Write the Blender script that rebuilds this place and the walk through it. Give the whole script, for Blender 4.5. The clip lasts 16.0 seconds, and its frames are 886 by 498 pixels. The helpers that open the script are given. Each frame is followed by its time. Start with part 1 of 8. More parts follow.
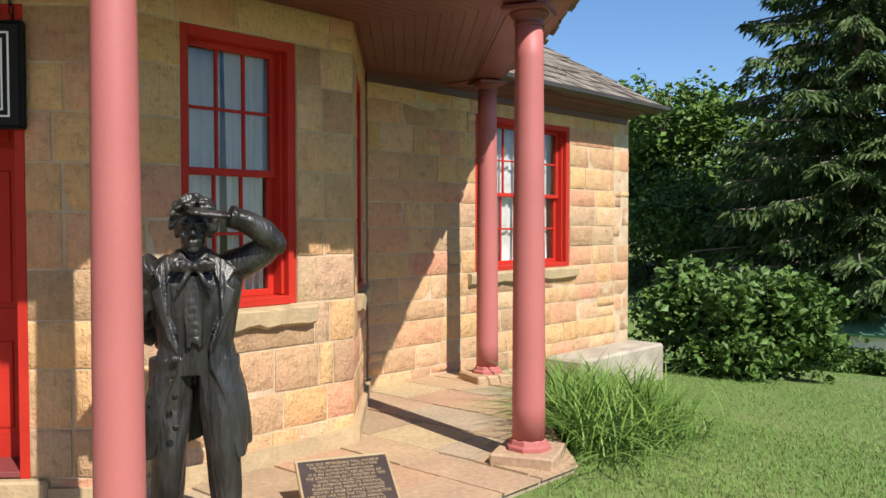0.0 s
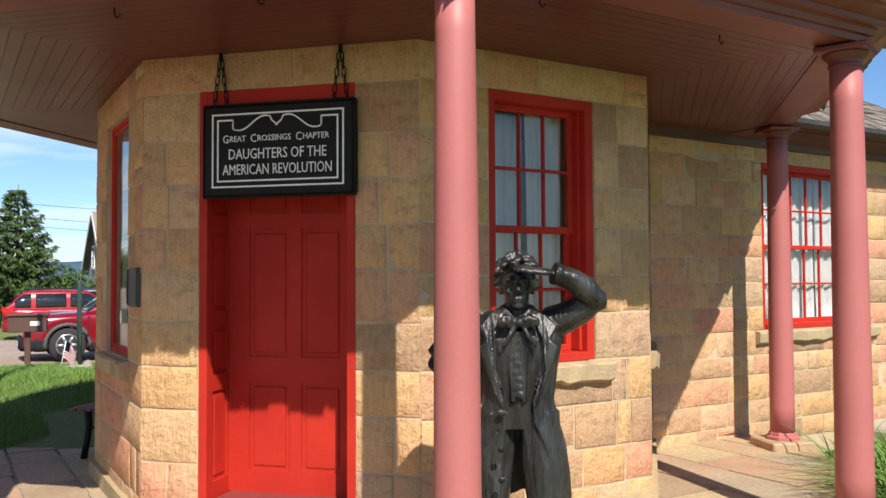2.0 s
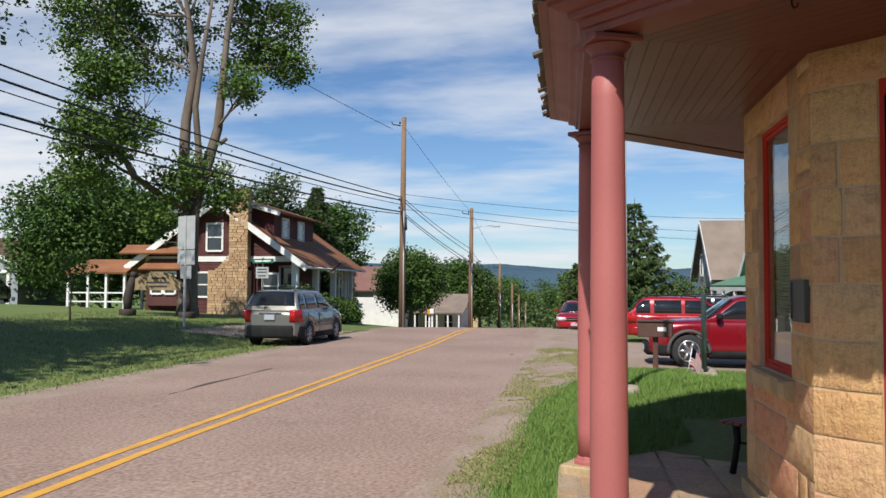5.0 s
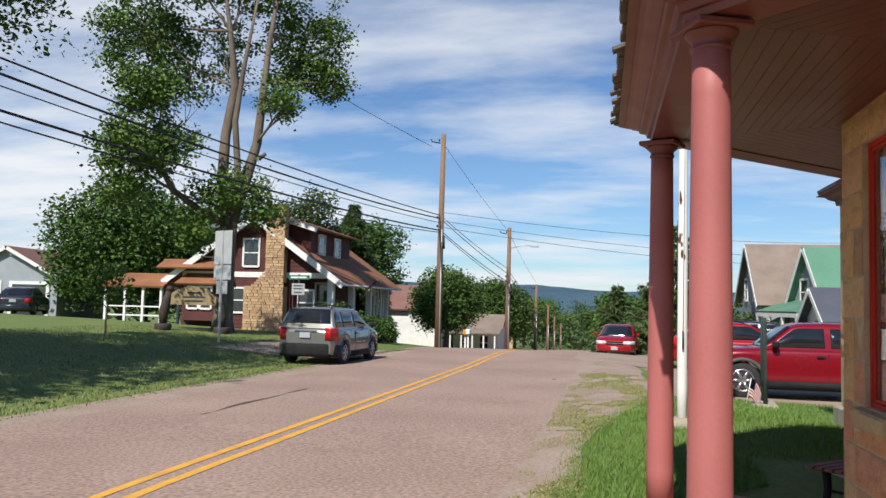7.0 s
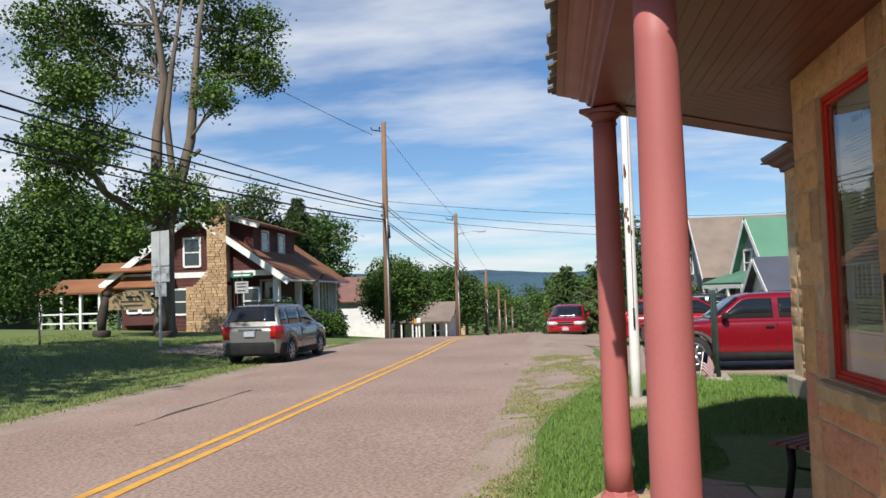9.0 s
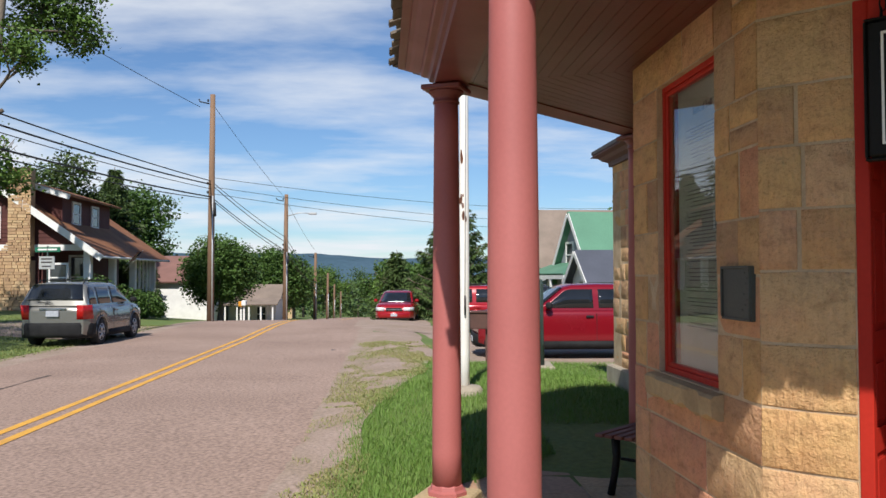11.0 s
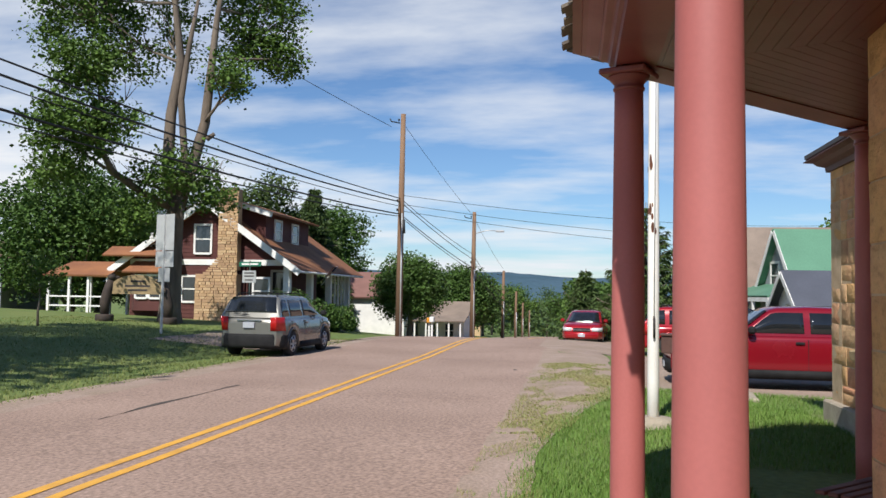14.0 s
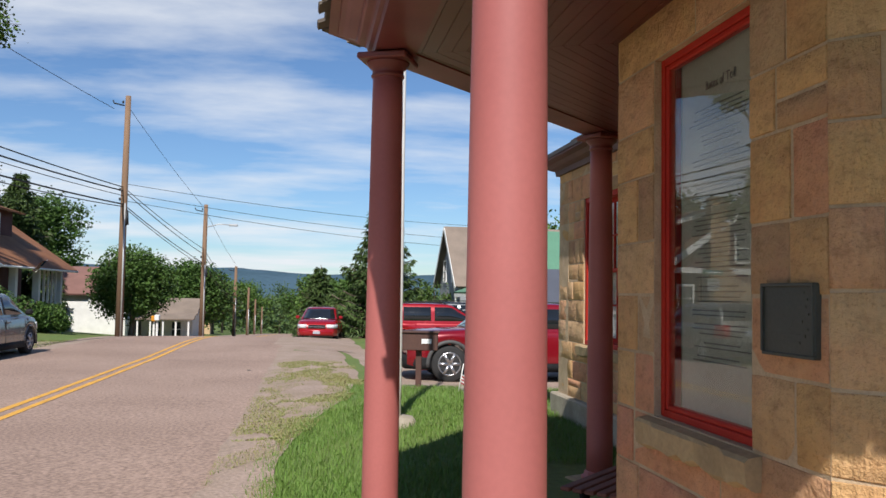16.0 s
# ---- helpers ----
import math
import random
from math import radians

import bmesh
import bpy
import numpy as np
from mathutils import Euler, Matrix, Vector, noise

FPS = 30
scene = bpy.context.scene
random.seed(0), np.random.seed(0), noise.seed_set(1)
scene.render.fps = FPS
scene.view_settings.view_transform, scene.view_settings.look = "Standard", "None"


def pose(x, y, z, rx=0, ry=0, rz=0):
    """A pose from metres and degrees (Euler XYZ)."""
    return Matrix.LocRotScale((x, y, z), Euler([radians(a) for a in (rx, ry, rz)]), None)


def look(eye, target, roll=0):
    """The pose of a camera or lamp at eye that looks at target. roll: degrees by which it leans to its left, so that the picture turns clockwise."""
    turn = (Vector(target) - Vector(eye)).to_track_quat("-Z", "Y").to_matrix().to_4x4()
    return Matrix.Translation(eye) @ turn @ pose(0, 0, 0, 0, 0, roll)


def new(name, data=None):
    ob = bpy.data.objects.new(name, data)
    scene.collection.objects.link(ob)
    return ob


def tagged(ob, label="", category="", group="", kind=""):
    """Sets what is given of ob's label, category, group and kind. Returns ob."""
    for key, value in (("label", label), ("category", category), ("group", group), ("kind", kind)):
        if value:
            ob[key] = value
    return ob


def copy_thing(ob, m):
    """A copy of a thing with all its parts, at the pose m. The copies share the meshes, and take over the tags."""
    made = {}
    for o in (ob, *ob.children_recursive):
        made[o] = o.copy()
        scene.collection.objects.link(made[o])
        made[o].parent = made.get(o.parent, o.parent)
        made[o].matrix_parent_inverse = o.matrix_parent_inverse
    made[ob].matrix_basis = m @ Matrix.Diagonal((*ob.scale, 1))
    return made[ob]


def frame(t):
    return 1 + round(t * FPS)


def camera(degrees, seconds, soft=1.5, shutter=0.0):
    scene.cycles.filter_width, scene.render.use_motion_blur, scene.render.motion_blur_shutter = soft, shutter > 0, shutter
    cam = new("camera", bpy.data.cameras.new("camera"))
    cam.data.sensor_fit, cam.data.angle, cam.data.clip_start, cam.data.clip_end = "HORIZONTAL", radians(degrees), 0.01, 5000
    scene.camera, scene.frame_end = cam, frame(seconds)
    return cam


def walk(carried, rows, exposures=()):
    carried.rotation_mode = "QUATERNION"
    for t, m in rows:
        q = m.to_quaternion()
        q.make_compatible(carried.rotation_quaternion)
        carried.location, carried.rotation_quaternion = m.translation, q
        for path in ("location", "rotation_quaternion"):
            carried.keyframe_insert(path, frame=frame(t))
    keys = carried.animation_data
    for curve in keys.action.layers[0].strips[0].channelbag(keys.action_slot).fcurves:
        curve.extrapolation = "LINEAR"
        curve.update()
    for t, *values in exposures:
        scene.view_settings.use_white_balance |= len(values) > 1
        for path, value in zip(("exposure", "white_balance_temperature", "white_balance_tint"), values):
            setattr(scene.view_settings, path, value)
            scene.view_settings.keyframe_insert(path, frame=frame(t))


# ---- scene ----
cam = camera(56.1, 16.0)
PATH = [
    (0, (-0.048, -0.05, 1.542), (-1.398, 1.425, 1.481), -0.1),
    (0.5, (-0.092, -0.069, 1.541), (-1.557, 1.291, 1.507), 0.8),
    (1, (-0.152, -0.159, 1.546), (-1.754, 1.037, 1.527), 1.9),
    (1.5, (-0.217, -0.289, 1.554), (-1.897, 0.796, 1.59), 1.0),
    (2, (-0.28, -0.343, 1.555), (-1.991, 0.689, 1.626), -0.3),
    (2.5, (-0.284, -0.395, 1.57), (-2.035, 0.566, 1.676), -0.6),
    (3, (-0.412, -0.35, 1.564), (-2.272, 0.367, 1.717), -0.4),
    (3.5, (-0.515, -0.276, 1.575), (-2.475, 0.094, 1.725), 0.3),
    (4, (-0.554, -0.301, 1.568), (-2.549, -0.246, 1.691), 0.8),
    (4.5, (-0.651, -0.432, 1.579), (-2.644, -0.575, 1.674), 0.8),
    (5, (-0.696, -0.641, 1.59), (-2.672, -0.94, 1.678), 0.3),
    (5.2, (-0.697, -0.682, 1.597), (-2.659, -1.056, 1.69), -0.5),
    (7.5, (-1.416, -0.974, 1.604), (-3.376, -1.349, 1.738), 1.6),
    (8, (-1.489, -1.025, 1.602), (-3.463, -1.327, 1.719), -0.8),
    (8.5, (-1.684, -0.98, 1.594), (-3.658, -1.285, 1.7), -2.7),
    (9, (-1.786, -0.886, 1.605), (-3.766, -1.145, 1.711), -1.8),
    (9.5, (-1.969, -0.931, 1.61), (-3.965, -0.901, 1.725), -0.4),
    (9.7, (-1.966, -0.985, 1.602), (-3.952, -0.775, 1.709), -0.6),
    (11.8, (-2.378, -0.873, 1.589), (-4.375, -0.797, 1.651), 0.7),
    (12, (-2.422, -0.872, 1.585), (-4.419, -0.815, 1.663), 0.9),
    (12.5, (-2.629, -0.932, 1.572), (-4.624, -0.82, 1.668), 1.2),
    (13, (-2.765, -0.957, 1.588), (-4.761, -0.888, 1.692), 1.8),
    (13.5, (-2.905, -0.854, 1.578), (-4.891, -1.054, 1.693), 1.7),
    (14, (-2.922, -0.793, 1.565), (-4.895, -1.102, 1.671), 0.9),
    (14.5, (-3.123, -0.845, 1.578), (-5.109, -1.079, 1.623), 1.0),
    (15, (-3.198, -0.995, 1.581), (-5.198, -0.993, 1.596), 2.0),
    (15.5, (-3.209, -0.992, 1.59), (-5.198, -0.792, 1.646), 1.2),
    (16, (-3.322, -0.899, 1.581), (-5.293, -0.576, 1.688), 0.9),
]
walk(cam, [(t, look(eye, target, roll)) for t, eye, target, roll in PATH],
     [(0, 0.58), (1.5, 0.59), (3, 0.48), (4, 0.25), (5, 0.08), (7.5, 0.17), (16, 0.15)])

# ---- light ----
SUN_AZ, SUN_EL = (0.975, -0.223), radians(47)
world = bpy.data.worlds.new("world")
scene.world = world
world.use_nodes = True


def sky_world():
    nt = world.node_tree
    nt.nodes.clear()
    out, bg, sky = (nt.nodes.new(k) for k in ("ShaderNodeOutputWorld", "ShaderNodeBackground", "ShaderNodeTexSky"))
    sky.sky_type, sky.sun_disc, sky.sun_elevation = "NISHITA", False, SUN_EL
    sky.sun_rotation = math.atan2(SUN_AZ[0], SUN_AZ[1])
    sky.air_density, sky.dust_density, sky.ozone_density = 1.0, 0.15, 3.5
    bg.inputs["Strength"].default_value = 0.076
    # broken high cloud: stretched noise on the sky's direction
    co, mp = nt.nodes.new("ShaderNodeTexCoord"), nt.nodes.new("ShaderNodeMapping")
    sep, div, comb = nt.nodes.new("ShaderNodeSeparateXYZ"), nt.nodes.new("ShaderNodeVectorMath"), nt.nodes.new("ShaderNodeCombineXYZ")
    add = nt.nodes.new("ShaderNodeMath")
    add.operation, add.inputs[1].default_value = "ADD", 0.12
    nt.links.new(co.outputs["Generated"], sep.inputs[0])
    nt.links.new(sep.outputs["Z"], add.inputs[0])
    for k in "XYZ":
        nt.links.new(add.outputs[0], comb.inputs[k])
    div.operation = "DIVIDE"
    nt.links.new(co.outputs["Generated"], div.inputs[0])
    nt.links.new(comb.outputs[0], div.inputs[1])
    nt.links.new(div.outputs[0], mp.inputs["Vector"])
    mp.inputs["Scale"].default_value = (1.15, 0.55, 1.0)
    mp.inputs["Location"].default_value = (0.4, 0.3, 0.0)
    n1, r1 = nt.nodes.new("ShaderNodeTexNoise"), nt.nodes.new("ShaderNodeValToRGB")
    n1.inputs["Scale"].default_value, n1.inputs["Detail"].default_value, n1.inputs["Roughness"].default_value = 1.3, 9.0, 0.56
    r1.color_ramp.elements[0].position, r1.color_ramp.elements[1].position = 0.45, 0.76
    nt.links.new(mp.outputs[0], n1.inputs["Vector"])
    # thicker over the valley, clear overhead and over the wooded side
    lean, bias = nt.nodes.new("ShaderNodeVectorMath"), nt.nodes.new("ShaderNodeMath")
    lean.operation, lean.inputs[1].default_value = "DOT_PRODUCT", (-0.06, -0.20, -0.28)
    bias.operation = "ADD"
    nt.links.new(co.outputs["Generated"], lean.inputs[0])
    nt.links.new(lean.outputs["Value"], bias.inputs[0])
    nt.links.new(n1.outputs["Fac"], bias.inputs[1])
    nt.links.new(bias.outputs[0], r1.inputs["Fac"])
    mix = nt.nodes.new("ShaderNodeMix")
    mix.data_type = "RGBA"
    mix.inputs["B"].default_value = (10.0, 10.4, 11.0, 1)
    nt.links.new(r1.outputs["Color"], mix.inputs["Factor"])
    tint = nt.nodes.new("ShaderNodeMix")
    tint.data_type, tint.blend_type = "RGBA", "MULTIPLY"
    tint.inputs["Factor"].default_value = 1.0
    tint.inputs["B"].default_value = (0.92, 1.10, 1.31, 1)
    nt.links.new(sky.outputs["Color"], tint.inputs["A"])
    nt.links.new(tint.outputs["Result"], mix.inputs["A"])
    nt.links.new(mix.outputs["Result"], bg.inputs["Color"])
    nt.links.new(bg.outputs[0], out.inputs["Surface"])


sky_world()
sun = new("sun", bpy.data.lights.new("sun", "SUN"))
sun.data.energy, sun.data.angle, sun.data.color = 5.0, radians(0.55), (1.0, 0.96, 0.91)
sun.matrix_world = look((SUN_AZ[0] * math.cos(SUN_EL) * 50, SUN_AZ[1] * math.cos(SUN_EL) * 50, math.sin(SUN_EL) * 50), (0, 0, 0))

# ---- materials ----


def mat(name, a, b=None, rough=0.7, metal=0.0, scale=3.0, fine=45.0, bump=0.25, dist=0.01, palette=None, island=False, spec=0.5,
        stretch=(1, 1, 1), fine_amount=0.25, coat=0.0, trans=0.0, sss=0.0):
    """A surface: colours a to b by broad noise, a fine grain, fine relief; palette: colours picked by object or by island."""
    m = bpy.data.materials.new(name)
    m.use_nodes = True
    nt = m.node_tree
    bsdf = nt.nodes["Principled BSDF"]
    b = b or tuple(c * 0.75 for c in a)
    geo, mp = nt.nodes.new("ShaderNodeNewGeometry"), nt.nodes.new("ShaderNodeMapping")
    mp.inputs["Scale"].default_value = stretch
    nt.links.new(geo.outputs["Position"], mp.inputs["Vector"])
    n1, n2 = nt.nodes.new("ShaderNodeTexNoise"), nt.nodes.new("ShaderNodeTexNoise")
    n1.inputs["Scale"].default_value, n1.inputs["Detail"].default_value = scale, 5.0
    n2.inputs["Scale"].default_value, n2.inputs["Detail"].default_value = fine, 4.0
    for n in (n1, n2):
        nt.links.new(mp.outputs[0], n.inputs["Vector"])
    ramp = nt.nodes.new("ShaderNodeValToRGB")
    ramp.color_ramp.elements[0].position, ramp.color_ramp.elements[1].position = 0.33, 0.67
    ramp.color_ramp.elements[0].color, ramp.color_ramp.elements[1].color = (*a, 1), (*b, 1)
    nt.links.new(n1.outputs["Fac"], ramp.inputs["Fac"])
    col = ramp.outputs["Color"]
    if palette:
        pr = nt.nodes.new("ShaderNodeValToRGB")
        pr.color_ramp.interpolation = "CONSTANT"
        while len(pr.color_ramp.elements) < len(palette):
            pr.color_ramp.elements.new(0.5)
        for i, c in enumerate(palette):
            pr.color_ramp.elements[i].position = i / len(palette)
            pr.color_ramp.elements[i].color = (*c, 1)
        if island:
            nt.links.new(geo.outputs["Random Per Island"], pr.inputs["Fac"])
        else:
            oi = nt.nodes.new("ShaderNodeObjectInfo")
            nt.links.new(oi.outputs["Random"], pr.inputs["Fac"])
        pm = nt.nodes.new("ShaderNodeMix")
        pm.data_type, pm.blend_type = "RGBA", "MIX"
        pm.inputs["Factor"].default_value = 0.52
        nt.links.new(col, pm.inputs["A"])
        nt.links.new(pr.outputs["Color"], pm.inputs["B"])
        col = pm.outputs["Result"]
    fm = nt.nodes.new("ShaderNodeMix")
    fm.data_type, fm.blend_type = "RGBA", "OVERLAY"
    fm.inputs["Factor"].default_value = fine_amount
    nt.links.new(col, fm.inputs["A"])
    nt.links.new(n2.outputs["Fac"], fm.inputs["B"])
    nt.links.new(fm.outputs["Result"], bsdf.inputs["Base Color"])
    bp = nt.nodes.new("ShaderNodeBump")
    bp.inputs["Strength"].default_value, bp.inputs["Distance"].default_value = bump, dist
    nt.links.new(n2.outputs["Fac"], bp.inputs["Height"])
    nt.links.new(bp.outputs["Normal"], bsdf.inputs["Normal"])
    rr = nt.nodes.new("ShaderNodeMapRange")
    rr.inputs["To Min"].default_value, rr.inputs["To Max"].default_value = max(0.02, rough - 0.1), min(1, rough + 0.1)
    nt.links.new(n1.outputs["Fac"], rr.inputs["Value"])
    nt.links.new(rr.outputs["Result"], bsdf.inputs["Roughness"])
    bsdf.inputs["Metallic"].default_value, bsdf.inputs["Specular IOR Level"].default_value = metal, spec
    bsdf.inputs["Coat Weight"].default_value = coat
    bsdf.inputs["Transmission Weight"].default_value = trans
    return m


def sandstone():
    """Hand-tooled sandstone: each block its own hue, cloudy iron stains, diagonal chisel strokes and pits."""
    m = bpy.data.materials.new("sandstone")
    m.use_nodes = True
    nt = m.node_tree
    bsdf = nt.nodes["Principled BSDF"]
    geo, oi = nt.nodes.new("ShaderNodeNewGeometry"), nt.nodes.new("ShaderNodeObjectInfo")

    def tex(scale, detail, rough=0.55, turn=None, stretch=(1, 1, 1)):
        mp, n = nt.nodes.new("ShaderNodeMapping"), nt.nodes.new("ShaderNodeTexNoise")
        mp.inputs["Scale"].default_value = stretch
        if turn:
            mp.inputs["Rotation"].default_value = [radians(q) for q in turn]
        nt.links.new(geo.outputs["Position"], mp.inputs["Vector"])
        nt.links.new(mp.outputs[0], n.inputs["Vector"])
        n.inputs["Scale"].default_value, n.inputs["Detail"].default_value, n.inputs["Roughness"].default_value = scale, detail, rough
        return n.outputs["Fac"]

    def ramp(fac, stops, constant=False):
        r = nt.nodes.new("ShaderNodeValToRGB")
        if constant:
            r.color_ramp.interpolation = "CONSTANT"
        while len(r.color_ramp.elements) < len(stops):
            r.color_ramp.elements.new(0.5)
        for el, (p, c) in zip(r.color_ramp.elements, stops):
            el.position, el.color = p, (*c, 1)
        nt.links.new(fac, r.inputs["Fac"])
        return r.outputs["Color"]

    def blend(a, b, fac, kind="MIX"):
        x = nt.nodes.new("ShaderNodeMix")
        x.data_type, x.blend_type = "RGBA", kind
        if hasattr(fac, "links"):
            nt.links.new(fac, x.inputs["Factor"])
        else:
            x.inputs["Factor"].default_value = fac
        nt.links.new(a, x.inputs["A"])
        nt.links.new(b, x.inputs["B"])
        return x.outputs["Result"]

    hues = ((0.620, 0.397, 0.211), (0.580, 0.350, 0.165), (0.660, 0.443, 0.245), (0.580, 0.309, 0.182), (0.620, 0.376, 0.177), (0.610, 0.283, 0.177), (0.520, 0.335, 0.182), (0.660, 0.443, 0.268), (0.470, 0.299, 0.177),
            (0.630, 0.350, 0.211), (0.600, 0.366, 0.154), (0.450, 0.324, 0.217), (0.680, 0.427, 0.199), (0.360, 0.232, 0.148), (0.600, 0.268, 0.182))
    own = ramp(oi.outputs["Random"], [(i / len(hues), c) for i, c in enumerate(hues)], True)
    cloud = ramp(tex(2.6, 6, 0.62), [(0.30, (0.48, 0.300, 0.135)), (0.46, (0.64, 0.410, 0.205)), (0.58, (0.66, 0.355, 0.195)), (0.72, (0.54, 0.260, 0.160))])
    col = blend(own, cloud, 0.36)
    blot = ramp(tex(9.0, 7, 0.7, None, (1, 1, 1.7)), [(0.32, (0.66, 0.63, 0.60)), (0.47, (1, 1, 1)), (0.70, (1.10, 1.07, 1.0))])
    col = blend(col, blot, 0.75, "MULTIPLY")
    strokes = tex(7.0, 5, 0.6, (28, 40, 20), (1.0, 9.0, 1.4))
    col = blend(col, ramp(strokes, [(0.33, (0.82, 0.80, 0.78)), (0.62, (1.04, 1.04, 1.03))]), 0.6, "MULTIPLY")
    pit = tex(70, 4, 0.6)
    col = blend(col, ramp(pit, [(0.30, (0.70, 0.66, 0.60)), (0.45, (1, 1, 1))]), 0.7, "MULTIPLY")
    nt.links.new(col, bsdf.inputs["Base Color"])
    last = None
    for fac, strength, dist in ((tex(8.5, 6, 0.68), 0.9, 0.040), (strokes, 0.8, 0.014), (pit, 0.55, 0.006)):
        bp = nt.nodes.new("ShaderNodeBump")
        bp.inputs["Strength"].default_value, bp.inputs["Distance"].default_value = strength, dist
        nt.links.new(fac, bp.inputs["Height"])
        if last:
            nt.links.new(last, bp.inputs["Normal"])
        last = bp.outputs["Normal"]
    nt.links.new(last, bsdf.inputs["Normal"])
    bsdf.inputs["Roughness"].default_value, bsdf.inputs["Specular IOR Level"].default_value = 0.9, 0.15
    return m


M_STONE = sandstone()
M_MORTAR = mat("lime_mortar", (0.56, 0.42, 0.27), (0.43, 0.31, 0.19), 0.95, scale=6, fine=90, bump=0.5)
M_SILL = mat("sill_stone", (0.46, 0.34, 0.19), (0.35, 0.26, 0.15), 0.9, scale=5, fine=40, bump=0.5, spec=0.2)
M_COL = mat("rose_column_paint", (0.43, 0.130, 0.115), (0.38, 0.11, 0.098), 0.55, scale=1.6, fine=60, bump=0.04, dist=0.004, fine_amount=0.08)
M_TRIM = mat("maroon_trim_paint", (0.21, 0.052, 0.046), (0.165, 0.040, 0.038), 0.45, scale=2, fine=50, bump=0.08, dist=0.004, fine_amount=0.12)
# rose paint darkened well below the columns', porch shade put into the colour
M_SOFFIT = mat("shade_darkened_rose_paint", (0.132, 0.031, 0.027), (0.104, 0.025, 0.022), 0.38, scale=1.5, fine=40, bump=0.10, dist=0.004, fine_amount=0.2, island=True, palette=[(0.124, 0.030, 0.026), (0.112, 0.027, 0.024), (0.134, 0.034, 0.029)])
M_RED = mat("bright_red_paint", (0.47, 0.028, 0.014), (0.39, 0.020, 0.011), 0.6, spec=0.22, scale=2.0, fine=50, bump=0.08, dist=0.004, fine_amount=0.12)
M_SHINGLE = mat("weathered_shingle", (0.20, 0.165, 0.13), (0.11, 0.09, 0.07), 0.9, scale=4, fine=60, bump=0.6, palette=[(0.22, 0.18, 0.14), (0.15, 0.12, 0.10), (0.27, 0.23, 0.18), (0.12, 0.10, 0.08)], island=True, stretch=(1, 1, 1))
M_FLAG = mat("flagstone", (0.44, 0.31, 0.18), (0.29, 0.20, 0.12), 0.75, scale=2.6, fine=26, bump=0.4, fine_amount=0.4, palette=[(0.44, 0.29, 0.16), (0.46, 0.245, 0.14), (0.36, 0.29, 0.20), (0.30, 0.20, 0.12), (0.50, 0.38, 0.19), (0.42, 0.26, 0.16)])
M_JOINT = mat("floor_joint", (0.38, 0.29, 0.19), (0.28, 0.21, 0.14), 0.95, scale=5, fine=80)
M_CONC = mat("grey_stone_block", (0.42, 0.37, 0.28), (0.30, 0.25, 0.19), 0.9, scale=3, fine=40, bump=0.5)
M_BRONZE = mat("dark_bronze", (0.022, 0.020, 0.018), (0.085, 0.080, 0.074), 0.36, metal=0.6, scale=9, fine=60, bump=0.6, dist=0.015, stretch=(1, 1, 0.25))
M_BLACK = mat("black_paint", (0.006, 0.0055, 0.005), (0.012, 0.011, 0.010), 0.6, spec=0.22, scale=4, fine=80, bump=0.15)
M_WHITE = mat("white_paint", (0.80, 0.79, 0.75), (0.70, 0.69, 0.65), 0.55, scale=3, fine=60, bump=0.06)
M_LETTER = mat("letter_paint", (0.86, 0.85, 0.81), (0.78, 0.77, 0.73), 0.6, scale=20, fine=150, bump=0.05)
M_CURTAIN = mat("white_curtain", (0.90, 0.89, 0.86), (0.84, 0.83, 0.79), 0.9, scale=5, fine=120, bump=0.1)
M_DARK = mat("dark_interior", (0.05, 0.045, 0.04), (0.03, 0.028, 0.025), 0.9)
M_ASPHALT = mat("worn_asphalt", (0.355, 0.250, 0.196), (0.288, 0.200, 0.157), 0.9, scale=0.35, fine=24, bump=0.5, dist=0.014, spec=0.25, fine_amount=0.85)
M_SHOULDER = mat("gravel_shoulder", (0.36, 0.265, 0.21), (0.29, 0.215, 0.155), 0.95, scale=1.2, fine=24, bump=0.9, dist=0.02, fine_amount=0.6)
M_YELLOW = mat("road_line_yellow", (0.78, 0.40, 0.05), (0.60, 0.31, 0.06), 0.7, scale=3, fine=60, bump=0.2)
M_LAWN = mat("lawn_soil", (0.100, 0.158, 0.030), (0.148, 0.180, 0.045), 0.95, scale=0.5, fine=14, bump=0.6, dist=0.03, fine_amount=0.45)
M_GRASS = mat("grass_blade", (0.108, 0.205, 0.032), (0.148, 0.240, 0.045), 0.6, scale=0.8, fine=30, bump=0.0, palette=[(0.094, 0.190, 0.028), (0.142, 0.240, 0.044), (0.115, 0.212, 0.034), (0.185, 0.240, 0.068)], island=True, spec=0.3)
M_GRASS_DRY = mat("dry_grass_blade", (0.26, 0.24, 0.08), (0.20, 0.24, 0.06), 0.7, scale=0.8, fine=30, bump=0.0, palette=[(0.28, 0.25, 0.10), (0.18, 0.24, 0.06), (0.33, 0.27, 0.12)], island=True)
M_TAR = mat("tar_crack", (0.05, 0.04, 0.035), (0.09, 0.07, 0.055), 0.9)


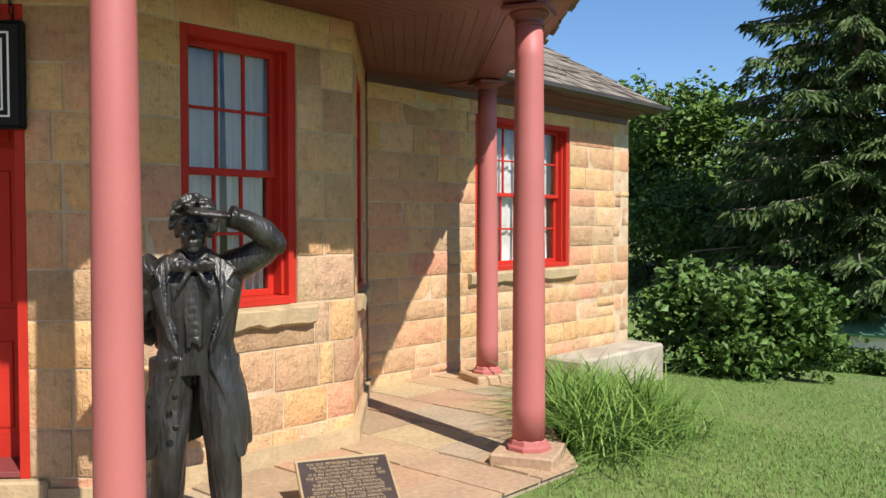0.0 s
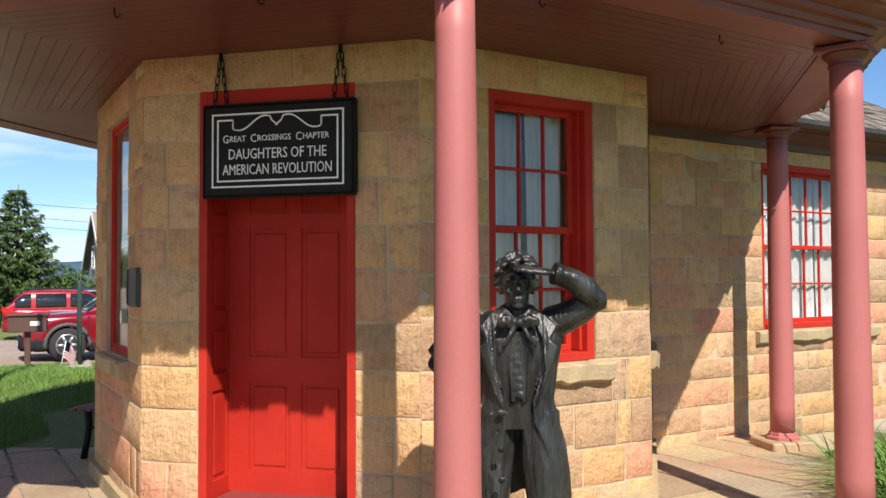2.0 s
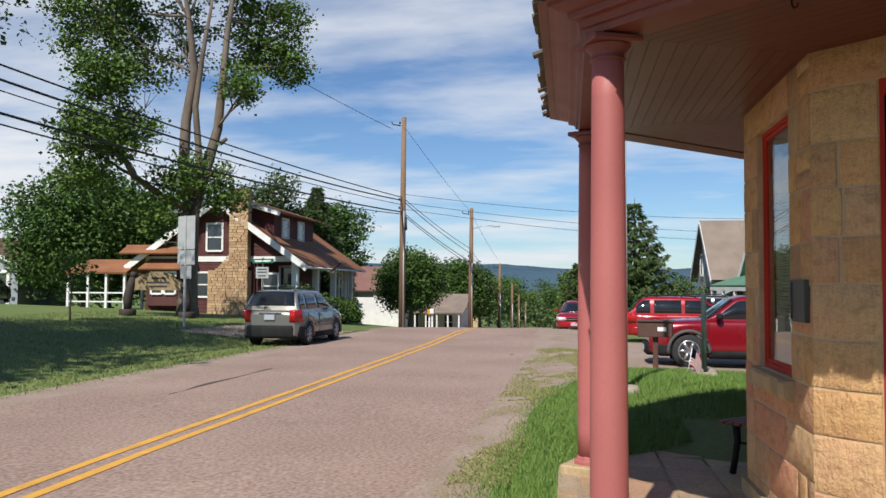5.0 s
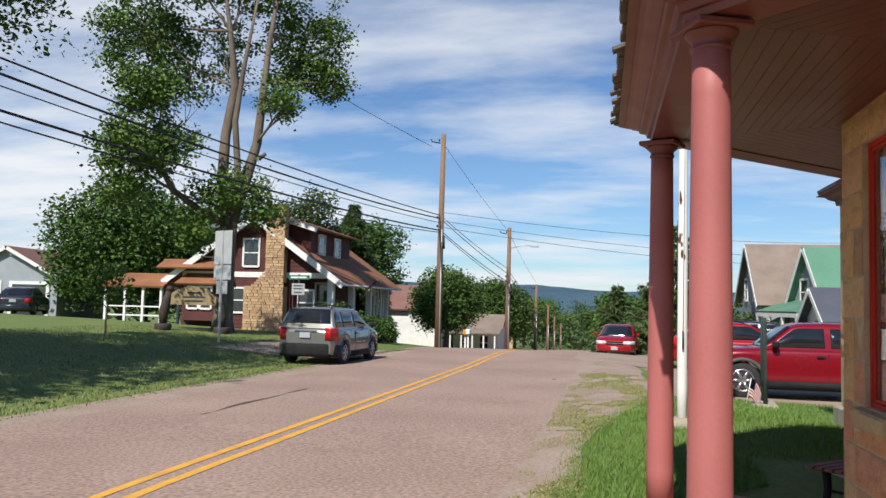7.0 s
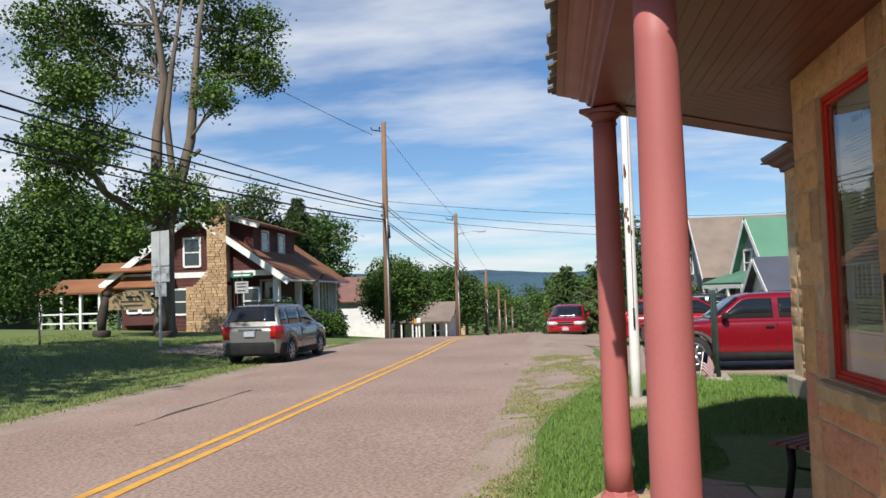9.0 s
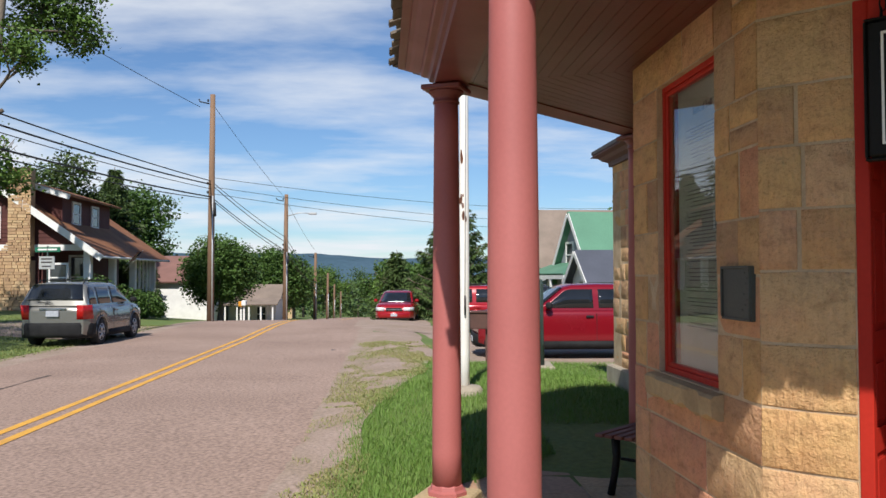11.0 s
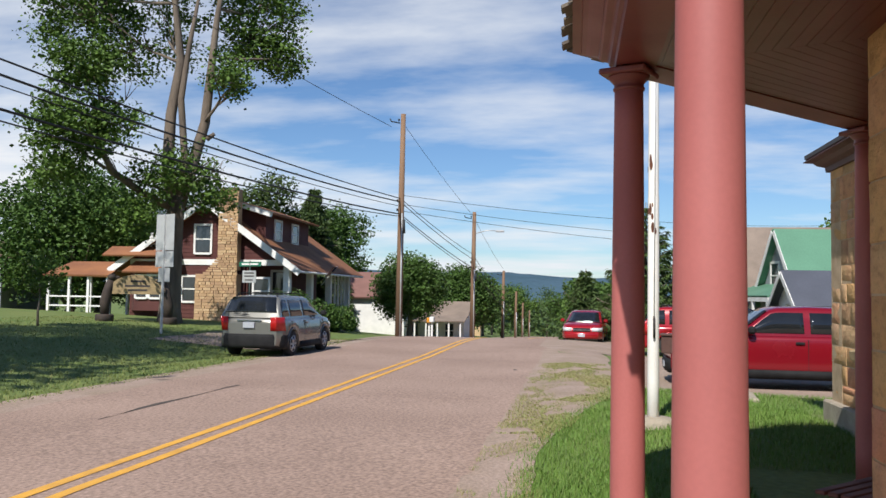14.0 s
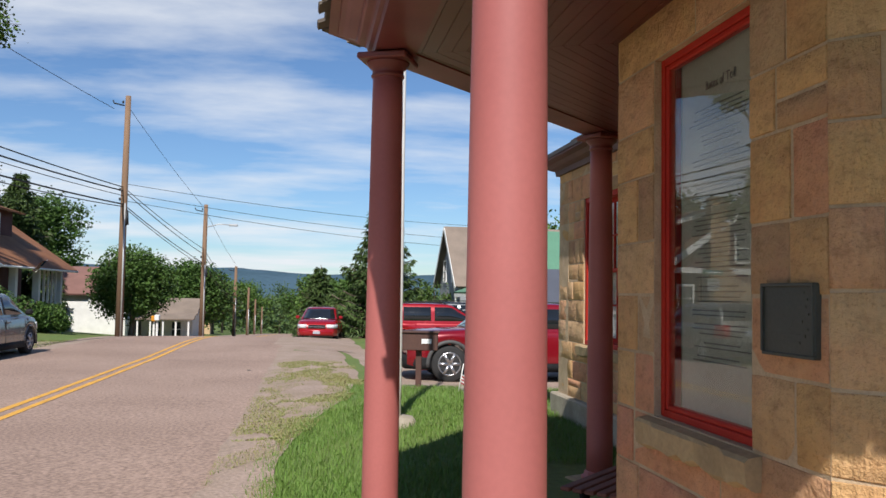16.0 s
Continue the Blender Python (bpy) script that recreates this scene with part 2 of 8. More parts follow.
def glass(name, tint=(0.98, 0.985, 0.98), rough=0.0):
    """Clear window glass: see-through, with a mirror gloss that grows at a glancing angle."""
    m = bpy.data.materials.new(name)
    m.use_nodes = True
    nt = m.node_tree
    nt.nodes.clear()
    out, mix, clear, gloss, fres = (nt.nodes.new(k) for k in ("ShaderNodeOutputMaterial", "ShaderNodeMixShader", "ShaderNodeBsdfTransparent", "ShaderNodeBsdfGlossy", "ShaderNodeLayerWeight"))
    curve, scale = nt.nodes.new("ShaderNodeMath"), nt.nodes.new("ShaderNodeMath")
    curve.operation, scale.operation = "POWER", "MULTIPLY_ADD"
    curve.inputs[1].default_value, scale.inputs[1].default_value, scale.inputs[2].default_value = 4.0, 0.72, 0.04
    clear.inputs["Color"].default_value = (*tint, 1)
    gloss.inputs["Roughness"].default_value = rough
    fres.inputs["Blend"].default_value = 0.5
    nt.links.new(fres.outputs["Facing"], curve.inputs[0])
    nt.links.new(curve.outputs[0], scale.inputs[0])
    nt.links.new(scale.outputs[0], mix.inputs[0])
    nt.links.new(clear.outputs[0], mix.inputs[1])
    nt.links.new(gloss.outputs[0], mix.inputs[2])
    nt.links.new(mix.outputs[0], out.inputs["Surface"])
    return m


M_GLASS = glass("window_glass")
M_CARGLASS = mat("dark_car_glass", (0.012, 0.014, 0.016), (0.02, 0.022, 0.024), 0.03, scale=2, fine=5, bump=0.0, spec=0.75, fine_amount=0.0)

# ---- building helpers ----


def part(name, bm, material, parent=None, label="", smooth=False):
    me = bpy.data.meshes.new(name)
    bmesh.ops.recalc_face_normals(bm, faces=bm.faces)
    if smooth:
        for f in bm.faces:
            f.smooth = True
    bm.to_mesh(me)
    bm.free()
    me.materials.append(material)
    ob = new(name, me)
    if parent:
        ob.parent = parent
    if label:
        tagged(ob, label)
    return ob


def share(name, me, parent, m):
    ob = new(name, me)
    ob.parent = parent
    ob.matrix_basis = m
    return ob


def empty(name, m, label, category, group="", kind=""):
    ob = new(name)
    ob.empty_display_size = 0.1
    ob.matrix_world = m
    return tagged(ob, label, category, group, kind)


def box(bm, lo, hi, bevel=0.0, m=None):
    """A block from corner to corner, its edges eased."""
    v = [bm.verts.new((x, y, z)) for x in (lo[0], hi[0]) for y in (lo[1], hi[1]) for z in (lo[2], hi[2])]
    fs = [bm.faces.new([v[i] for i in q]) for q in ((0, 1, 3, 2), (4, 6, 7, 5), (0, 4, 5, 1), (2, 3, 7, 6), (0, 2, 6, 4), (1, 5, 7, 3))]
    geom = list({e for f in fs for e in f.edges})
    if bevel:
        r = bmesh.ops.bevel(bm, geom=geom, offset=bevel, segments=1, affect="EDGES")
        v = list({w for f in r["faces"] for w in f.verts} | {w for w in v if w.is_valid})
    if m is not None:
        bmesh.ops.transform(bm, matrix=m, verts=[w for w in v if w.is_valid])
    return v


def blk(lo, hi, bevel=0.0):
    bm = bmesh.new()
    box(bm, lo, hi, bevel)
    return bm


def lathe(profile, seg=24, bm=None, m=None, smooth=True):
    """A turned body from (radius, height) pairs."""
    bm = bm or bmesh.new()
    rings = [[bm.verts.new((r * math.cos(2 * math.pi * i / seg), r * math.sin(2 * math.pi * i / seg), z)) for i in range(seg)] for r, z in profile]
    for a, b in zip(rings, rings[1:]):
        for i in range(seg):
            f = bm.faces.new((a[i], a[(i + 1) % seg], b[(i + 1) % seg], b[i]))
            f.smooth = smooth
    bm.faces.new(rings[0][::-1]), bm.faces.new(rings[-1])
    if m is not None:
        bmesh.ops.transform(bm, matrix=m, verts=[v for r in rings for v in r])
    return bm


def tube(pts, radii, seg=8, bm=None, smooth=True):
    """A round bar along points, with a radius at each."""
    bm = bm or bmesh.new()
    pts = [Vector(p) for p in pts]
    if not hasattr(radii, "__len__"):
        radii = [radii] * len(pts)
    rings = []
    for i, p in enumerate(pts):
        d = (pts[min(i + 1, len(pts) - 1)] - pts[max(i - 1, 0)]).normalized()
        a = d.cross(Vector((0, 0, 1)) if abs(d.z) < 0.9 else Vector((1, 0, 0))).normalized()
        b = d.cross(a)
        rings.append([bm.verts.new(p + radii[i] * (math.cos(t) * a + math.sin(t) * b)) for t in (2 * math.pi * k / seg for k in range(seg))])
    for a, b in zip(rings, rings[1:]):
        for i in range(seg):
            f = bm.faces.new((a[i], a[(i + 1) % seg], b[(i + 1) % seg], b[i]))
            f.smooth = smooth
    bm.faces.new(rings[0]), bm.faces.new(rings[-1][::-1])
    return bm


def prism(pts, z0, z1, bm=None):
    """A flat polygon with thickness."""
    bm = bm or bmesh.new()
    lo, hi = [bm.verts.new((x, y, z0)) for x, y in pts], [bm.verts.new((x, y, z1)) for x, y in pts]
    bm.faces.new(lo[::-1]), bm.faces.new(hi)
    n = len(pts)
    for i in range(n):
        bm.faces.new((lo[i], lo[(i + 1) % n], hi[(i + 1) % n], hi[i]))
    return bm


def sweep(profile, ring, bm=None, closed=False):
    """A moulding: a profile of (out, up) swept along plan points given as (point, outward) pairs."""
    bm = bm or bmesh.new()
    rows = [[bm.verts.new((p[0] + o * d[0], p[1] + o * d[1], u)) for o, u in profile] for p, d in ring]
    pairs = list(zip(rows, rows[1:])) + ([(rows[-1], rows[0])] if closed else [])
    n = len(profile)
    for a, b in pairs:
        for i in range(n):
            bm.faces.new((a[i], b[i], b[(i + 1) % n], a[(i + 1) % n]))
    if not closed:
        bm.faces.new(rows[0]), bm.faces.new(rows[-1][::-1])
    return bm


def clip(poly, nx, ny, c):
    """The part of a polygon where nx*x + ny*y <= c."""
    out = []
    for i, p in enumerate(poly):
        q = poly[(i + 1) % len(poly)]
        dp, dq = nx * p[0] + ny * p[1] - c, nx * q[0] + ny * q[1] - c
        if dp <= 0:
            out.append(p)
        if (dp < 0 < dq) or (dq < 0 < dp):
            t = dp / (dp - dq)
            out.append((p[0] + t * (q[0] - p[0]), p[1] + t * (q[1] - p[1])))
    return out


def words(name, text, size, material, parent, m, thick=0.002, align="CENTER", width=None):
    """Lettering with depth, as a mesh."""
    cu = bpy.data.curves.new(name, "FONT")
    cu.body, cu.size, cu.extrude, cu.align_x, cu.align_y = text, size, thick, align, "CENTER"
    cu.resolution_u = 2
    tmp = bpy.data.objects.new("letters", cu)
    scene.collection.objects.link(tmp)
    dg = bpy.context.evaluated_depsgraph_get()
    me = bpy.data.meshes.new_from_object(tmp.evaluated_get(dg))
    bpy.data.objects.remove(tmp)
    me.name = name
    if width:
        xs = [v.co.x for v in me.vertices]
        k = width / (max(xs) - min(xs))
        for v in me.vertices:
            v.co.x *= k
    me.materials.clear()
    me.materials.append(material)
    ob = new(name, me)
    ob.parent = parent
    ob.matrix_basis = m @ pose(0, 0, 0, 90)
    return ob


# ---- ground ----


def height(x, y):
    """The lie of the land: flat round the house, a bank across the road, a crest up the road, a valley and far hills."""
    z = -0.06
    if y < -10.0:
        z += 1.3 * (1 - math.exp(-(-10.0 - y) / 15))
    # the road falls gently away from the porch
    fall = 0.17 * min(1.0, max(0.0, (-x - 8) / 18))
    z -= fall * max(min(1.0, max(0.0, -y / 2)), min(1.0, max(0.0, (-x - 24) / 8)))
    far = max(0.0, -x - 31)
    z -= min(far * far * 0.0024, far * 0.047)
    z = max(z, -17)
    k = min(1.0, max(0.0, (x + 15) / 7))
    z -= k * min(max(0.0, y - 4.6) * 0.085 + max(0.0, y - 11) * 0.035, 3.6)
    if x < -17:
        z -= 0.22 * min(1.0, (-17 - x) / 3) * min(1.0, max(0.0, (y + 0.8) / 2.0)) * max(0.0, min(1.0, (x + 45) / 8))
    z += 0.25 * math.exp(-((x + 13.0) / 3.6) ** 2 - ((y - 1.0) / 1.7) ** 2)
    return z


def axis_steps(lo, hi, near_lo, near_hi, step):
    a, d = [near_hi], step
    while a[-1] < hi:
        a.append(a[-1] + d)
        d *= 1.22
    b, d = [near_lo], step
    while b[-1] > lo:
        b.append(b[-1] - d)
        d *= 1.22
    n = int((near_hi - near_lo) / step)
    return sorted(set(b)) + [near_lo + (near_hi - near_lo) * i / n for i in range(1, n)] + sorted(set(a))


def ground_sheet():
    xs, ys = axis_steps(-4000, 4000, -46, 6, 0.5), axis_steps(-4000, 4000, -14, 14, 0.4)
    bm = bmesh.new()
    g = [[bm.verts.new((x, y, height(x, y))) for y in ys] for x in xs]
    for i in range(len(xs) - 1):
        for j in range(len(ys) - 1):
            bm.faces.new((g[i][j], g[i + 1][j], g[i + 1][j + 1], g[i][j + 1])).smooth = True
    return tagged(part("ground", bm, M_LAWN), "mown green lawn and fields reaching the wooded hills", "ground", kind="structure")


ground_sheet()


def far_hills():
    """A long wooded ridge on the skyline, distance haze mixed into its blue colour."""
    m = mat("haze_blue_woods", (0.075, 0.125, 0.165), (0.06, 0.105, 0.135), 1.0, scale=0.01, fine=0.06, bump=0.0, spec=0.0)
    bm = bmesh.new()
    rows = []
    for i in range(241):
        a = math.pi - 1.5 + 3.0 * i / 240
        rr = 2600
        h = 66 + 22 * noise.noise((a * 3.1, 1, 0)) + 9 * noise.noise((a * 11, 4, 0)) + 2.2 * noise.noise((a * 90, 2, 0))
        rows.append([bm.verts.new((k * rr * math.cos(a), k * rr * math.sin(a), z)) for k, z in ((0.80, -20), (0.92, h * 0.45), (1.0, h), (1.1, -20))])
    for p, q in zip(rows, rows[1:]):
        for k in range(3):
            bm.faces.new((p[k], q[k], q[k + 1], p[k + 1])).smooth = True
    return tagged(part("backdrop", bm, m), "long wooded ridge on the skyline, coloured blue for haze", "hills", kind="structure")


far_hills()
ROAD_R, ROAD_L, ROAD_MID = -1.62, -8.45, -4.81


def strip(name, x0, x1, y0, y1, lift, material, label, category, wob=0.0, step=2.0, seed=0, kind="structure"):
    """A paved strip along x that follows the ground."""
    bm = bmesh.new()
    n = max(2, int((x1 - x0) / step))
    rows = []
    for i in range(n + 1):
        x = x0 + (x1 - x0) * i / n
        a = y0 + wob * noise.noise((x * 0.6, seed, 0)) + wob * 0.6 * noise.noise((x * 2.3, seed, 3))
        b = y1 + wob * noise.noise((x * 0.6, seed + 9, 0)) + wob * 0.6 * noise.noise((x * 2.3, seed + 9, 3))
        rows.append([bm.verts.new((x, a + (b - a) * k / 4, height(x, a + (b - a) * k / 4) + (lift if 0 < k < 4 or lift > 0.031 else 0.013))) for k in range(5)])
    for p, q in zip(rows, rows[1:]):
        for k in range(4):
            bm.faces.new((p[k], q[k], q[k + 1], p[k + 1])).smooth = True
    return tagged(part(name, bm, material), label, category, kind=kind)




def verge(x):
    """Where the mown lawn stops towards the road."""
    if x > -6:
        return -1.30 - max(0.0, x + 6) * 0.01
    return -1.28 + 0.06 * math.sin(x * 1.1) + max(0.0, min(8.0, -x - 11.0)) * 0.17


def shoulder():
    bm = bmesh.new()
    rows = []
    for i in range(401):
        x = -120 + 0.4 * i
        b = verge(x) + 0.10 + 0.07 * noise.noise((x * 0.9, 1, 0)) + 0.04 * noise.noise((x * 3.3, 1, 3))
        rows.append([bm.verts.new((x, y, height(x, y) + 0.016)) for y in (ROAD_L - 0.5, ROAD_L + 1, ROAD_MID, ROAD_R - 0.4, ROAD_R + 0.1, b * 0.5 + ROAD_R * 0.5, b)])
    for p, q in zip(rows, rows[1:]):
        for k in range(6):
            bm.faces.new((p[k], q[k], q[k + 1], p[k + 1])).smooth = True
    return tagged(part("road_shoulder", bm, M_SHOULDER), "gritty gravel verge along the old road", "road shoulder", kind="structure")


shoulder()
strip("road", -160, 40, ROAD_L, ROAD_R, 0.030, M_ASPHALT, "worn pinkish-grey asphalt road with a double yellow line", "road", 0.11, 0.25, 5)
for i, dy in enumerate((-0.13, 0.13)):
    strip("road_line", -120, 40, ROAD_MID + dy - 0.055, ROAD_MID + dy + 0.055, 0.036, M_YELLOW, "faded yellow centre line painted on the road", "road line", 0.012, 0.6, 20 + i)

# ---- toll house: plan ----
CX, CY, A_WALL, A_COL = -6.63, 2.92, 2.185, 3.35
TAN = math.tan(math.pi / 8)
SOFFIT = 2.95
WING_X, WING_Y, WING_END_Y, WING_END_X = -5.80, 2.30, 9.95, -13.6


def face(k, apothem):
    """The frame of an octagon face: x to the right as seen from outside, y into the wall, z up."""
    a = k * math.pi / 4
    n = Vector((math.cos(a), math.sin(a), 0))
    r = Vector((-n.y, n.x, 0))
    m = Matrix((r, -n, (0, 0, 1))).transposed().to_4x4()
    m.translation = Vector((CX, CY, 0)) + n * apothem
    return m


def octagon(apothem):
    r = apothem / math.cos(math.pi / 8)
    return [(CX + r * math.cos((k + 0.5) * math.pi / 4), CY + r * math.sin((k + 0.5) * math.pi / 4)) for k in range(8)]


def stone_meshes():
    """Some rough-faced block shapes, one metre each way, to be scaled."""
    out = []
    for s in range(10):
        rnd = random.Random(100 + s)
        bm = bmesh.new()
        e = 0.006
        back = [bm.verts.new((x, 0.5, z)) for x, z in ((0, 0), (1, 0), (1, 1), (0, 1))]
        mid = [bm.verts.new((x, -0.455, z)) for x, z in ((0, 0), (1, 0), (1, 1), (0, 1))]
        front = [bm.verts.new((x + rnd.uniform(-0.006, 0.006), -0.5 + rnd.uniform(-0.03, 0.03), z + rnd.uniform(-0.014, 0.014))) for x, z in ((e, e * 2), (0.5, e), (1 - e, e * 2), (1 - e, 0.5), (1 - e, 1 - e * 2), (0.5, 1 - e), (e, 1 - e * 2), (e, 0.5))]
        c = bm.verts.new((0.5, -0.5 + rnd.uniform(-0.05, 0.03), 0.5))
        for i in range(8):
            bm.faces.new((front[i], front[(i + 1) % 8], c)).smooth = True
        for i in range(4):
            j = (i + 1) % 4
            bm.faces.new((mid[i], mid[j], back[j], back[i]))
            bm.faces.new((mid[i], front[2 * i], front[2 * i + 1]))
            bm.faces.new((mid[i], front[2 * i + 1], mid[j]))
            bm.faces.new((front[2 * i + 1], front[(2 * i + 2) % 8], mid[j]))
        bmesh.ops.recalc_face_normals(bm, faces=bm.faces)
        me = bpy.data.meshes.new("stone")
        bm.to_mesh(me)
        bm.free()
        me.materials.append(M_STONE)
        out.append(me)
    return out


STONE_MESHES = stone_meshes()


def lay_stones(parent, s0, s1, levels, openings, seed, unit):
    """Courses of stone on a wall's face between s0 and s1; levels: forced bed heights; openings: (s0, s1, z0, z1)."""
    rnd = random.Random(seed)
    for za, zb in zip(levels, levels[1:]):
        n = max(1, round((zb - za) / unit))
        cuts = [za + (zb - za) * i / n + (rnd.uniform(-0.028, 0.028) if 0 < i < n else 0) for i in range(n + 1)]
        for z0, z1 in zip(cuts, cuts[1:]):
            zm = (z0 + z1) / 2
            spans = [(s0, s1)]
            for a, b, c, d in openings:
                if c < zm < d:
                    spans = [q for p in spans for q in ((p[0], min(p[1], a)), (max(p[0], b), p[1])) if q[1] - q[0] > 0.03]
            for p, q in spans:
                s = p
                while s < q - 0.02:
                    w = rnd.choice((0.26, 0.42, 0.55, 0.68, 0.80)) * rnd.uniform(0.85, 1.15) * (1.0 if unit > 0.25 else 0.75)
                    e = min(q, s + w)
                    if 0.3 < q - s < 0.62 and rnd.random() < 0.6:
                        e = s + (q - s) * rnd.uniform(0.36, 0.62)
                    elif q - e < 0.2:
                        e = q
                    j = 0.0065
                    d = 0.085
                    rise = z1 - z0
                    # now and then two thin stones fill one course
                    beds = [z0, z0 + rise * rnd.uniform(0.38, 0.62), z1] if rise > 0.19 and rnd.random() < (0.03 if unit > 0.25 else 0.10) else [z0, z1]
                    for b0, b1 in zip(beds, beds[1:]):
                        m = Matrix.Translation((s + (j if s > p else 0.002), 0.043 + rnd.uniform(-0.004, 0.004), b0 + j)) @ Matrix.Diagonal((e - s - (2 * j if e < q else j + 0.002), d, b1 - b0 - 2 * j, 1))
                        share("stone", rnd.choice(STONE_MESHES), parent, m)
                    s = e


def wall(name, m, s0, s1, top, openings, levels, seed, label, thick=0.38, bottom=-0.3, unit=0.275):
    """A stone wall: a mortar core pierced by its openings, faced with separate stones."""
    bm = bmesh.new()
    y0, y1 = 0.0050, thick
    s = s0
    for a, b, c, d in sorted(openings):
        box(bm, (s, y0, bottom), (a, y1, top))
        box(bm, (a, y0, bottom), (b, y1, c))
        if d < top:
            box(bm, (a, y0, d), (b, y1, top))
        s = b
    box(bm, (s, y0, bottom), (s1, y1, top))
    ob = part(name, bm, M_MORTAR)
    ob.matrix_world = m
    tagged(ob, label, "wall", kind="structure")
    lay_stones(ob, s0, s1, levels, openings, seed, unit)
    return ob


HALF = A_WALL * TAN
WIN = (-0.42, 0.42, 1.02, 2.72)
WIN3 = (-0.445, 0.435, 1.02, 2.72)
DOOR = (-0.51, 0.51, 0.16, 2.72)
LEVELS = [-0.1, 1.02, 2.72, 2.96]
WALL_LABEL = "honey-coloured sandstone block wall of an octagonal toll house"
OCT_OPEN = {-1: [DOOR], 0: [WIN], -2: [WIN3], 1: [WIN]}

# ---- toll house: roof, porch and columns ----


def ring(apothem, ks):
    """Corner points of the octagon with mitred outward directions."""
    out = []
    for k in ks:
        a = (k + 0.5) * math.pi / 4
        r = apothem / math.cos(math.pi / 8)
        d = 1 / math.cos(math.pi / 8)
        out.append(((CX + r * math.cos(a), CY + r * math.sin(a)), (math.cos(a) * d, math.sin(a) * d)))
    return out


PORCH = range(-5, 3)
# entablature over the columns, in steps
part_fascia = [(-0.12, SOFFIT - 0.012), (0.12, SOFFIT - 0.012), (0.128, SOFFIT + 0.022), (0.150, SOFFIT + 0.026), (0.160, SOFFIT + 0.056), (0.168, SOFFIT + 0.062), (0.200, SOFFIT + 0.066), (0.212, SOFFIT + 0.074), (0.216, SOFFIT + 0.098),
               (0.240, SOFFIT + 0.104), (0.268, SOFFIT + 0.112), (0.292, SOFFIT + 0.124), (0.318, SOFFIT + 0.128), (0.328, SOFFIT + 0.155), (-0.12, SOFFIT + 0.155)]
porch_beam = tagged(part("porch_fascia", sweep(part_fascia, ring(A_COL, PORCH), closed=True), M_TRIM), "stepped maroon-painted wooden fascia moulding round the porch roof", "trim", kind="structure")


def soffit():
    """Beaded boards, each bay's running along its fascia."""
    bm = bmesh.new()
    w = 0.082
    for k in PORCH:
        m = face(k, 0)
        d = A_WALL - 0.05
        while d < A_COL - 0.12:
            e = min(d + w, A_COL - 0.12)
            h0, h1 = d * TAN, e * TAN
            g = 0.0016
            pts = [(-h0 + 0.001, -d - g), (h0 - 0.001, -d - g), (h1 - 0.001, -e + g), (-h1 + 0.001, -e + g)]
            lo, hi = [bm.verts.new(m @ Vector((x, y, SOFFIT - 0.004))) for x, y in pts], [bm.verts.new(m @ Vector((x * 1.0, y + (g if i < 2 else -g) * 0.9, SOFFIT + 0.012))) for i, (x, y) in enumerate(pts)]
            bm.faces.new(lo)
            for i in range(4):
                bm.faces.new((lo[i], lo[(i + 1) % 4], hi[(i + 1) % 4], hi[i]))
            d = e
    return tagged(part("ceiling", bm, M_SOFFIT), "rose-painted beaded board ceiling of the porch, its colour darkened for shade", "ceiling", kind="structure")


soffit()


def shingle_roof(name, corners, ridge, rows, label, width=0.14, seed=0, overhang=0.0):
    """Courses of split shingles on the slope between an eave line and a ridge line."""
    bm = bmesh.new()
    rnd = random.Random(seed)
    a, b = Vector(corners[0]), Vector(corners[1])
    c, d = Vector(ridge[0]), Vector(ridge[1])
    nrm = (b - a).cross(c - a).normalized()
    if nrm.z < 0:
        nrm = -nrm
    for i in range(rows):
        t0, t1 = i / rows, min(1.0, (i + 1.6) / rows)
        e0, e1 = a.lerp(c, t0), b.lerp(d, t0)
        f0, f1 = a.lerp(c, t1), b.lerp(d, t1)
        length = (e1 - e0).length
        if length < 0.05:
            continue
        u, s = 0.0, rnd.uniform(-0.08, 0)
        while s < length:
            w = width * rnd.uniform(0.7, 1.4)
            p, q = max(0, s) / length, min(length, s + w - 0.008) / length
            if q > p:
                drop = rnd.uniform(-0.025, 0.03)
                down = (e0 - f0).normalized() * drop
                lift, th = rnd.uniform(0.018, 0.034), rnd.uniform(0.012, 0.022)
                v = [e0.lerp(e1, p) + down + nrm * lift, e0.lerp(e1, q) + down + nrm * lift, f0.lerp(f1, q) + nrm * 0.004, f0.lerp(f1, p) + nrm * 0.004]
                lo = [bm.verts.new(x) for x in v]
                hi = [bm.verts.new(x + nrm * th) for x in v]
                bm.faces.new(hi)
                bm.faces.new((lo[0], lo[1], hi[1], hi[0])), bm.faces.new((lo[1], lo[2], hi[2], hi[1])), bm.faces.new((lo[3], lo[0], hi[0], hi[3]))
                bm.faces.new(lo[::-1])
            s += w
    return bm


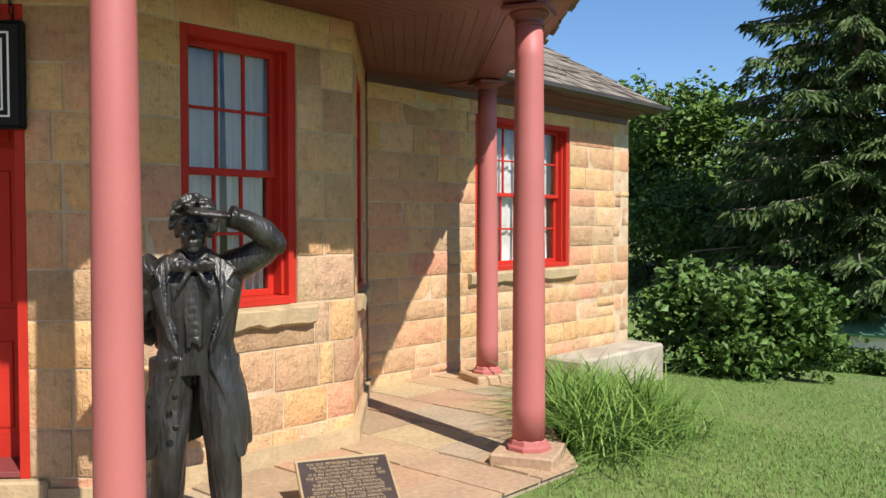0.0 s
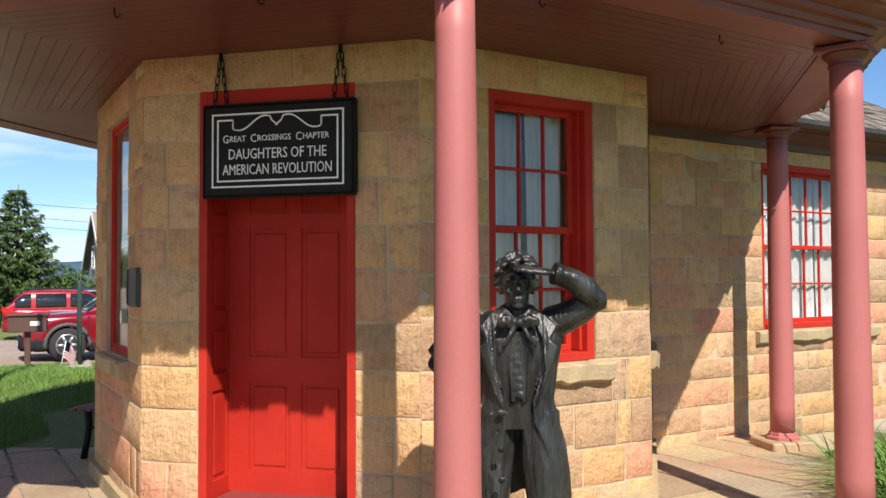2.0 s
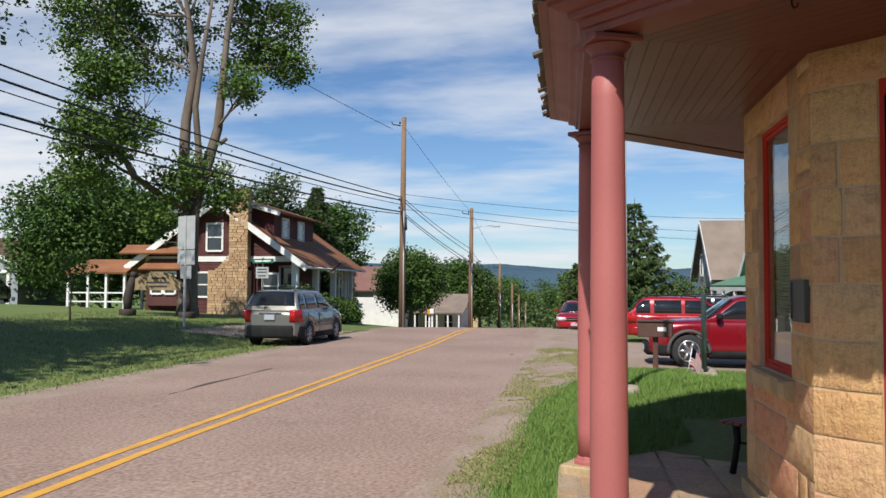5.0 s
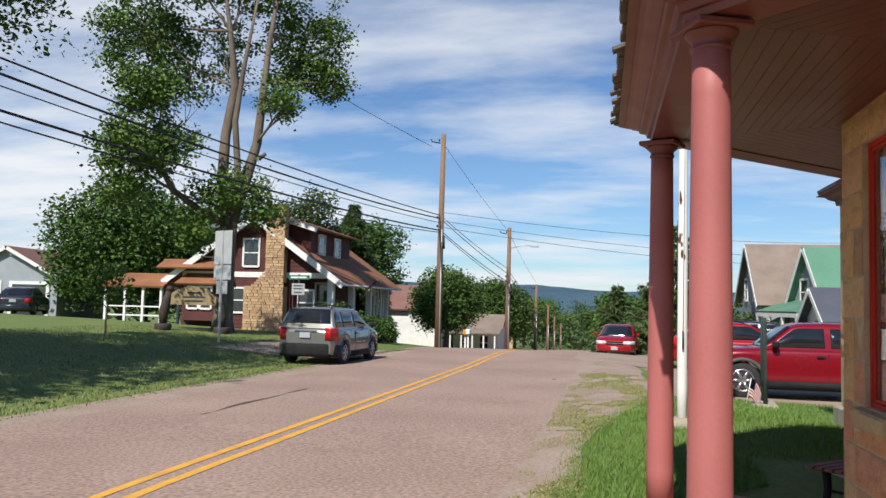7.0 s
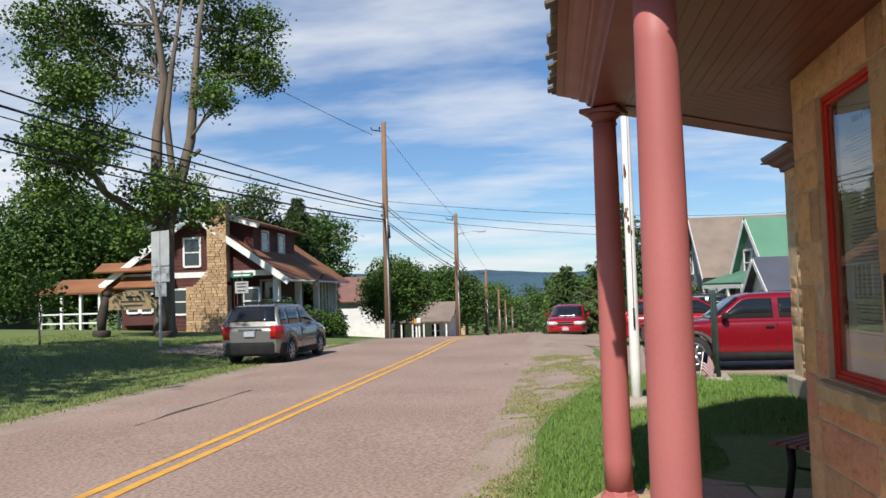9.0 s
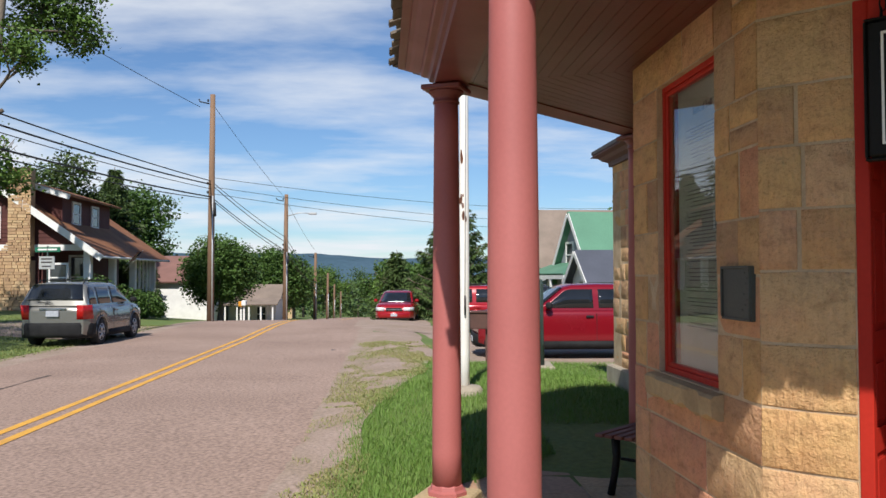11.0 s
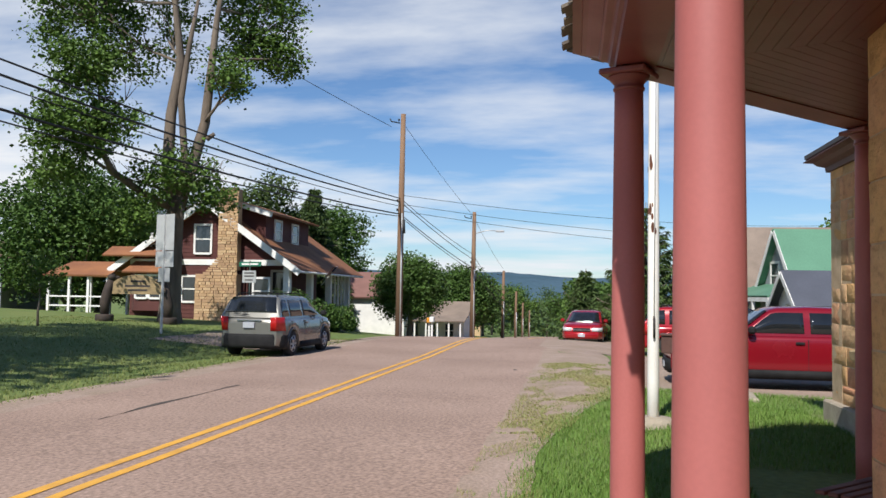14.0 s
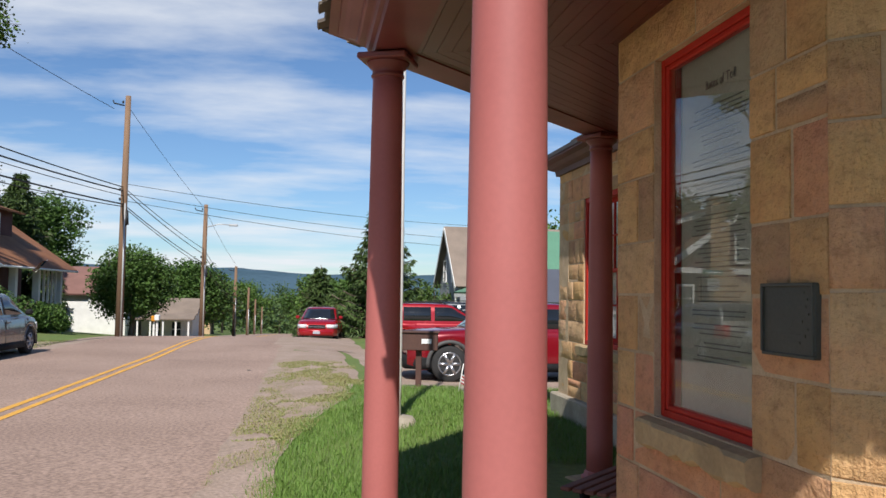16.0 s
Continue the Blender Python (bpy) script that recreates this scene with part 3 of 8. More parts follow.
def porch_roof():
    bm0 = bmesh.new()
    eave, top = A_COL + 0.405, 0.9
    z0, z1 = SOFFIT + 0.142, SOFFIT + 1.36
    lo = [bm0.verts.new((x, y, z0)) for x, y in octagon(eave - 0.03)]
    hi = [bm0.verts.new((x, y, z1)) for x, y in octagon(top)]
    for i in range(8):
        bm0.faces.new((lo[i], lo[(i + 1) % 8], hi[(i + 1) % 8], hi[i]))
    bm0.faces.new(hi), bm0.faces.new(lo[::-1])
    ob = tagged(part("roof", bm0, M_TRIM), "low octagonal roof of weathered wooden shingles", "roof", kind="structure")
    oc, ot = octagon(eave), octagon(top)
    for k in range(8):
        j = (k + 1) % 8
        near = k in (7, 0, 6, 5, 4, 1)
        bm = shingle_roof("shingles", [(*oc[k], z0 + 0.0), (*oc[j], z0)], [(*ot[k], z1 + 0.012), (*ot[j], z1 + 0.012)], 22 if near else 10, "", seed=k)
        tagged(part("shingles", bm, M_SHINGLE, ob), kind="stuff")
    return ob


porch_roof()


def soffit_hook(m):
    """A rusty iron screw hook in the porch ceiling."""
    bm = tube([(0, 0, SOFFIT), (0, 0, SOFFIT - 0.035), (0.012, 0, SOFFIT - 0.055), (0.028, 0, SOFFIT - 0.050), (0.030, 0, SOFFIT - 0.034)], 0.0045, 6)
    ob = part("ceiling_hook", bm, M_BLACK)
    ob.matrix_world = m
    return tagged(ob, "small rusty iron hook screwed into the porch ceiling", "hook", "ceiling hooks")


for k, d, sh in ((0, 3.12, 0.55), (0, 3.12, -0.75), (-1, 3.12, 0.35), (-1, 3.12, -0.45)):
    soffit_hook(face(k, d) @ Matrix.Translation((sh, 0, 0)))


def column(m):
    """A round tapered column on a stone block, with a moulded base and cap."""
    ob = empty("porch_column", m, "rose-red painted round wooden porch column on a stone block", "column", "columns round the porch")
    part("plinth", blk((-0.21, -0.21, -0.06), (0.21, 0.21, 0.075), 0.014), M_FLAG, ob, "worn square sandstone plinth")
    part("base", lathe([(0.150, 0.075), (0.150, 0.10), (0.128, 0.112), (0.122, 0.135), (0.110, 0.145)], 8, smooth=False), M_COL, ob)
    prof = [(0.108 - 0.018 * (t ** 1.6), 0.140 + 2.68 * t) for t in (i / 12 for i in range(13))]
    part("shaft", lathe(prof, 32), M_COL, ob)
    part("cap_ring", lathe([(0.088, 2.80), (0.099, 2.808), (0.101, 2.818), (0.094, 2.826), (0.094, 2.848), (0.108, 2.86), (0.128, 2.882), (0.130, 2.892)], 28), M_TRIM, ob)
    part("abacus", blk((-0.15, -0.15, 2.892), (0.15, 0.15, SOFFIT - 0.022), 0.008), M_TRIM, ob)
    return ob


COLS = octagon(A_COL)
first_column = None
for k, (x, y) in enumerate(COLS):
    if k in (3,):
        continue
    a = (k + 0.5) * 45
    mm = pose(x, y, 0, 0, 0, a)
    if k == 5:
        mm = pose(x, y - 0.035, 0, 0, 0, a) @ Matrix.Diagonal((0.95, 0.95, 1, 1))
    first_column = copy_thing(first_column, mm) if first_column else column(mm)


# ---- toll house: windows and doors ----


def curtain_mesh(x0, x1, z0, z1, seed, tuck=0.0):
    bm = bmesh.new()
    rnd = random.Random(seed)
    n = 26
    ph = rnd.uniform(0, 6)
    rows = []
    for j in range(7):
        v = j / 6
        z = z1 + (z0 - z1) * v
        row = []
        for i in range(n + 1):
            u = i / n
            x = x0 + (x1 - x0) * u
            row.append(bm.verts.new((x + tuck * v * (0.5 - u) * 0.3, 0.16 + 0.018 * math.sin(u * 21 + ph + 0.6 * math.sin(v * 3)) + 0.01 * math.sin(u * 47 + ph * 2), z)))
        rows.append(row)
    for a, b in zip(rows, rows[1:]):
        for i in range(n):
            bm.faces.new((a[i], a[i + 1], b[i + 1], b[i])).smooth = True
    r = bmesh.ops.solidify(bm, geom=bm.faces[:], thickness=0.004)
    return bm


def sash_window(name, m, w, z0, z1, cols, rows, label, seed=0, deep=0.12):
    """A red sash window in a reveal: frame, two sashes with glazing bars, panes, stone sill, curtains behind."""
    ob = empty(name, m, label, "window", kind="structure")
    h = w / 2
    fr = bmesh.new()
    t = 0.06
    y0, y1 = 0.018, 0.19
    box(fr, (-h, y0, z0), (-h + t, y1, z1), 0.004), box(fr, (h - t, y0, z0), (h, y1, z1), 0.004)
    box(fr, (-h + t, y0, z1 - t), (h - t, y1, z1), 0.004), box(fr, (-h + t, y0 - 0.02, z0), (h - t, y1, z0 + t * 0.9), 0.004)
    part("window_frame", fr, M_RED, ob)
    # an inner moulding
    mo = bmesh.new()
    i0, i1 = -h + t, h - t
    q = 0.022
    for a, b in (((i0, 0.07, z0 + t), (i0 + q, 0.19, z1 - t)), ((i1 - q, 0.07, z0 + t), (i1, 0.19, z1 - t))):
        box(mo, a, b, 0.003)
    part("stop_moulding", mo, M_RED, ob)
    gx0, gx1, gz0, gz1 = i0 + q, i1 - q, z0 + t * 0.9, z1 - t
    mid = (gz0 + gz1) / 2
    for nm, a, b, y in (("lower_sash", gz0, mid + 0.02, deep + 0.035), ("upper_sash", mid - 0.02, gz1, deep)):
        sb = bmesh.new()
        s = 0.042
        box(sb, (gx0, y, a), (gx0 + s, y + 0.034, b), 0.003), box(sb, (gx1 - s, y, a), (gx1, y + 0.034, b), 0.003)
        box(sb, (gx0 + s, y, a), (gx1 - s, y + 0.034, a + s), 0.003), box(sb, (gx0 + s, y, b - s), (gx1 - s, y + 0.034, b), 0.003)
        sash = part(nm, sb, M_RED, ob)
        ax0, ax1, az0, az1 = gx0 + s, gx1 - s, a + s, b - s
        r2 = rows // 2
        for i in range(1, cols):
            x = ax0 + (ax1 - ax0) * i / cols
            part("glazing_bar", blk((x - 0.0095, y + 0.003, az0), (x + 0.0095, y + 0.031, az1), 0.004), M_RED, sash)
        for i in range(1, r2):
            z = az0 + (az1 - az0) * i / r2
            part("glazing_bar", blk((ax0, y + 0.005, z - 0.0095), (ax1, y + 0.029, z + 0.0095), 0.004), M_RED, sash)
        for i in range(cols):
            for j in range(r2):
                g = part("pane", blk((ax0 + (ax1 - ax0) * i / cols, y + 0.015, az0 + (az1 - az0) * j / r2), (ax0 + (ax1 - ax0) * (i + 1) / cols - 0.0005, y + 0.018, az0 + (az1 - az0) * (j + 1) / r2 - 0.0005)), M_GLASS, sash)
                g.visible_shadow = False
    return ob


def stone_sill(m, w, z, seed=0):
    rnd = random.Random(seed)
    bm = bmesh.new()
    n = 14
    rows = []
    for i in range(n + 1):
        x = -w / 2 + w * i / n
        d = rnd.uniform(-0.012, 0.012)
        low = z - 0.135 + rnd.uniform(-0.02, 0.01)
        rows.append([bm.verts.new(p) for p in ((x, 0.05, z), (x, -0.050, z - 0.015), (x, -0.060 + d, z - 0.03), (x, -0.052 + d, low + 0.02), (x, -0.025, low), (x, 0.05, low))])
    for a, b in zip(rows, rows[1:]):
        for i in range(6):
            bm.faces.new((a[i], b[i], b[(i + 1) % 6], a[(i + 1) % 6]))
    bm.faces.new(rows[0]), bm.faces.new(rows[-1][::-1])
    ob = part("window_sill", bm, M_SILL)
    ob.matrix_world = m
    return tagged(ob, "rough-cut sandstone sill under a red window", "window sill", kind="structure")


def curtains(m, w, z0, z1, seed):
    for sgn in (-1, 1):
        a, b = (-w / 2 + 0.05, -0.02) if sgn < 0 else (0.01, w / 2 - 0.11)
        ob = part("curtain", curtain_mesh(a, b, z0 + 0.03, z1 - 0.05, seed + sgn, 0.1), M_CURTAIN)
        ob.matrix_world = m @ Matrix.Translation((0, 0.060, 0))
        tagged(ob, "thin white cotton curtain hanging behind the window", "curtain", "window curtains")


M0, MD, M3, M1 = face(0, A_WALL), face(-1, A_WALL), face(-2, A_WALL), face(1, A_WALL)
for i, (m, sd) in enumerate(((M0, 1), (M1, 2))):
    sash_window(f"window_{i + 1}", m, 0.84, 1.02, 2.72, 3, 4, "red-painted twelve-pane sash window with white curtains", sd)
    curtains(m, 0.84, 1.02, 2.72, sd * 10)
    stone_sill(m, 1.08, 1.02, sd)


def exhibit_window(m):
    """A single tall pane in a red frame with a printed sheet of tolls behind it."""
    ob = empty("window_3", m, "tall single-pane red window with a printed toll sheet behind", "window", kind="structure")
    h, z0, z1, t = 0.44, 1.02, 2.72, 0.034
    fr = bmesh.new()
    box(fr, (-h, 0.05, z0), (-h + t, 0.14, z1), 0.004), box(fr, (h - t, 0.05, z0), (h, 0.14, z1), 0.004)
    box(fr, (-h + t, 0.05, z1 - t), (h - t, 0.2, z1), 0.004), box(fr, (-h + t, 0.052, z0), (h - t, 0.2, z0 + t), 0.004)
    part("window_frame", fr, M_RED, ob)
    sb = bmesh.new()
    a, s = h - t, 0.026
    box(sb, (-a, 0.058, z0 + t), (-a + s, 0.10, z1 - t), 0.006), box(sb, (a - s, 0.058, z0 + t), (a, 0.10, z1 - t), 0.006)
    box(sb, (-a + s, 0.058, z1 - t - s), (a - s, 0.10, z1 - t), 0.006), box(sb, (-a + s, 0.058, z0 + t), (a - s, 0.10, z0 + t + s), 0.006)
    part("sash", sb, M_RED, ob)
    g = part("pane", blk((-a + s, 0.068, z0 + t + s), (a - s, 0.072, z1 - t - s)), M_GLASS, ob)
    g.visible_shadow = False
    return ob


exhibit_window(M3 @ Matrix.Translation((-0.005, -0.012, 0)))
stone_sill(M3 @ Matrix.Translation((-0.005, 0, 0)), 1.02, 1.02, 7)
M_PAPER = mat("aged_paper", (0.37, 0.38, 0.31), (0.29, 0.30, 0.245), 0.8, scale=2.5, fine=60, bump=0.05)
M_INK = mat("black_ink", (0.10, 0.10, 0.085), (0.14, 0.135, 0.12), 0.8)
sheet = part("toll_sheet", blk((-0.36, 0.19, 1.06), (0.40, 0.194, 2.68)), M_PAPER)
sheet.matrix_world = M3 @ Matrix.Translation((0, -0.085, 0))
tagged(sheet, "tall printed sheet of toll rates hung behind the window", "poster")
for tx, tword, tw in ((-0.085, "Rates", 0.105), (0.005, "of", 0.038), (0.085, "Toll", 0.085)):
    words("heading", tword, 0.060, M_INK, sheet, Matrix.Translation((tx + 0.02, 0.188, 2.52)), 0.001, width=tw)
rnd_l = random.Random(5)
zz = 2.42
while zz > 1.30:
    bw = rnd_l.choice((0.34, 0.46, 0.50, 0.40, 0.48)) * rnd_l.uniform(0.85, 1.05)
    x0 = -bw / 2 + rnd_l.uniform(-0.02, 0.02)
    line_bm = bmesh.new()
    x = x0
    while x < x0 + bw:
        lw = rnd_l.uniform(0.010, 0.032)
        box(line_bm, (x, 0.1875, zz), (min(x + lw, x0 + bw), 0.1898, zz + 0.0055))
        x += lw + 0.007
    part("text_line", line_bm, M_INK, sheet)
    zz -= rnd_l.choice((0.019, 0.020, 0.021, 0.023, 0.04))


def panelled(bm, x0, x1, z0, z1, y, rects, depth=0.010):
    """A door face with sunk, raised-field panels."""
    box(bm, (x0, y + depth, z0), (x1, y + 0.045, z1))
    xs = sorted({x0, x1, *(r[0] for r in rects), *(r[1] for r in rects)})
    zs = sorted({z0, z1, *(r[2] for r in rects), *(r[3] for r in rects)})
    for xa, xb in zip(xs, xs[1:]):
        for za, zb in zip(zs, zs[1:]):
            mx, mz = (xa + xb) / 2, (za + zb) / 2
            if not any(r[0] < mx < r[1] and r[2] < mz < r[3] for r in rects):
                box(bm, (xa, y, za), (xb, y + depth, zb))
    for r in rects:
        g = 0.03
        box(bm, (r[0] + g, y + depth * 0.35, r[2] + g), (r[1] - g, y + depth, r[3] - g), 0.006)


def front_door(m):
    ob = empty("door_1", m, "bright red six-panel wooden front door set deep in the wall", "door", kind="structure")
    y = 0.30
    bm = bmesh.new()
    panelled(bm, -0.466, 0.466, 0.20, 2.42, y, [(-0.32, -0.04, 1.98, 2.30), (0.04, 0.32, 1.98, 2.30), (-0.32, -0.04, 1.06, 1.88), (0.04, 0.32, 1.06, 1.88), (-0.32, -0.04, 0.34, 0.90), (0.04, 0.32, 0.34, 0.90)])
    part("door_leaf", bm, M_RED, ob)
    fr = bmesh.new()
    box(fr, (-0.51, 0.0, 0.16), (-0.455, 0.05, 2.72), 0.004), box(fr, (0.455, 0.0, 0.16), (0.51, 0.05, 2.72), 0.004), box(fr, (-0.455, 0.0, 2.60), (0.455, 0.05, 2.72), 0.004)
    part("door_frame", fr, M_RED, ob)
    tp = bmesh.new()
    box(tp, (-0.466, y, 2.42), (0.466, y + 0.05, 2.62), 0.003)
    part("transom_panel", tp, M_RED, ob)
    for sgn in (-1, 1):
        jb = bmesh.new()
        panelled(jb, 0.05, 0.34, 0.16, 2.60, 0.0, [(0.10, 0.29, 0.30, 0.86), (0.10, 0.29, 0.96, 1.26), (0.10, 0.29, 1.36, 1.86), (0.10, 0.29, 1.96, 2.46)], 0.012)
        jamb = part("jamb_panel", jb, M_RED, ob)
        jamb.matrix_basis = Matrix.Translation((sgn * 0.468, 0, 0)) @ (pose(0, 0, 0, 0, 0, 90) if sgn < 0 else pose(0, 0, 0, 0, 0, 90) @ Matrix.Diagonal((1, -1, 1, 1)))
    part("threshold", blk((-0.455, 0.0, 0.165), (0.455, 0.36, 0.20), 0.006), M_TRIM, ob, "dark maroon wooden threshold")
    return ob


front_door(MD)
st = part("door_step", blk((-0.62, -0.06, -0.02), (0.62, 0.36, 0.16), 0.015), M_SILL)
st.matrix_world = MD
tagged(st, "worn sandstone step below the red door", "step", kind="structure")


def hanging_sign(m):
    """A black board with a double white border and lettering, hung on chains."""
    m = m @ Matrix.Translation((0.035, 0, -0.025))
    ob = empty("hanging_sign", m, "black painted wooden sign with white lettering, hung on chains", "sign")
    x, z0, z1 = 0.482, 2.085, 2.635
    part("board", blk((-x, -0.055, z0), (x, 0.0, z1), 0.012), M_BLACK, ob)
    rim = bmesh.new()
    for a, b in (((-x - 0.010, -0.052, z0 - 0.012), (x + 0.010, -0.006, z0 - 0.001)), ((-x - 0.010, -0.052, z1 + 0.001), (x + 0.010, -0.006, z1 + 0.012)), ((-x - 0.012, -0.052, z0), (-x - 0.001, -0.006, z1)), ((x + 0.001, -0.052, z0), (x + 0.012, -0.006, z1))):
        box(rim, a, b, 0.004)
    part("rim", rim, M_BLACK, ob)

    def border(dx, dz, t, name, gap=0.0):
        bm = bmesh.new()
        y0, y1 = -0.0585, -0.0555
        if gap:
            box(bm, (-x + dx, y0, z1 - dz - t), (-gap, y1, z1 - dz)), box(bm, (gap, y0, z1 - dz - t), (x - dx, y1, z1 - dz))
        else:
            box(bm, (-x + dx, y0, z1 - dz - t), (x - dx, y1, z1 - dz))
        box(bm, (-x + dx, y0, z0 + dz), (x - dx, y1, z0 + dz + t))
        box(bm, (-x + dx, y0, z0 + dz + t), (-x + dx + t, y1, z1 - dz - t)), box(bm, (x - dx - t, y0, z0 + dz + t), (x - dx, y1, z1 - dz - t))
        part(name, bm, M_LETTER, ob)

    border(0.055, 0.05, 0.010, "outer_border")
    border(0.090, 0.085, 0.010, "inner_border", 0.285)
    zt = z1 - 0.09
    for sgn in (-1, 1):
        # an ogee that rises to a curl at the middle
        pts = [(sgn * 0.285, zt), (sgn * 0.286, zt - 0.05)]
        for i in range(19):
            u = i / 18
            pts.append((sgn * (0.28 - 0.24 * u), zt - 0.058 + 0.072 * (0.5 - 0.5 * math.cos(math.pi * u)) - 0.012 * math.sin(2 * math.pi * u)))
        for i in range(9):
            w = math.pi * i / 8
            pts.append((sgn * (0.020 + 0.020 * math.cos(w)), zt + 0.012 - 0.055 * (i / 8) ** 0.8))
        part("scroll", tube([(px, -0.0575, pz) for px, pz in pts], 0.0050, 6), M_LETTER, ob)
    y = -0.0568
    px = -0.352
    for big, rest, wb, wr in (("G", "REAT", 0.036, 0.105), ("C", "ROSSINGS", 0.036, 0.215), ("C", "HAPTER", 0.036, 0.165)):
        words("lettering", big, 0.070, M_LETTER, ob, Matrix.Translation((px + wb / 2, y, 2.428)), 0.0016, width=wb)
        words("lettering", rest, 0.052, M_LETTER, ob, Matrix.Translation((px + wb + 0.008 + wr / 2, y, 2.428)), 0.0016, width=wr)
        px += wb + wr + 0.042
    words("lettering", "DAUGHTERS OF THE", 0.090, M_LETTER, ob, Matrix.Translation((0, y, 2.334)), 0.0016, width=0.63)
    words("lettering", "AMERICAN REVOLUTION", 0.090, M_LETTER, ob, Matrix.Translation((0, y, 2.240)), 0.0016, width=0.705)
    for sx in (-0.39, 0.39):
        for lean in (-1, 1):
            top, bot = Vector((sx, -0.02, SOFFIT + 0.022)), Vector((sx + lean * 0.045, -0.02, z1))
            n = 7
            bm = bmesh.new()
            for i in range(n):
                c = top.lerp(bot, (i + 0.5) / n)
                l = (bot - top).length / n * 0.66
                loop = []
                for k in range(10):
                    a = 2 * math.pi * k / 10
                    off = Vector((0.012 * math.cos(a), 0, l * math.sin(a))) if i % 2 else Vector((0, 0.012 * math.cos(a), l * math.sin(a)))
                    loop.append(c + off)
                tube(loop + loop[:1], 0.0038, 5, bm)
            part("chain", bm, M_BLACK, ob, "rusty iron chain")
    return ob


hanging_sign(MD)


def wall_plaque(m):
    ob = empty("wall_plaque", m, "small dark bronze plaque fixed beside the toll window", "plaque")
    M_PLATE = mat("green_black_plate", (0.042, 0.047, 0.040), (0.058, 0.063, 0.054), 0.5, scale=5, fine=60, bump=0.15)
    part("plate", blk((0.455, -0.02, 1.385), (0.765, 0.012, 1.635), 0.005), M_PLATE, ob)
    rim = bmesh.new()
    for a, b in (((0.455, -0.025, 1.385), (0.765, -0.018, 1.397)), ((0.455, -0.03, 1.623), (0.765, -0.018, 1.635)), ((0.455, -0.03, 1.397), (0.467, -0.018, 1.623)), ((0.753, -0.03, 1.397), (0.765, -0.018, 1.623))):
        box(rim, a, b, 0.002)
    part("rim", rim, M_PLATE, ob)
    ln = bmesh.new()
    for i in range(8):
        w = (0.20, 0.24, 0.22, 0.25, 0.18, 0.24, 0.21, 0.15)[i]
        box(ln, (0.61 - w / 2, -0.0225, 1.60 - i * 0.024), (0.61 + w / 2, -0.0195, 1.608 - i * 0.024))
    part("raised_text", ln, M_PLATE, ob)
    return ob


wall_plaque(M3 @ Matrix.Translation((0.095, 0, 0)))

# ---- wings ----
WM1 = Matrix(((0, -1, 0, WING_X), (1, 0, 0, 0), (0, 0, 1, 0), (0, 0, 0, 1)))
WM2 = Matrix(((1, 0, 0, 0), (0, 1, 0, WING_Y), (0, 0, 1, 0), (0, 0, 0, 1)))
W2A, W2B = 6.75, 8.55
for i, (m, c) in enumerate(((WM1, (W2A + W2B) / 2), (WM2, -11.75))):
    mm = m @ Matrix.Translation((c, 0.0, 0))
    sash_window(f"window_{4 + i}", mm, 1.80, 1.02, 2.72, 6, 4, "wide red-painted sash window with white curtains behind", 30 + i * 3)
    for q in range(3):
        cu = part("curtain", curtain_mesh(-0.80 + q * 0.52, -0.80 + q * 0.52 + 0.50, 1.05, 2.66, 60 + i * 7 + q), M_CURTAIN)
        cu.matrix_world = mm @ Matrix.Translation((0, 0.060, 0))
        tagged(cu, "thin white cotton curtain hanging behind the window", "curtain", "window curtains")
    stone_sill(m @ Matrix.Translation((c, 0, 0)), 2.05, 1.02, 11 + i)


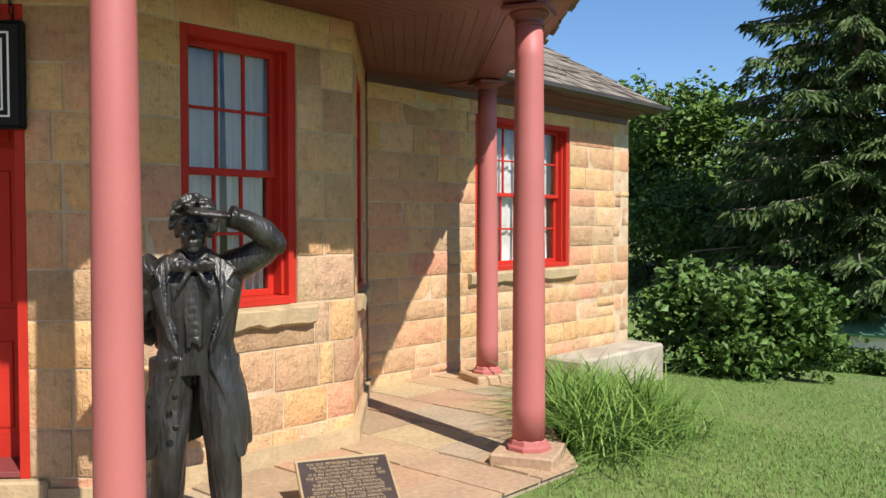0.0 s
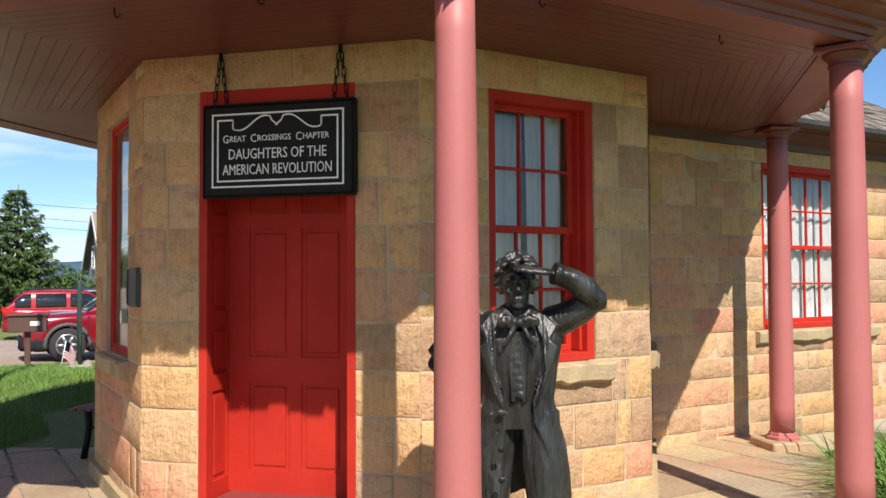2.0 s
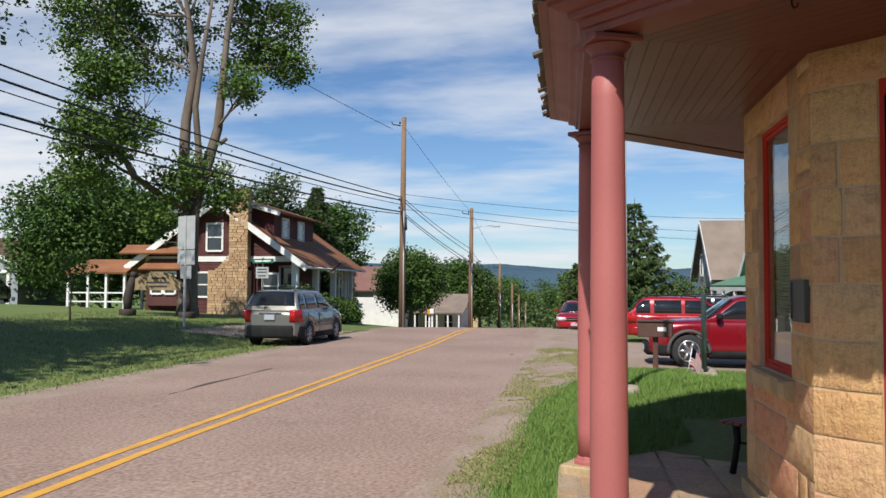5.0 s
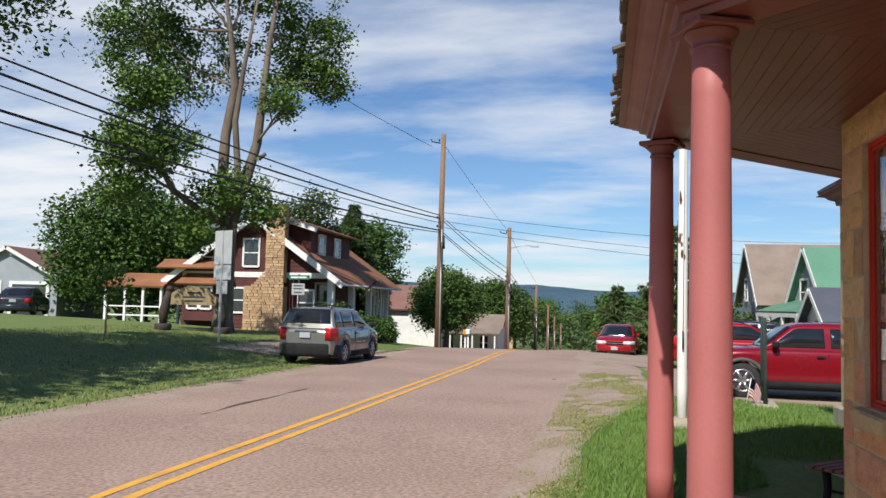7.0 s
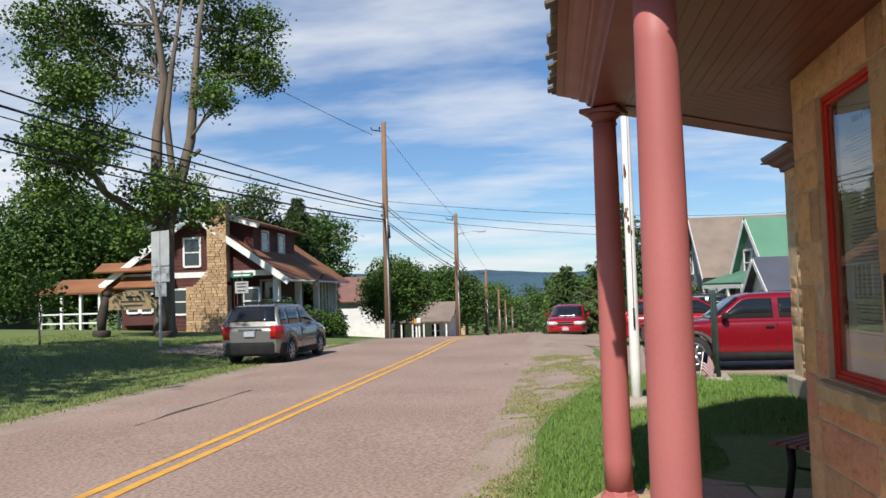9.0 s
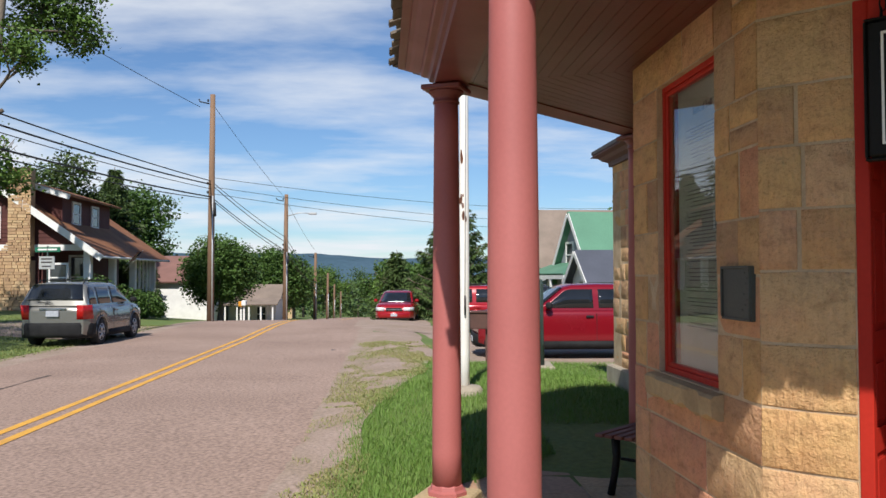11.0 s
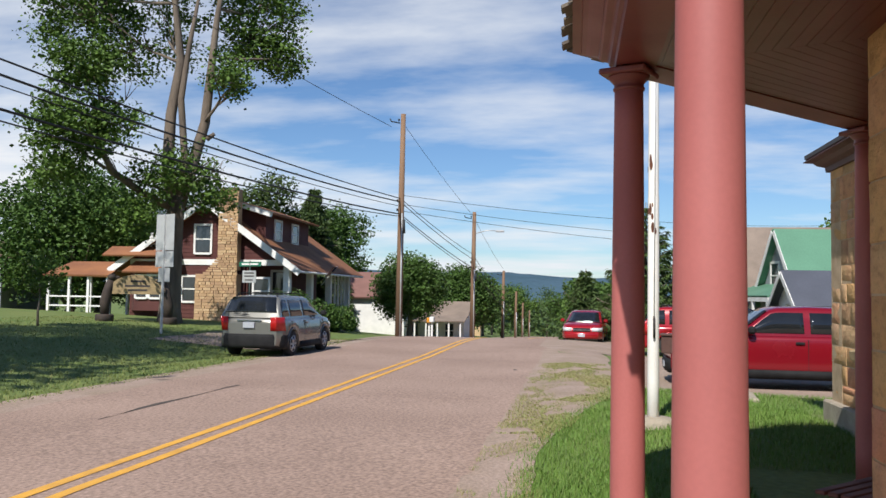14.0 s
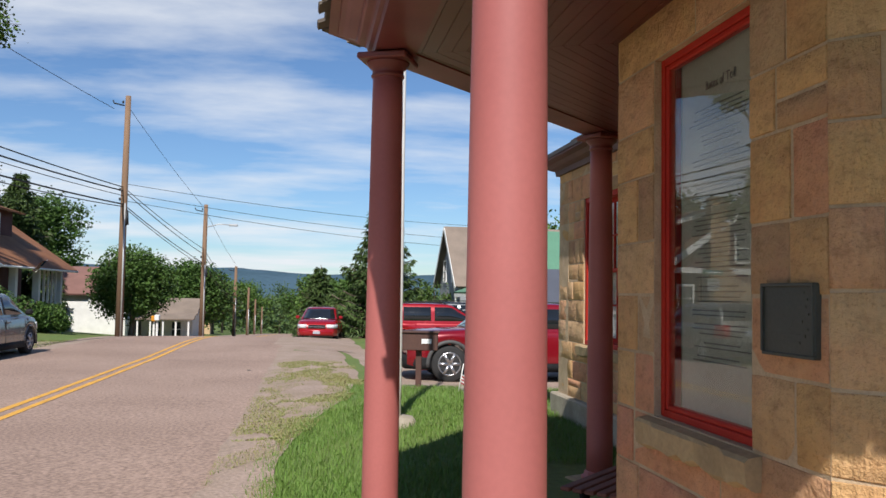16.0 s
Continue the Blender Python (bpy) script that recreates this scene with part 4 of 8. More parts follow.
def wing_roof(name, x0, x1, y0, y1, axis, label, z0=3.02, end=0.38):
    """A hipped shingle roof with a boxed eave and gutter over a rectangular wing."""
    o = 0.38 if axis else 0.16
    y1 -= 0.38 - end
    ax0, ax1, ay0, ay1 = x0 - o, x1 + o, y0 - o, y1 + o
    bm = bmesh.new()
    prism([(ax0 + 0.04, ay0 + 0.04), (ax1 - 0.04, ay0 + 0.04), (ax1 - 0.04, ay1 - 0.04), (ax0 + 0.04, ay1 - 0.04)], z0, z0 + 0.03, bm)
    ob = tagged(part(name, bm, M_DARKTRIM), label, "roof", kind="structure")
    fr = bmesh.new()
    prof = [(0.0, z0 - 0.16), (0.04, z0 - 0.16), (0.05, z0 - 0.10), (0.12, z0 - 0.07), (0.16, z0 - 0.03), (0.25, z0 - 0.01), (0.25, z0 + 0.0), (0.0, z0)]
    sweep(prof, [((x0, y0), (-1, -1)), ((x1, y0), (1, -1)), ((x1, y1), (1, 1)), ((x0, y1), (-1, 1))], fr, True)
    part("cornice", fr, M_DARKTRIM, ob, "stepped dark maroon wooden cornice")
    gm = bmesh.new()
    gp = [(o - 0.02, z0 + 0.0), (o + 0.03, z0 + 0.0), (o + 0.075, z0 + 0.03), (o + 0.08, z0 + 0.075), (o + 0.068, z0 + 0.075), (o + 0.06, z0 + 0.035), (o + 0.02, z0 + 0.015), (o - 0.02, z0 + 0.06)]
    sweep(gp, [((x0, y0), (-1, -1)), ((x1, y0), (1, -1)), ((x1, y1), (1, 1)), ((x0, y1), (-1, 1))], gm, True)
    part("gutter", gm, M_GUTTER, ob, "dull dark metal half-round gutter")
    zr = z0 + 0.04
    cx, cy = (ax0 + ax1) / 2, (ay0 + ay1) / 2
    half = min(ax1 - ax0, ay1 - ay0) / 2
    rz = zr + half * 0.70
    if ax1 - ax0 > ay1 - ay0:
        r0, r1 = (ax0 + half, cy, rz), (ax1 - half, cy, rz)
        slopes = [((ax0, ay0, zr), (ax1, ay0, zr), r0, r1), ((ax1, ay0, zr), (ax1, ay1, zr), r1, r1), ((ax1, ay1, zr), (ax0, ay1, zr), r1, r0), ((ax0, ay1, zr), (ax0, ay0, zr), r0, r0)]
    else:
        r0, r1 = (cx, ay0 + half, rz), (cx, ay1 - half, rz)
        slopes = [((ax0, ay0, zr), (ax1, ay0, zr), r0, r0), ((ax1, ay0, zr), (ax1, ay1, zr), r0, r1), ((ax1, ay1, zr), (ax0, ay1, zr), r1, r1), ((ax0, ay1, zr), (ax0, ay0, zr), r1, r0)]
    deck = bmesh.new()
    for a, b, c, d in slopes:
        vs = [deck.verts.new(p) for p in ((a, b, d, c) if c != d else (a, b, c))]
        deck.faces.new(vs)
    part("deck", deck, M_TRIM, ob)
    for i, (a, b, c, d) in enumerate(slopes):
        up = Vector((0, 0, 0.012))
        tagged(part("shingles", shingle_roof("shingles", [Vector(a) + up, Vector(b) + up], [Vector(c) + up, Vector(d) + up], 18, "", 0.16, 50 + i), M_SHINGLE, ob), kind="stuff")
    return ob


M_DARKTRIM = mat("dark_maroon_trim", (0.10, 0.034, 0.030), (0.075, 0.026, 0.024), 0.5, scale=2, fine=50, bump=0.08, dist=0.004)
M_GUTTER = mat("dull_gutter", (0.06, 0.05, 0.05), (0.10, 0.085, 0.08), 0.5, metal=0.4, scale=3, fine=40, bump=0.1)
wing_roof("wing_roof", -11.0, WING_X, 5.2, WING_END_Y, 1, "hipped roof of curled grey wooden shingles on the wing", end=0.22)
wing_roof("wing_roof", WING_END_X, -8.9, WING_Y, 7.2, 0, "hipped roof of curled grey wooden shingles on the rear wing", z0=3.27)
bl = part("foundation_block", blk((-5.78, 8.0, -1.0), (-5.25, 9.93, -0.03), 0.03), M_CONC)
tagged(bl, "weathered grey stone ledge at the foot of the wing", "stone ledge")
fb = part("foundation_block", blk((WING_END_X - 0.07, WING_Y - 0.09, -0.5), (-9.0, WING_Y + 0.3, 0.36), 0.02), M_CONC)
tagged(fb, "pale grey stone footing under the rear wing wall", "stone ledge")
tagged(part("wall_plinth", prism(octagon(A_WALL + 0.04), -0.1, 0.115), M_SILL), "worn sandstone base course round the toll house", "plinth", kind="structure")


def porch_floor():
    bm = prism(octagon(A_COL + 0.28), -0.25, -0.012)
    ob = tagged(part("porch_floor", bm, M_JOINT), "paved sandstone flagstone floor of the porch", "floor", kind="structure")
    rnd = random.Random(4)
    y = CY - 3.9
    while y < CY + 3.9:
        h = rnd.uniform(0.36, 0.60)
        x = CX - 4.0 - rnd.uniform(0, 0.6)
        while x < CX + 4.0:
            w = rnd.uniform(0.38, 0.90)
            g = 0.008
            pts = [(x + g, y + g), (x + w - g, y + g + rnd.uniform(0, 0.02)), (x + w - g, y + h - g), (x + g, y + h - g - rnd.uniform(0, 0.02))]
            for k in range(8):
                a = k * math.pi / 4
                n = (math.cos(a), math.sin(a))
                pts = clip(pts, n[0], n[1], n[0] * CX + n[1] * CY + A_COL + 0.30)
                if len(pts) < 3:
                    break
            mx, my = (sum(p[0] for p in pts) / max(1, len(pts)), sum(p[1] for p in pts) / max(1, len(pts)))
            inner = max(math.cos(k * math.pi / 4) * (mx - CX) + math.sin(k * math.pi / 4) * (my - CY) for k in range(8))
            if len(pts) >= 3 and inner > A_WALL - 0.35 and (mx > -10.5):
                part("flagstone", prism(pts, -0.02, rnd.uniform(-0.004, 0.004)), M_FLAG, ob)
            x += w
        y += h
    return ob



# ---- greenery helpers ----


def raw(name, verts, faces, material, parent=None, label="", smooth=False):
    me = bpy.data.meshes.new(name)
    me.from_pydata([tuple(v) for v in verts], [], [tuple(f) for f in faces])
    if smooth:
        me.polygons.foreach_set("use_smooth", [True] * len(me.polygons))
    me.materials.append(material)
    me.update()
    ob = new(name, me)
    if parent:
        ob.parent = parent
    if label:
        tagged(ob, label)
    return ob


def leaf_quads(centres, size, rs, droop=0.0, ratio=1.6):
    """Small folded leaves at the given points, turned at random."""
    n = len(centres)
    d = rs.normal(size=(n, 3))
    d[:, 2] = d[:, 2] * 0.6 - droop
    d /= np.linalg.norm(d, axis=1)[:, None]
    r = rs.normal(size=(n, 3))
    r[:, 2] += 1.0
    s = np.cross(d, r)
    s /= np.linalg.norm(s, axis=1)[:, None] + 1e-9
    up = np.cross(s, d)
    sz = (size * rs.uniform(0.6, 1.4, n))[:, None]
    a, b = centres - d * sz * 0.5, centres + d * sz * 0.5
    w = s * sz / ratio * 0.5
    f = up * sz * 0.12
    v = np.stack([a, centres + w + f, b, centres - w + f], 1).reshape(-1, 3)
    return v, np.arange(4 * n).reshape(n, 4)


def blob_points(rs, blobs, n, rough=0.35):
    """Points through lumps given as (x, y, z, rx, ry, rz), denser to the outside, with a ragged edge and gaps."""
    vol = np.array([b[3] * b[4] * b[5] for b in blobs]) ** 0.75
    cnt = (n * vol / vol.sum()).astype(int) + 1
    out = []
    for b, c in zip(blobs, cnt):
        d = rs.normal(size=(c, 3))
        d /= np.linalg.norm(d, axis=1)[:, None]
        rad = rs.uniform(0.25, 1, c) ** 0.5
        ph = rs.uniform(0, 6, 6)
        lump = 1 + rough * (np.sin(d[:, 0] * 5 + ph[0]) * np.sin(d[:, 1] * 5 + ph[1]) + 0.6 * np.sin(d[:, 2] * 9 + ph[2]) * np.sin(d[:, 0] * 8 + ph[3]))
        p = d * (rad * lump)[:, None] * np.array(b[3:6]) + np.array(b[:3])
        out.append(p)
    return np.concatenate(out)


M_BARK = mat("grey_bark", (0.20, 0.155, 0.115), (0.11, 0.085, 0.065), 0.95, scale=3, fine=30, bump=0.9, dist=0.03, stretch=(1, 1, 0.25))
LEAF = {}
for nm, a, b in (("maple_leaf", (0.066, 0.122, 0.021), (0.100, 0.168, 0.030)), ("dark_leaf", (0.050, 0.100, 0.020), (0.075, 0.135, 0.028)), ("vine_leaf", (0.060, 0.115, 0.023), (0.096, 0.160, 0.033)),
                 ("spruce_needle", (0.042, 0.075, 0.020), (0.085, 0.125, 0.036)), ("arborvitae_leaf", (0.065, 0.115, 0.022), (0.085, 0.14, 0.030)), ("far_leaf", (0.055, 0.095, 0.028), (0.075, 0.12, 0.035)), ("lily_leaf", (0.095, 0.180, 0.028), (0.150, 0.235, 0.046))):
    LEAF[nm] = mat(nm, a, b, 0.5, scale=0.7, fine=12, bump=0.0, palette=[a, b, tuple((p + q) / 2 for p, q in zip(a, b)), tuple(q * 1.25 for q in b), tuple(p * 0.7 for p in a)], island=True, spec=0.22)


def crown(name, parent, blobs, n, size, material, seed, droop=0.1):
    rs = np.random.RandomState(seed)
    v, f = leaf_quads(blob_points(rs, blobs, n), size, rs, droop)
    return tagged(raw(name, v, f, material, parent), kind="stuff")


def limbs(bm, base, direction, length, radius, depth, rnd, spread=0.6, tips=None):
    """A bent limb that forks."""
    pts, p, d = [Vector(base)], Vector(base), Vector(direction).normalized()
    n = 4
    for i in range(n):
        d = (d + Vector((rnd.uniform(-1, 1), rnd.uniform(-1, 1), rnd.uniform(-0.3, 0.7))) * 0.16).normalized()
        p = p + d * length / n
        pts.append(p.copy())
    tube(pts, [radius * (1 - 0.5 * i / n) for i in range(n + 1)], 7 if depth > 1 else 5, bm)
    if tips is not None:
        tips.extend(pts[2:])
    if depth:
        for i in range(rnd.choice((2, 3))):
            side = Vector((rnd.uniform(-1, 1), rnd.uniform(-1, 1), rnd.uniform(-0.1, 0.8)))
            limbs(bm, pts[rnd.choice((2, 3, 4))], d + side * spread * 1.5, length * rnd.uniform(0.55, 0.75), radius * 0.5, depth - 1, rnd, spread, tips)


def broad_tree(x, y, h, r, seed, label, leaf="maple_leaf", n=9000, size=0.22, bole=0.25, trunk_r=0.18, squash=1.0, z=None, solid=0.0):
    """A broad-leaved tree: trunk, limbs, ragged crown."""
    z = height(x, y) if z is None else z
    ob = empty("tree", pose(x, y, z), label, "tree")
    rnd = random.Random(seed)
    bm = bmesh.new()
    tips = []
    tube([(0, 0, -0.2), (0.03, 0, h * bole * 0.5), (0, 0.04, h * bole), (0.02, 0, h * 0.55)], [trunk_r * 1.25, trunk_r, trunk_r * 0.85, trunk_r * 0.5], 9, bm)
    for i in range(5):
        a = i * 1.26 + rnd.uniform(-0.3, 0.3)
        limbs(bm, (0, 0, h * (bole + 0.07 * i)), (math.cos(a), math.sin(a), 0.8), r * 0.75, trunk_r * 0.4, 1, rnd, tips=tips)
    part("trunk", bm, M_BARK, ob)
    blobs = []
    hc = h * (1 - bole)
    for i in range(14):
        a, u = rnd.uniform(0, 6.28), rnd.uniform(-0.75, 0.8)
        rr = r * 0.66 * math.sqrt(max(0.0, 1 - u * u)) * rnd.uniform(0.75, 1.1)
        q = r * rnd.uniform(0.32, 0.5)
        blobs.append((rr * math.cos(a), rr * math.sin(a), h * bole + hc * (0.5 + 0.42 * u), q, q, q * 0.8 * squash))
    blobs.append((0, 0, h * bole + hc * 0.5, r * 0.6, r * 0.6, hc * 0.38))
    if solid:
        # a clipped or close-grown crown: clumps all over one egg shape
        for i in range(40):
            a, u = i * 2.4, -0.9 + 1.85 * i / 39
            rr = r * 0.80 * math.sqrt(max(0.0, 1 - u * u)) * rnd.uniform(0.92, 1.05)
            q = r * rnd.uniform(0.22, 0.32)
            blobs.append((rr * math.cos(a), rr * math.sin(a), h * bole + hc * (0.5 + 0.40 * u), q, q, q * 0.9))
        blobs += [(0, 0, h * bole + hc * 0.5, r * 0.78, r * 0.78, hc * 0.40)] * 3
    crown("crown", ob, blobs, n, size, LEAF[leaf], seed)
    return ob


def spray_quads(at, along, size, rs, ratio):
    """Narrow needle sprays laid along given directions, their flat side turned mostly up and out."""
    n = len(at)
    d = along + rs.normal(size=(n, 3)) * 0.22
    d /= np.linalg.norm(d, axis=1)[:, None]
    r = rs.normal(size=(n, 3)) * 0.55
    r[:, 2] += 1.0
    side = np.cross(d, r)
    side /= np.linalg.norm(side, axis=1)[:, None] + 1e-9
    up = np.cross(side, d)
    sz = (size * rs.uniform(0.6, 1.35, n))[:, None]
    w = side * sz / ratio * 0.5
    mid = at + d * sz * 0.4 + up * sz * 0.05
    v = np.stack([at, mid + w, at + d * sz, mid - w], 1).reshape(-1, 3)
    return v, np.arange(4 * n).reshape(n, 4)


def spruce(x, y, h, r, seed, label, leaf="spruce_needle", dense=1.0, z=None, droop=0.35, size=0.34, start=0.04):
    """A conifer: straight trunk with tiers of boughs that sweep down and turn up, each hung with side sprays."""
    z = height(x, y) if z is None else z
    ob = empty("tree", pose(x, y, z), label, "tree")
    rs, rnd = np.random.RandomState(seed), random.Random(seed)
    part("trunk", tube([(0, 0, -0.3), (0.02, 0, h * 0.5), (0, 0, h)], [h * 0.018, h * 0.011, 0.02], 9), M_BARK, ob)
    bb = bmesh.new()
    at, along, t = [], [], start
    while t < 0.985:
        rr = r * (1 - t) ** 0.80
        k = max(5, int(9 * (1 - t) + 4))
        for i in range(k):
            a = 2 * math.pi * (i + rnd.random()) / k
            length = rr * rnd.choice((0.6, 0.85, 1.0, 1.12)) * rnd.uniform(0.85, 1.1)
            m = max(4, int(length / 0.17))
            out, side = np.array([math.cos(a), math.sin(a), 0]), np.array([-math.sin(a), math.cos(a), 0])
            base, lift = np.array([0, 0, h * (t + rnd.uniform(-0.012, 0.012))]), rnd.uniform(-0.06, 0.10)
            line = [base + out * length * u + np.array([0, 0, length * ((0.14 + lift) * u - droop * u * u + 0.20 * u ** 4)]) for u in (j / m for j in range(m + 1))]
            if length > 0.6:
                tube(line[:: max(1, m // 3)] + [line[-1]], 0.014 + 0.004 * length, 4, bb)
            for j, p in enumerate(line[1:]):
                u = (j + 1) / m
                reach = (0.16 + 0.20 * length) * (1.15 - u) ** 0.6 * (0.35 + 0.65 * min(1, u * 3))
                for sg in (-1, 1):
                    c = max(2, int(dense * (1.6 + 2.2 * u) * 1.6))
                    q = rs.uniform(0, 1, c)[:, None]
                    sd = side * sg
                    pos = p + sd * q * reach + out * q * reach * 0.45 - np.array([0, 0, 1]) * (q ** 1.5) * reach * (0.35 + droop)
                    at.append(pos + rs.normal(size=(c, 3)) * 0.035)
                    along.append(np.tile(sd * 0.45 + out * 0.55 - np.array([0, 0, 0.35 + 0.5 * droop]), (c, 1)))
        t += 0.030 * (1 if h > 9 else 1.5)
    part("bough_wood", bb, M_BARK, ob)
    v, f = spray_quads(np.concatenate(at), np.concatenate(along), size, rs, 3.6)
    tagged(raw("crown", v, f, LEAF[leaf], ob), kind="stuff")
    return ob


def shrub(x, y, h, r, seed, label, leaf="dark_leaf", n=5000, size=0.12, rx=None, name="shrub"):
    z = height(x, y)
    ob = empty(name, pose(x, y, z), label, "shrub")
    rnd = random.Random(seed)
    bm = bmesh.new()
    for i in range(7):
        a = i * 0.9
        tube([(0, 0, -0.05), (math.cos(a) * r * 0.3, math.sin(a) * r * 0.3, h * 0.45), (math.cos(a) * r * 0.6, math.sin(a) * r * 0.6, h * 0.8)], [0.03, 0.02, 0.008], 5, bm)
    part("stems", bm, M_BARK, ob)
    rx = rx or r
    blobs = [(0, 0, h * 0.45, rx * 0.8, r * 0.8, h * 0.44)]
    for i in range(16):
        a = rnd.uniform(0, 6.28)
        u = rnd.uniform(0, 1)
        q = min(r, h) * rnd.uniform(0.25, 0.4)
        blobs.append((rx * 0.72 * math.cos(a) * math.sqrt(1 - u * u * 0.7), r * 0.72 * math.sin(a) * math.sqrt(1 - u * u * 0.7), max(q * 0.8, h * (0.15 + 0.68 * u)), q, q, q * 0.85))
    crown("crown", ob, blobs, n, size, LEAF[leaf], seed, 0.3)
    return ob


def blades(name, label, xs, ys, zs, h, w, material, seed, lean=0.5):
    """Single grass blades, each a bent strip that tapers."""
    rs = np.random.RandomState(seed)
    n = len(xs)
    a = rs.uniform(0, 6.283, n)
    hh = h * rs.uniform(0.5, 1.3, n)
    ln = lean * hh * rs.uniform(0.1, 1.3, n)
    base = np.stack([xs, ys, zs], 1)
    d, s = np.stack([np.cos(a), np.sin(a), a * 0], 1), np.stack([-np.sin(a), np.cos(a), a * 0], 1)
    ww = (w * rs.uniform(0.6, 1.4, n))[:, None]
    midp = base + d * (ln * 0.35)[:, None] + np.array([0, 0, 1.0]) * (hh * 0.6)[:, None]
    tip = base + d * ln[:, None] + np.array([0, 0, 1.0]) * hh[:, None]
    v = np.stack([base - s * ww, base + s * ww, midp + s * ww * 0.7, midp - s * ww * 0.7, tip], 1).reshape(-1, 3)
    k = np.arange(n)[:, None] * 5
    f4, f3 = k + np.array([[0, 1, 2, 3]]), k + np.array([[3, 2, 4]])
    faces = [tuple(q) for q in f4.tolist()] + [tuple(q) for q in f3.tolist()]
    return tagged(raw(name, v, faces, material), label, "grass", kind="stuff")


def inside_porch(x, y, apothem):
    return max(math.cos(k * math.pi / 4) * (x - CX) + math.sin(k * math.pi / 4) * (y - CY) for k in range(8)) < apothem


M_BANKGRASS = mat("olive_grass_blade", (0.14, 0.18, 0.040), (0.20, 0.22, 0.06), 0.7, scale=0.6, fine=30, bump=0.0, palette=[(0.12, 0.175, 0.034), (0.19, 0.215, 0.056), (0.15, 0.19, 0.044), (0.24, 0.225, 0.09)], island=True)


def scatter_lawn():
    rs = np.random.RandomState(3)
    pick = []
    for dens, x0, x1, y0, y1 in ((3600, -10.5, -3.4, -1.5, 0.6), (1900, -14.5, -10.5, -1.4, 2.2), (700, -18.0, -14.5, -1.2, 4.0), (1900, -5.0, 0.2, 3.9, 7.4), (850, -6.0, 1.0, 7.4, 11.0), (300, -8, 2.0, 11.0, 17.0)):
        n = int(dens * (x1 - x0) * (y1 - y0))
        pick.append(np.stack([rs.uniform(x0, x1, n), rs.uniform(y0, y1, n)], 1))
    p = np.concatenate(pick)
    keep = [not inside_porch(x, y, A_COL + 0.27) and (y > verge(x) + rs.normal() * 0.09 if x < -2.5 else True) and not (x < -9 and y > WING_Y - 0.02 and x > WING_END_X) and not (x < WING_X and y > 5.2) for x, y in p]
    p = p[np.array(keep)]
    z = np.array([height(x, y) for x, y in p])
    q = p[:, 0] < -7
    blades("lawn_grass", "thick mown green grass between the porch and the road", p[q, 0], p[q, 1], z[q] - 0.005, 0.068, 0.0030, M_GRASS, 5, 0.9)
    q = ~q
    blades("lawn_grass", "short mown green grass on the side lawn", p[q, 0], p[q, 1], z[q] - 0.005, 0.036, 0.0030, M_GRASS, 8, 1.1)
    n = 30000
    x = rs.uniform(-24, -6.5, n)
    off = np.abs(rs.normal(size=n)) * 0.50
    y = np.array([verge(q) for q in x]) - off * (1 + 0.08 * np.maximum(0, -x - 9)) + 0.1
    cl = np.array([noise.noise((q * 1.3, w * 2.4, 0.3)) for q, w in zip(x, y)])
    m = (cl > 0.02) & (y > ROAD_R - 0.1)
    blades("verge_grass", "thin dry yellow-green weeds along the gravel verge", x[m], y[m], np.array([height(q, w) for q, w in zip(x[m], y[m])]) + 0.005, 0.032, 0.0035, M_GRASS_DRY, 6, 0.9)
    n = 46000
    x = rs.uniform(-24, -7.5, n)
    v0 = np.array([verge(q) for q in x])
    y = ROAD_R - 0.05 + (v0 - ROAD_R + 0.25) * rs.uniform(0, 1, n) ** 0.75
    cl = np.array([noise.noise((q * 0.55, w * 1.6, 5.3)) + 0.5 * noise.noise((q * 2.6, w * 4.0, 1.3)) for q, w in zip(x, y)])
    m = cl > 0.05
    blades("verge_grass", "straw-yellow creeping weeds over the gritty road edge", x[m], y[m], np.array([height(q, w) for q, w in zip(x[m], y[m])]) + 0.012, 0.024, 0.0055, M_GRASS_DRY, 16, 1.4)
    # bank across the road
    n = 40000
    x, y = rs.uniform(-34, -8, n), -8.7 - rs.uniform(0, 1, n) ** 1.3 * 12
    blades("bank_grass", "rough mown grass on the bank across the road", x, y, np.array([height(q, w) for q, w in zip(x, y)]) - 0.01, 0.055, 0.010, M_BANKGRASS, 7, 0.9)


scatter_lawn()

# ---- round the porch ----


def day_lilies(x, y, seed, n=420):
    """A clump of long arching strap leaves."""
    rs = np.random.RandomState(seed)
    verts, faces = [], []
    for i in range(n):
        a = rs.uniform(0, 6.283)
        bx, by = x + rs.normal() * 0.30, y + rs.normal() * 0.36
        if inside_porch(bx, by, A_COL + 0.36):
            continue
        ln, rise, w = rs.uniform(0.45, 0.90), rs.uniform(0.48, 0.80), rs.uniform(0.005, 0.0095)
        out = rs.uniform(0.35, 1.25)
        d, s = np.array([math.cos(a), math.sin(a), 0]), np.array([-math.sin(a), math.cos(a), 0])
        k0 = len(verts)
        m = 6
        z0 = height(bx, by)
        for j in range(m + 1):
            u = j / m
            zz = rise * (u - 0.62 * out * u * u) * ln * 1.35
            p = np.array([bx, by, z0]) + d * (ln * out * u * (0.35 + 0.65 * u)) + np.array([0, 0, zz])
            ww = w * (1 - u ** 3)
            verts += [p - s * ww, p + s * ww]
            if j:
                q = k0 + 2 * j
                faces.append((q - 2, q - 1, q + 1, q))
    ob = raw("day_lily_clump", verts, faces, LEAF["lily_leaf"])
    return tagged(ob, "clump of long arching green day lily leaves beside the porch", "plant", kind="stuff")


